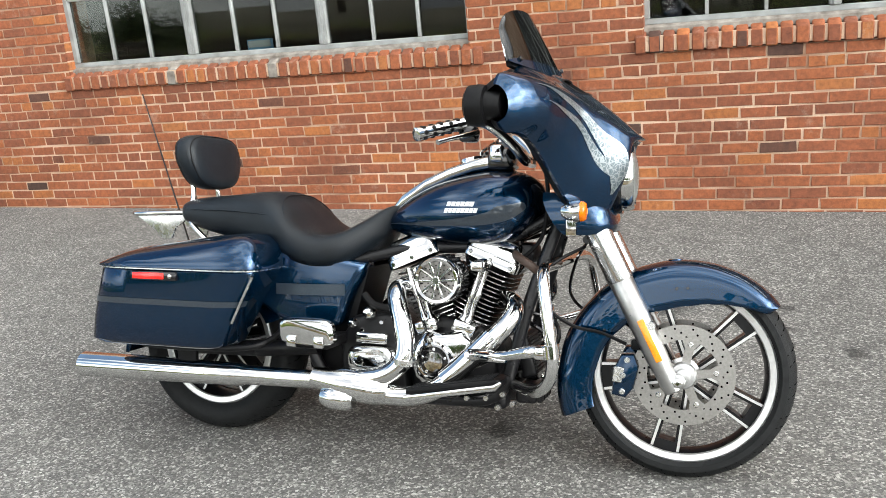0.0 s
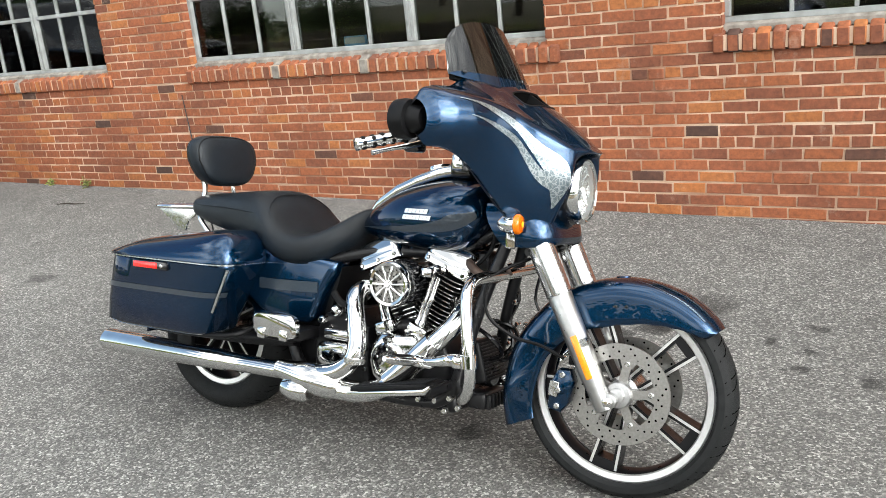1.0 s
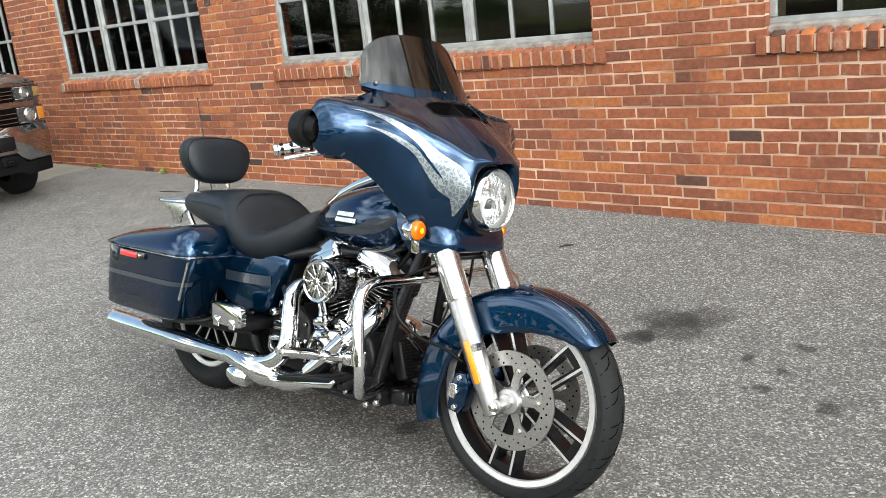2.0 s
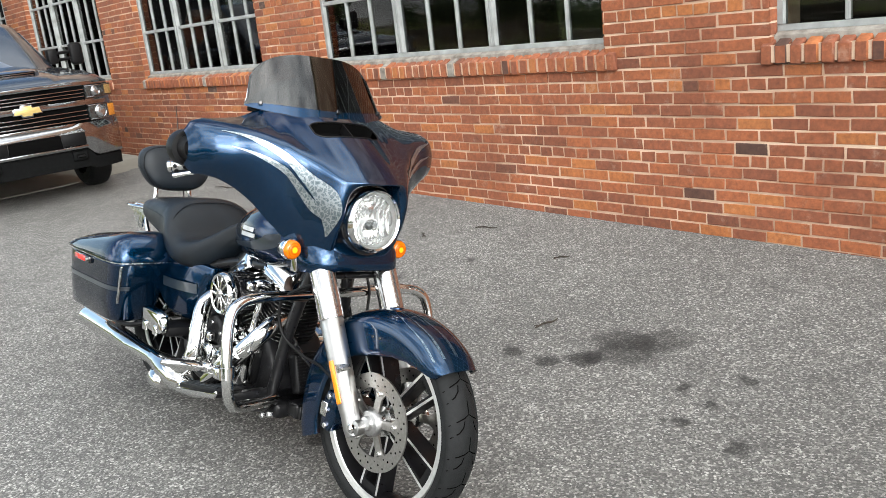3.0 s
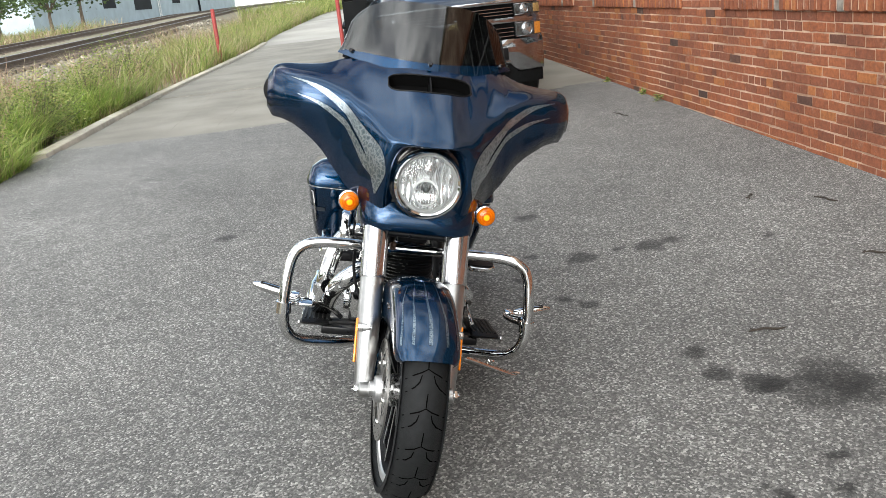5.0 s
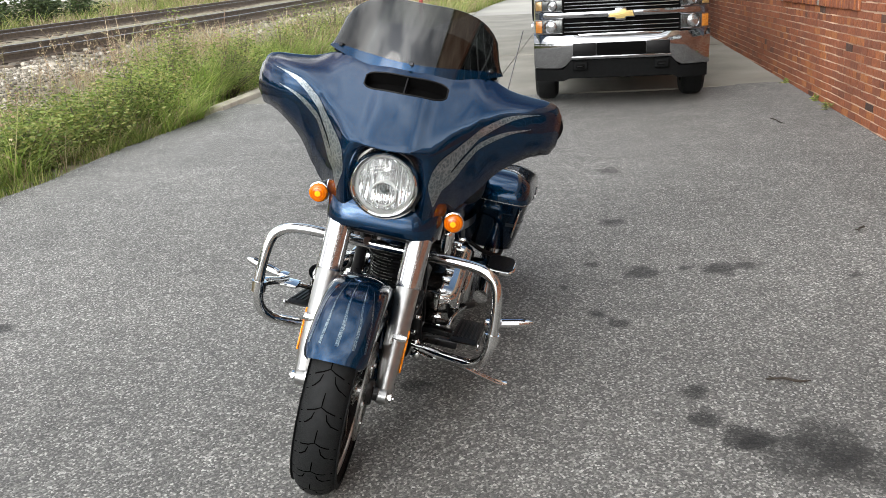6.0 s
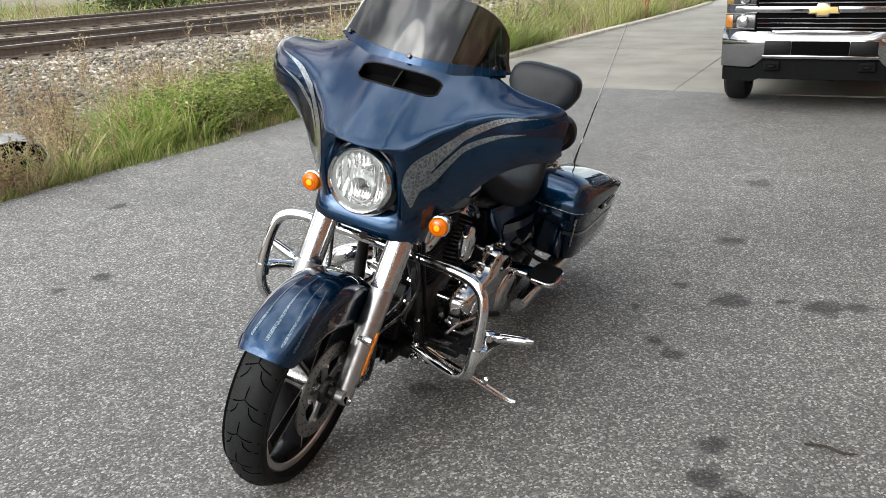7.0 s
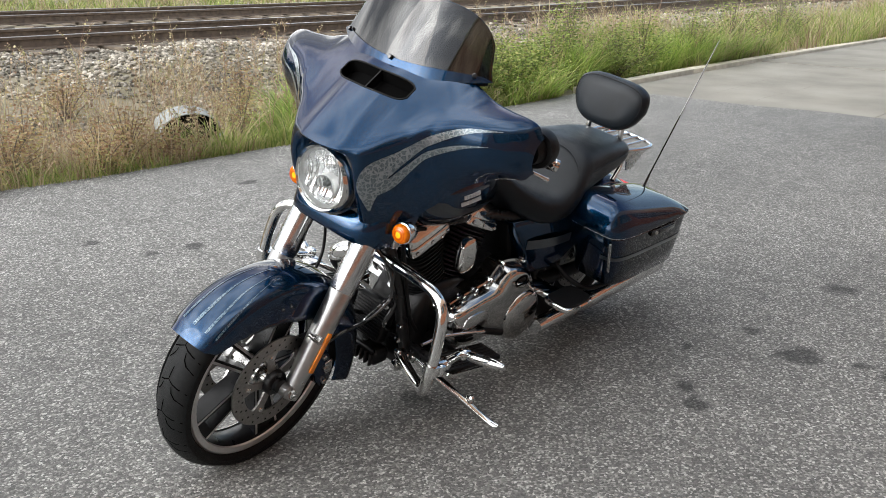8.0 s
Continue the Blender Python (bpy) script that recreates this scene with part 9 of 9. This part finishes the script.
for y in (8.1, 8.9):
    rod(bm, V(0.15, y, -1), V(0.15, y, 3.0), 0.06, n=5)
for k in range(9):
    rod(bm, V(0.15, 8.1, -0.6 + 0.4 * k), V(0.15, 8.9, -0.6 + 0.4 * k), 0.045, n=5)
part("ladder", bm, WHITE_WALL, hall)
block_windows = [(y, z, w, 1.9) for z in (1.0, 4.6, 8.2) for y, w in ((-3.0, 2.6), (1.4, 3.2), (6.6, 0.7), (8.2, 0.7))]
far_building("white_block", "white office block with dark window openings in the distance", pose(-271, -29.0, 5.3, 0, 0, 4), -4.8, 9.4, 12, 12.0, WHITE_WALL, block_windows, 0.3)


# ---- far trees ----
CROWN = random_tone("tree_leaves", [(0.035, 0.06, 0.018), (0.06, 0.10, 0.028), (0.09, 0.14, 0.04)], 0.7, 0.2)


def tree(x, y, h, seed):
    rng = random.Random(seed)
    t = thing("tree", "leafy green tree in the distance", "tree", pose(x, y, field_z(x, y) - 0.2 if y < EDGE_Y else lot_z(x, y) - 0.2), "distant trees")
    bm = new_bm()
    pipe(bm, [V(0, 0, 0), V(0.05 * h * 0.3, 0, h * 0.3), V(0, 0.02 * h, h * 0.65)], 0.03 * h, 8, 4, [0.035 * h, 0.025 * h, 0.008 * h])
    limbs = []
    for k in range(7):
        a = k * 2.4 + rng.random()
        q = V(math.cos(a) * h * 0.28, math.sin(a) * h * 0.28, h * rng.uniform(0.5, 0.85))
        pipe(bm, [V(0, 0, h * rng.uniform(0.25, 0.5)), q * 0.6 + V(0, 0, h * 0.2), q], 0.012 * h, 6, 3, [0.014 * h, 0.008 * h, 0.003 * h])
        limbs.append(q)
    limbs += [V(0, 0, h * 0.8), V(0, 0, h * 0.6)]
    part("trunk", bm, TIMBER, t)
    bm = new_bm()
    for i in range(900):
        q = limbs[i % len(limbs)]
        c = q + V(rng.gauss(0, 1), rng.gauss(0, 1), rng.gauss(0, 0.9)) * h * 0.12
        s = h * 0.028 * rng.uniform(0.6, 1.5)
        u, v = axes(V(rng.uniform(-1, 1), rng.uniform(-1, 1), rng.uniform(-0.3, 1)).normalized())
        bm.faces.new([bm.verts.new(c + w) for w in (u * s, v * s * 0.7, -u * s, -v * s * 0.7)])
    part("crown", bm, CROWN, t, smooth=0)


rng = random.Random(77)
for i in range(14):
    tree(-9 + i * 3.4 + rng.uniform(-1.2, 1.2), -29 - rng.uniform(0, 5), rng.uniform(5, 8.5), 300 + i)
    tree(-34 + i * 5.4 + rng.uniform(-1.5, 1.5), -46 - rng.uniform(0, 8), rng.uniform(6, 11), 200 + i)
for x, y, h, k in ((-147.7, -4.0, 3.4, 1), (-150, -2.4, 2.6, 2), (-76, -20.2, 5.5, 3), (-73.5, -22.0, 5.0, 4), (-41, -18.5, 3.6, 5), (-45, -21.5, 4.2, 6), (-49, -19.5, 3.4, 7), (-54, -23.0, 4.4, 8), (-60, -21.0, 4.0, 9), (-38, -23.5, 4.0, 10)):
    tree(x, y, h, 400 + k)
HEDGE = random_tone("hedge_leaves", [(0.03, 0.05, 0.016), (0.055, 0.085, 0.026), (0.10, 0.14, 0.045)], 0.7, 0.2)
rng = random.Random(91)
for i in range(9):
    x, y = -20.5 - 1.75 * i + rng.uniform(-0.4, 0.4), -17.6 - 0.22 * i + rng.uniform(-0.6, 0.6)
    leafy("scrub_bush", "dark green scrub bush beyond the tracks", x, y, rng.uniform(0.9, 1.4), rng.uniform(1.3, 2.2), 1500, 500 + i, HEDGE, 0.075, "bush", "scrub beyond the tracks")


# ---- bricks of the wall, the last of the structure ----
def lay_bricks():
    rng = random.Random(11)
    near, vs, fs = [], [], []
    cuts = brick_cuts()
    picked = 0
    for x0, x1, z0, z1 in cuts:
        v, f = brick_verts(x0, x1, z0, z1, rng.uniform(0.0015, 0.0065), rng)
        if -2.4 < x0 < 1.35 and z1 < 1.06 and picked < 290:
            picked += 1
            me = bpy.data.meshes.new("brick")
            cx, cz = (x0 + x1) / 2, (z0 + z1) / 2
            me.from_pydata([(a - cx, b - WALL_Y, c - cz) for a, b, c in v], [], f)
            me.materials.append(BRICKS)
            ob = new("brick", me)
            ob.parent = wall
            ob.location = (cx, WALL_Y, cz)
        else:
            o = len(vs)
            vs += v
            fs += [tuple(o + i for i in q) for q in f]
    me = bpy.data.meshes.new("brickwork")
    me.from_pydata(vs, [], fs)
    me.materials.append(BRICKS)
    ob = new("brickwork", me)
    ob.parent = wall
    tagged(ob, "weathered red bricks of the same wall", kind="stuff")


lay_bricks()
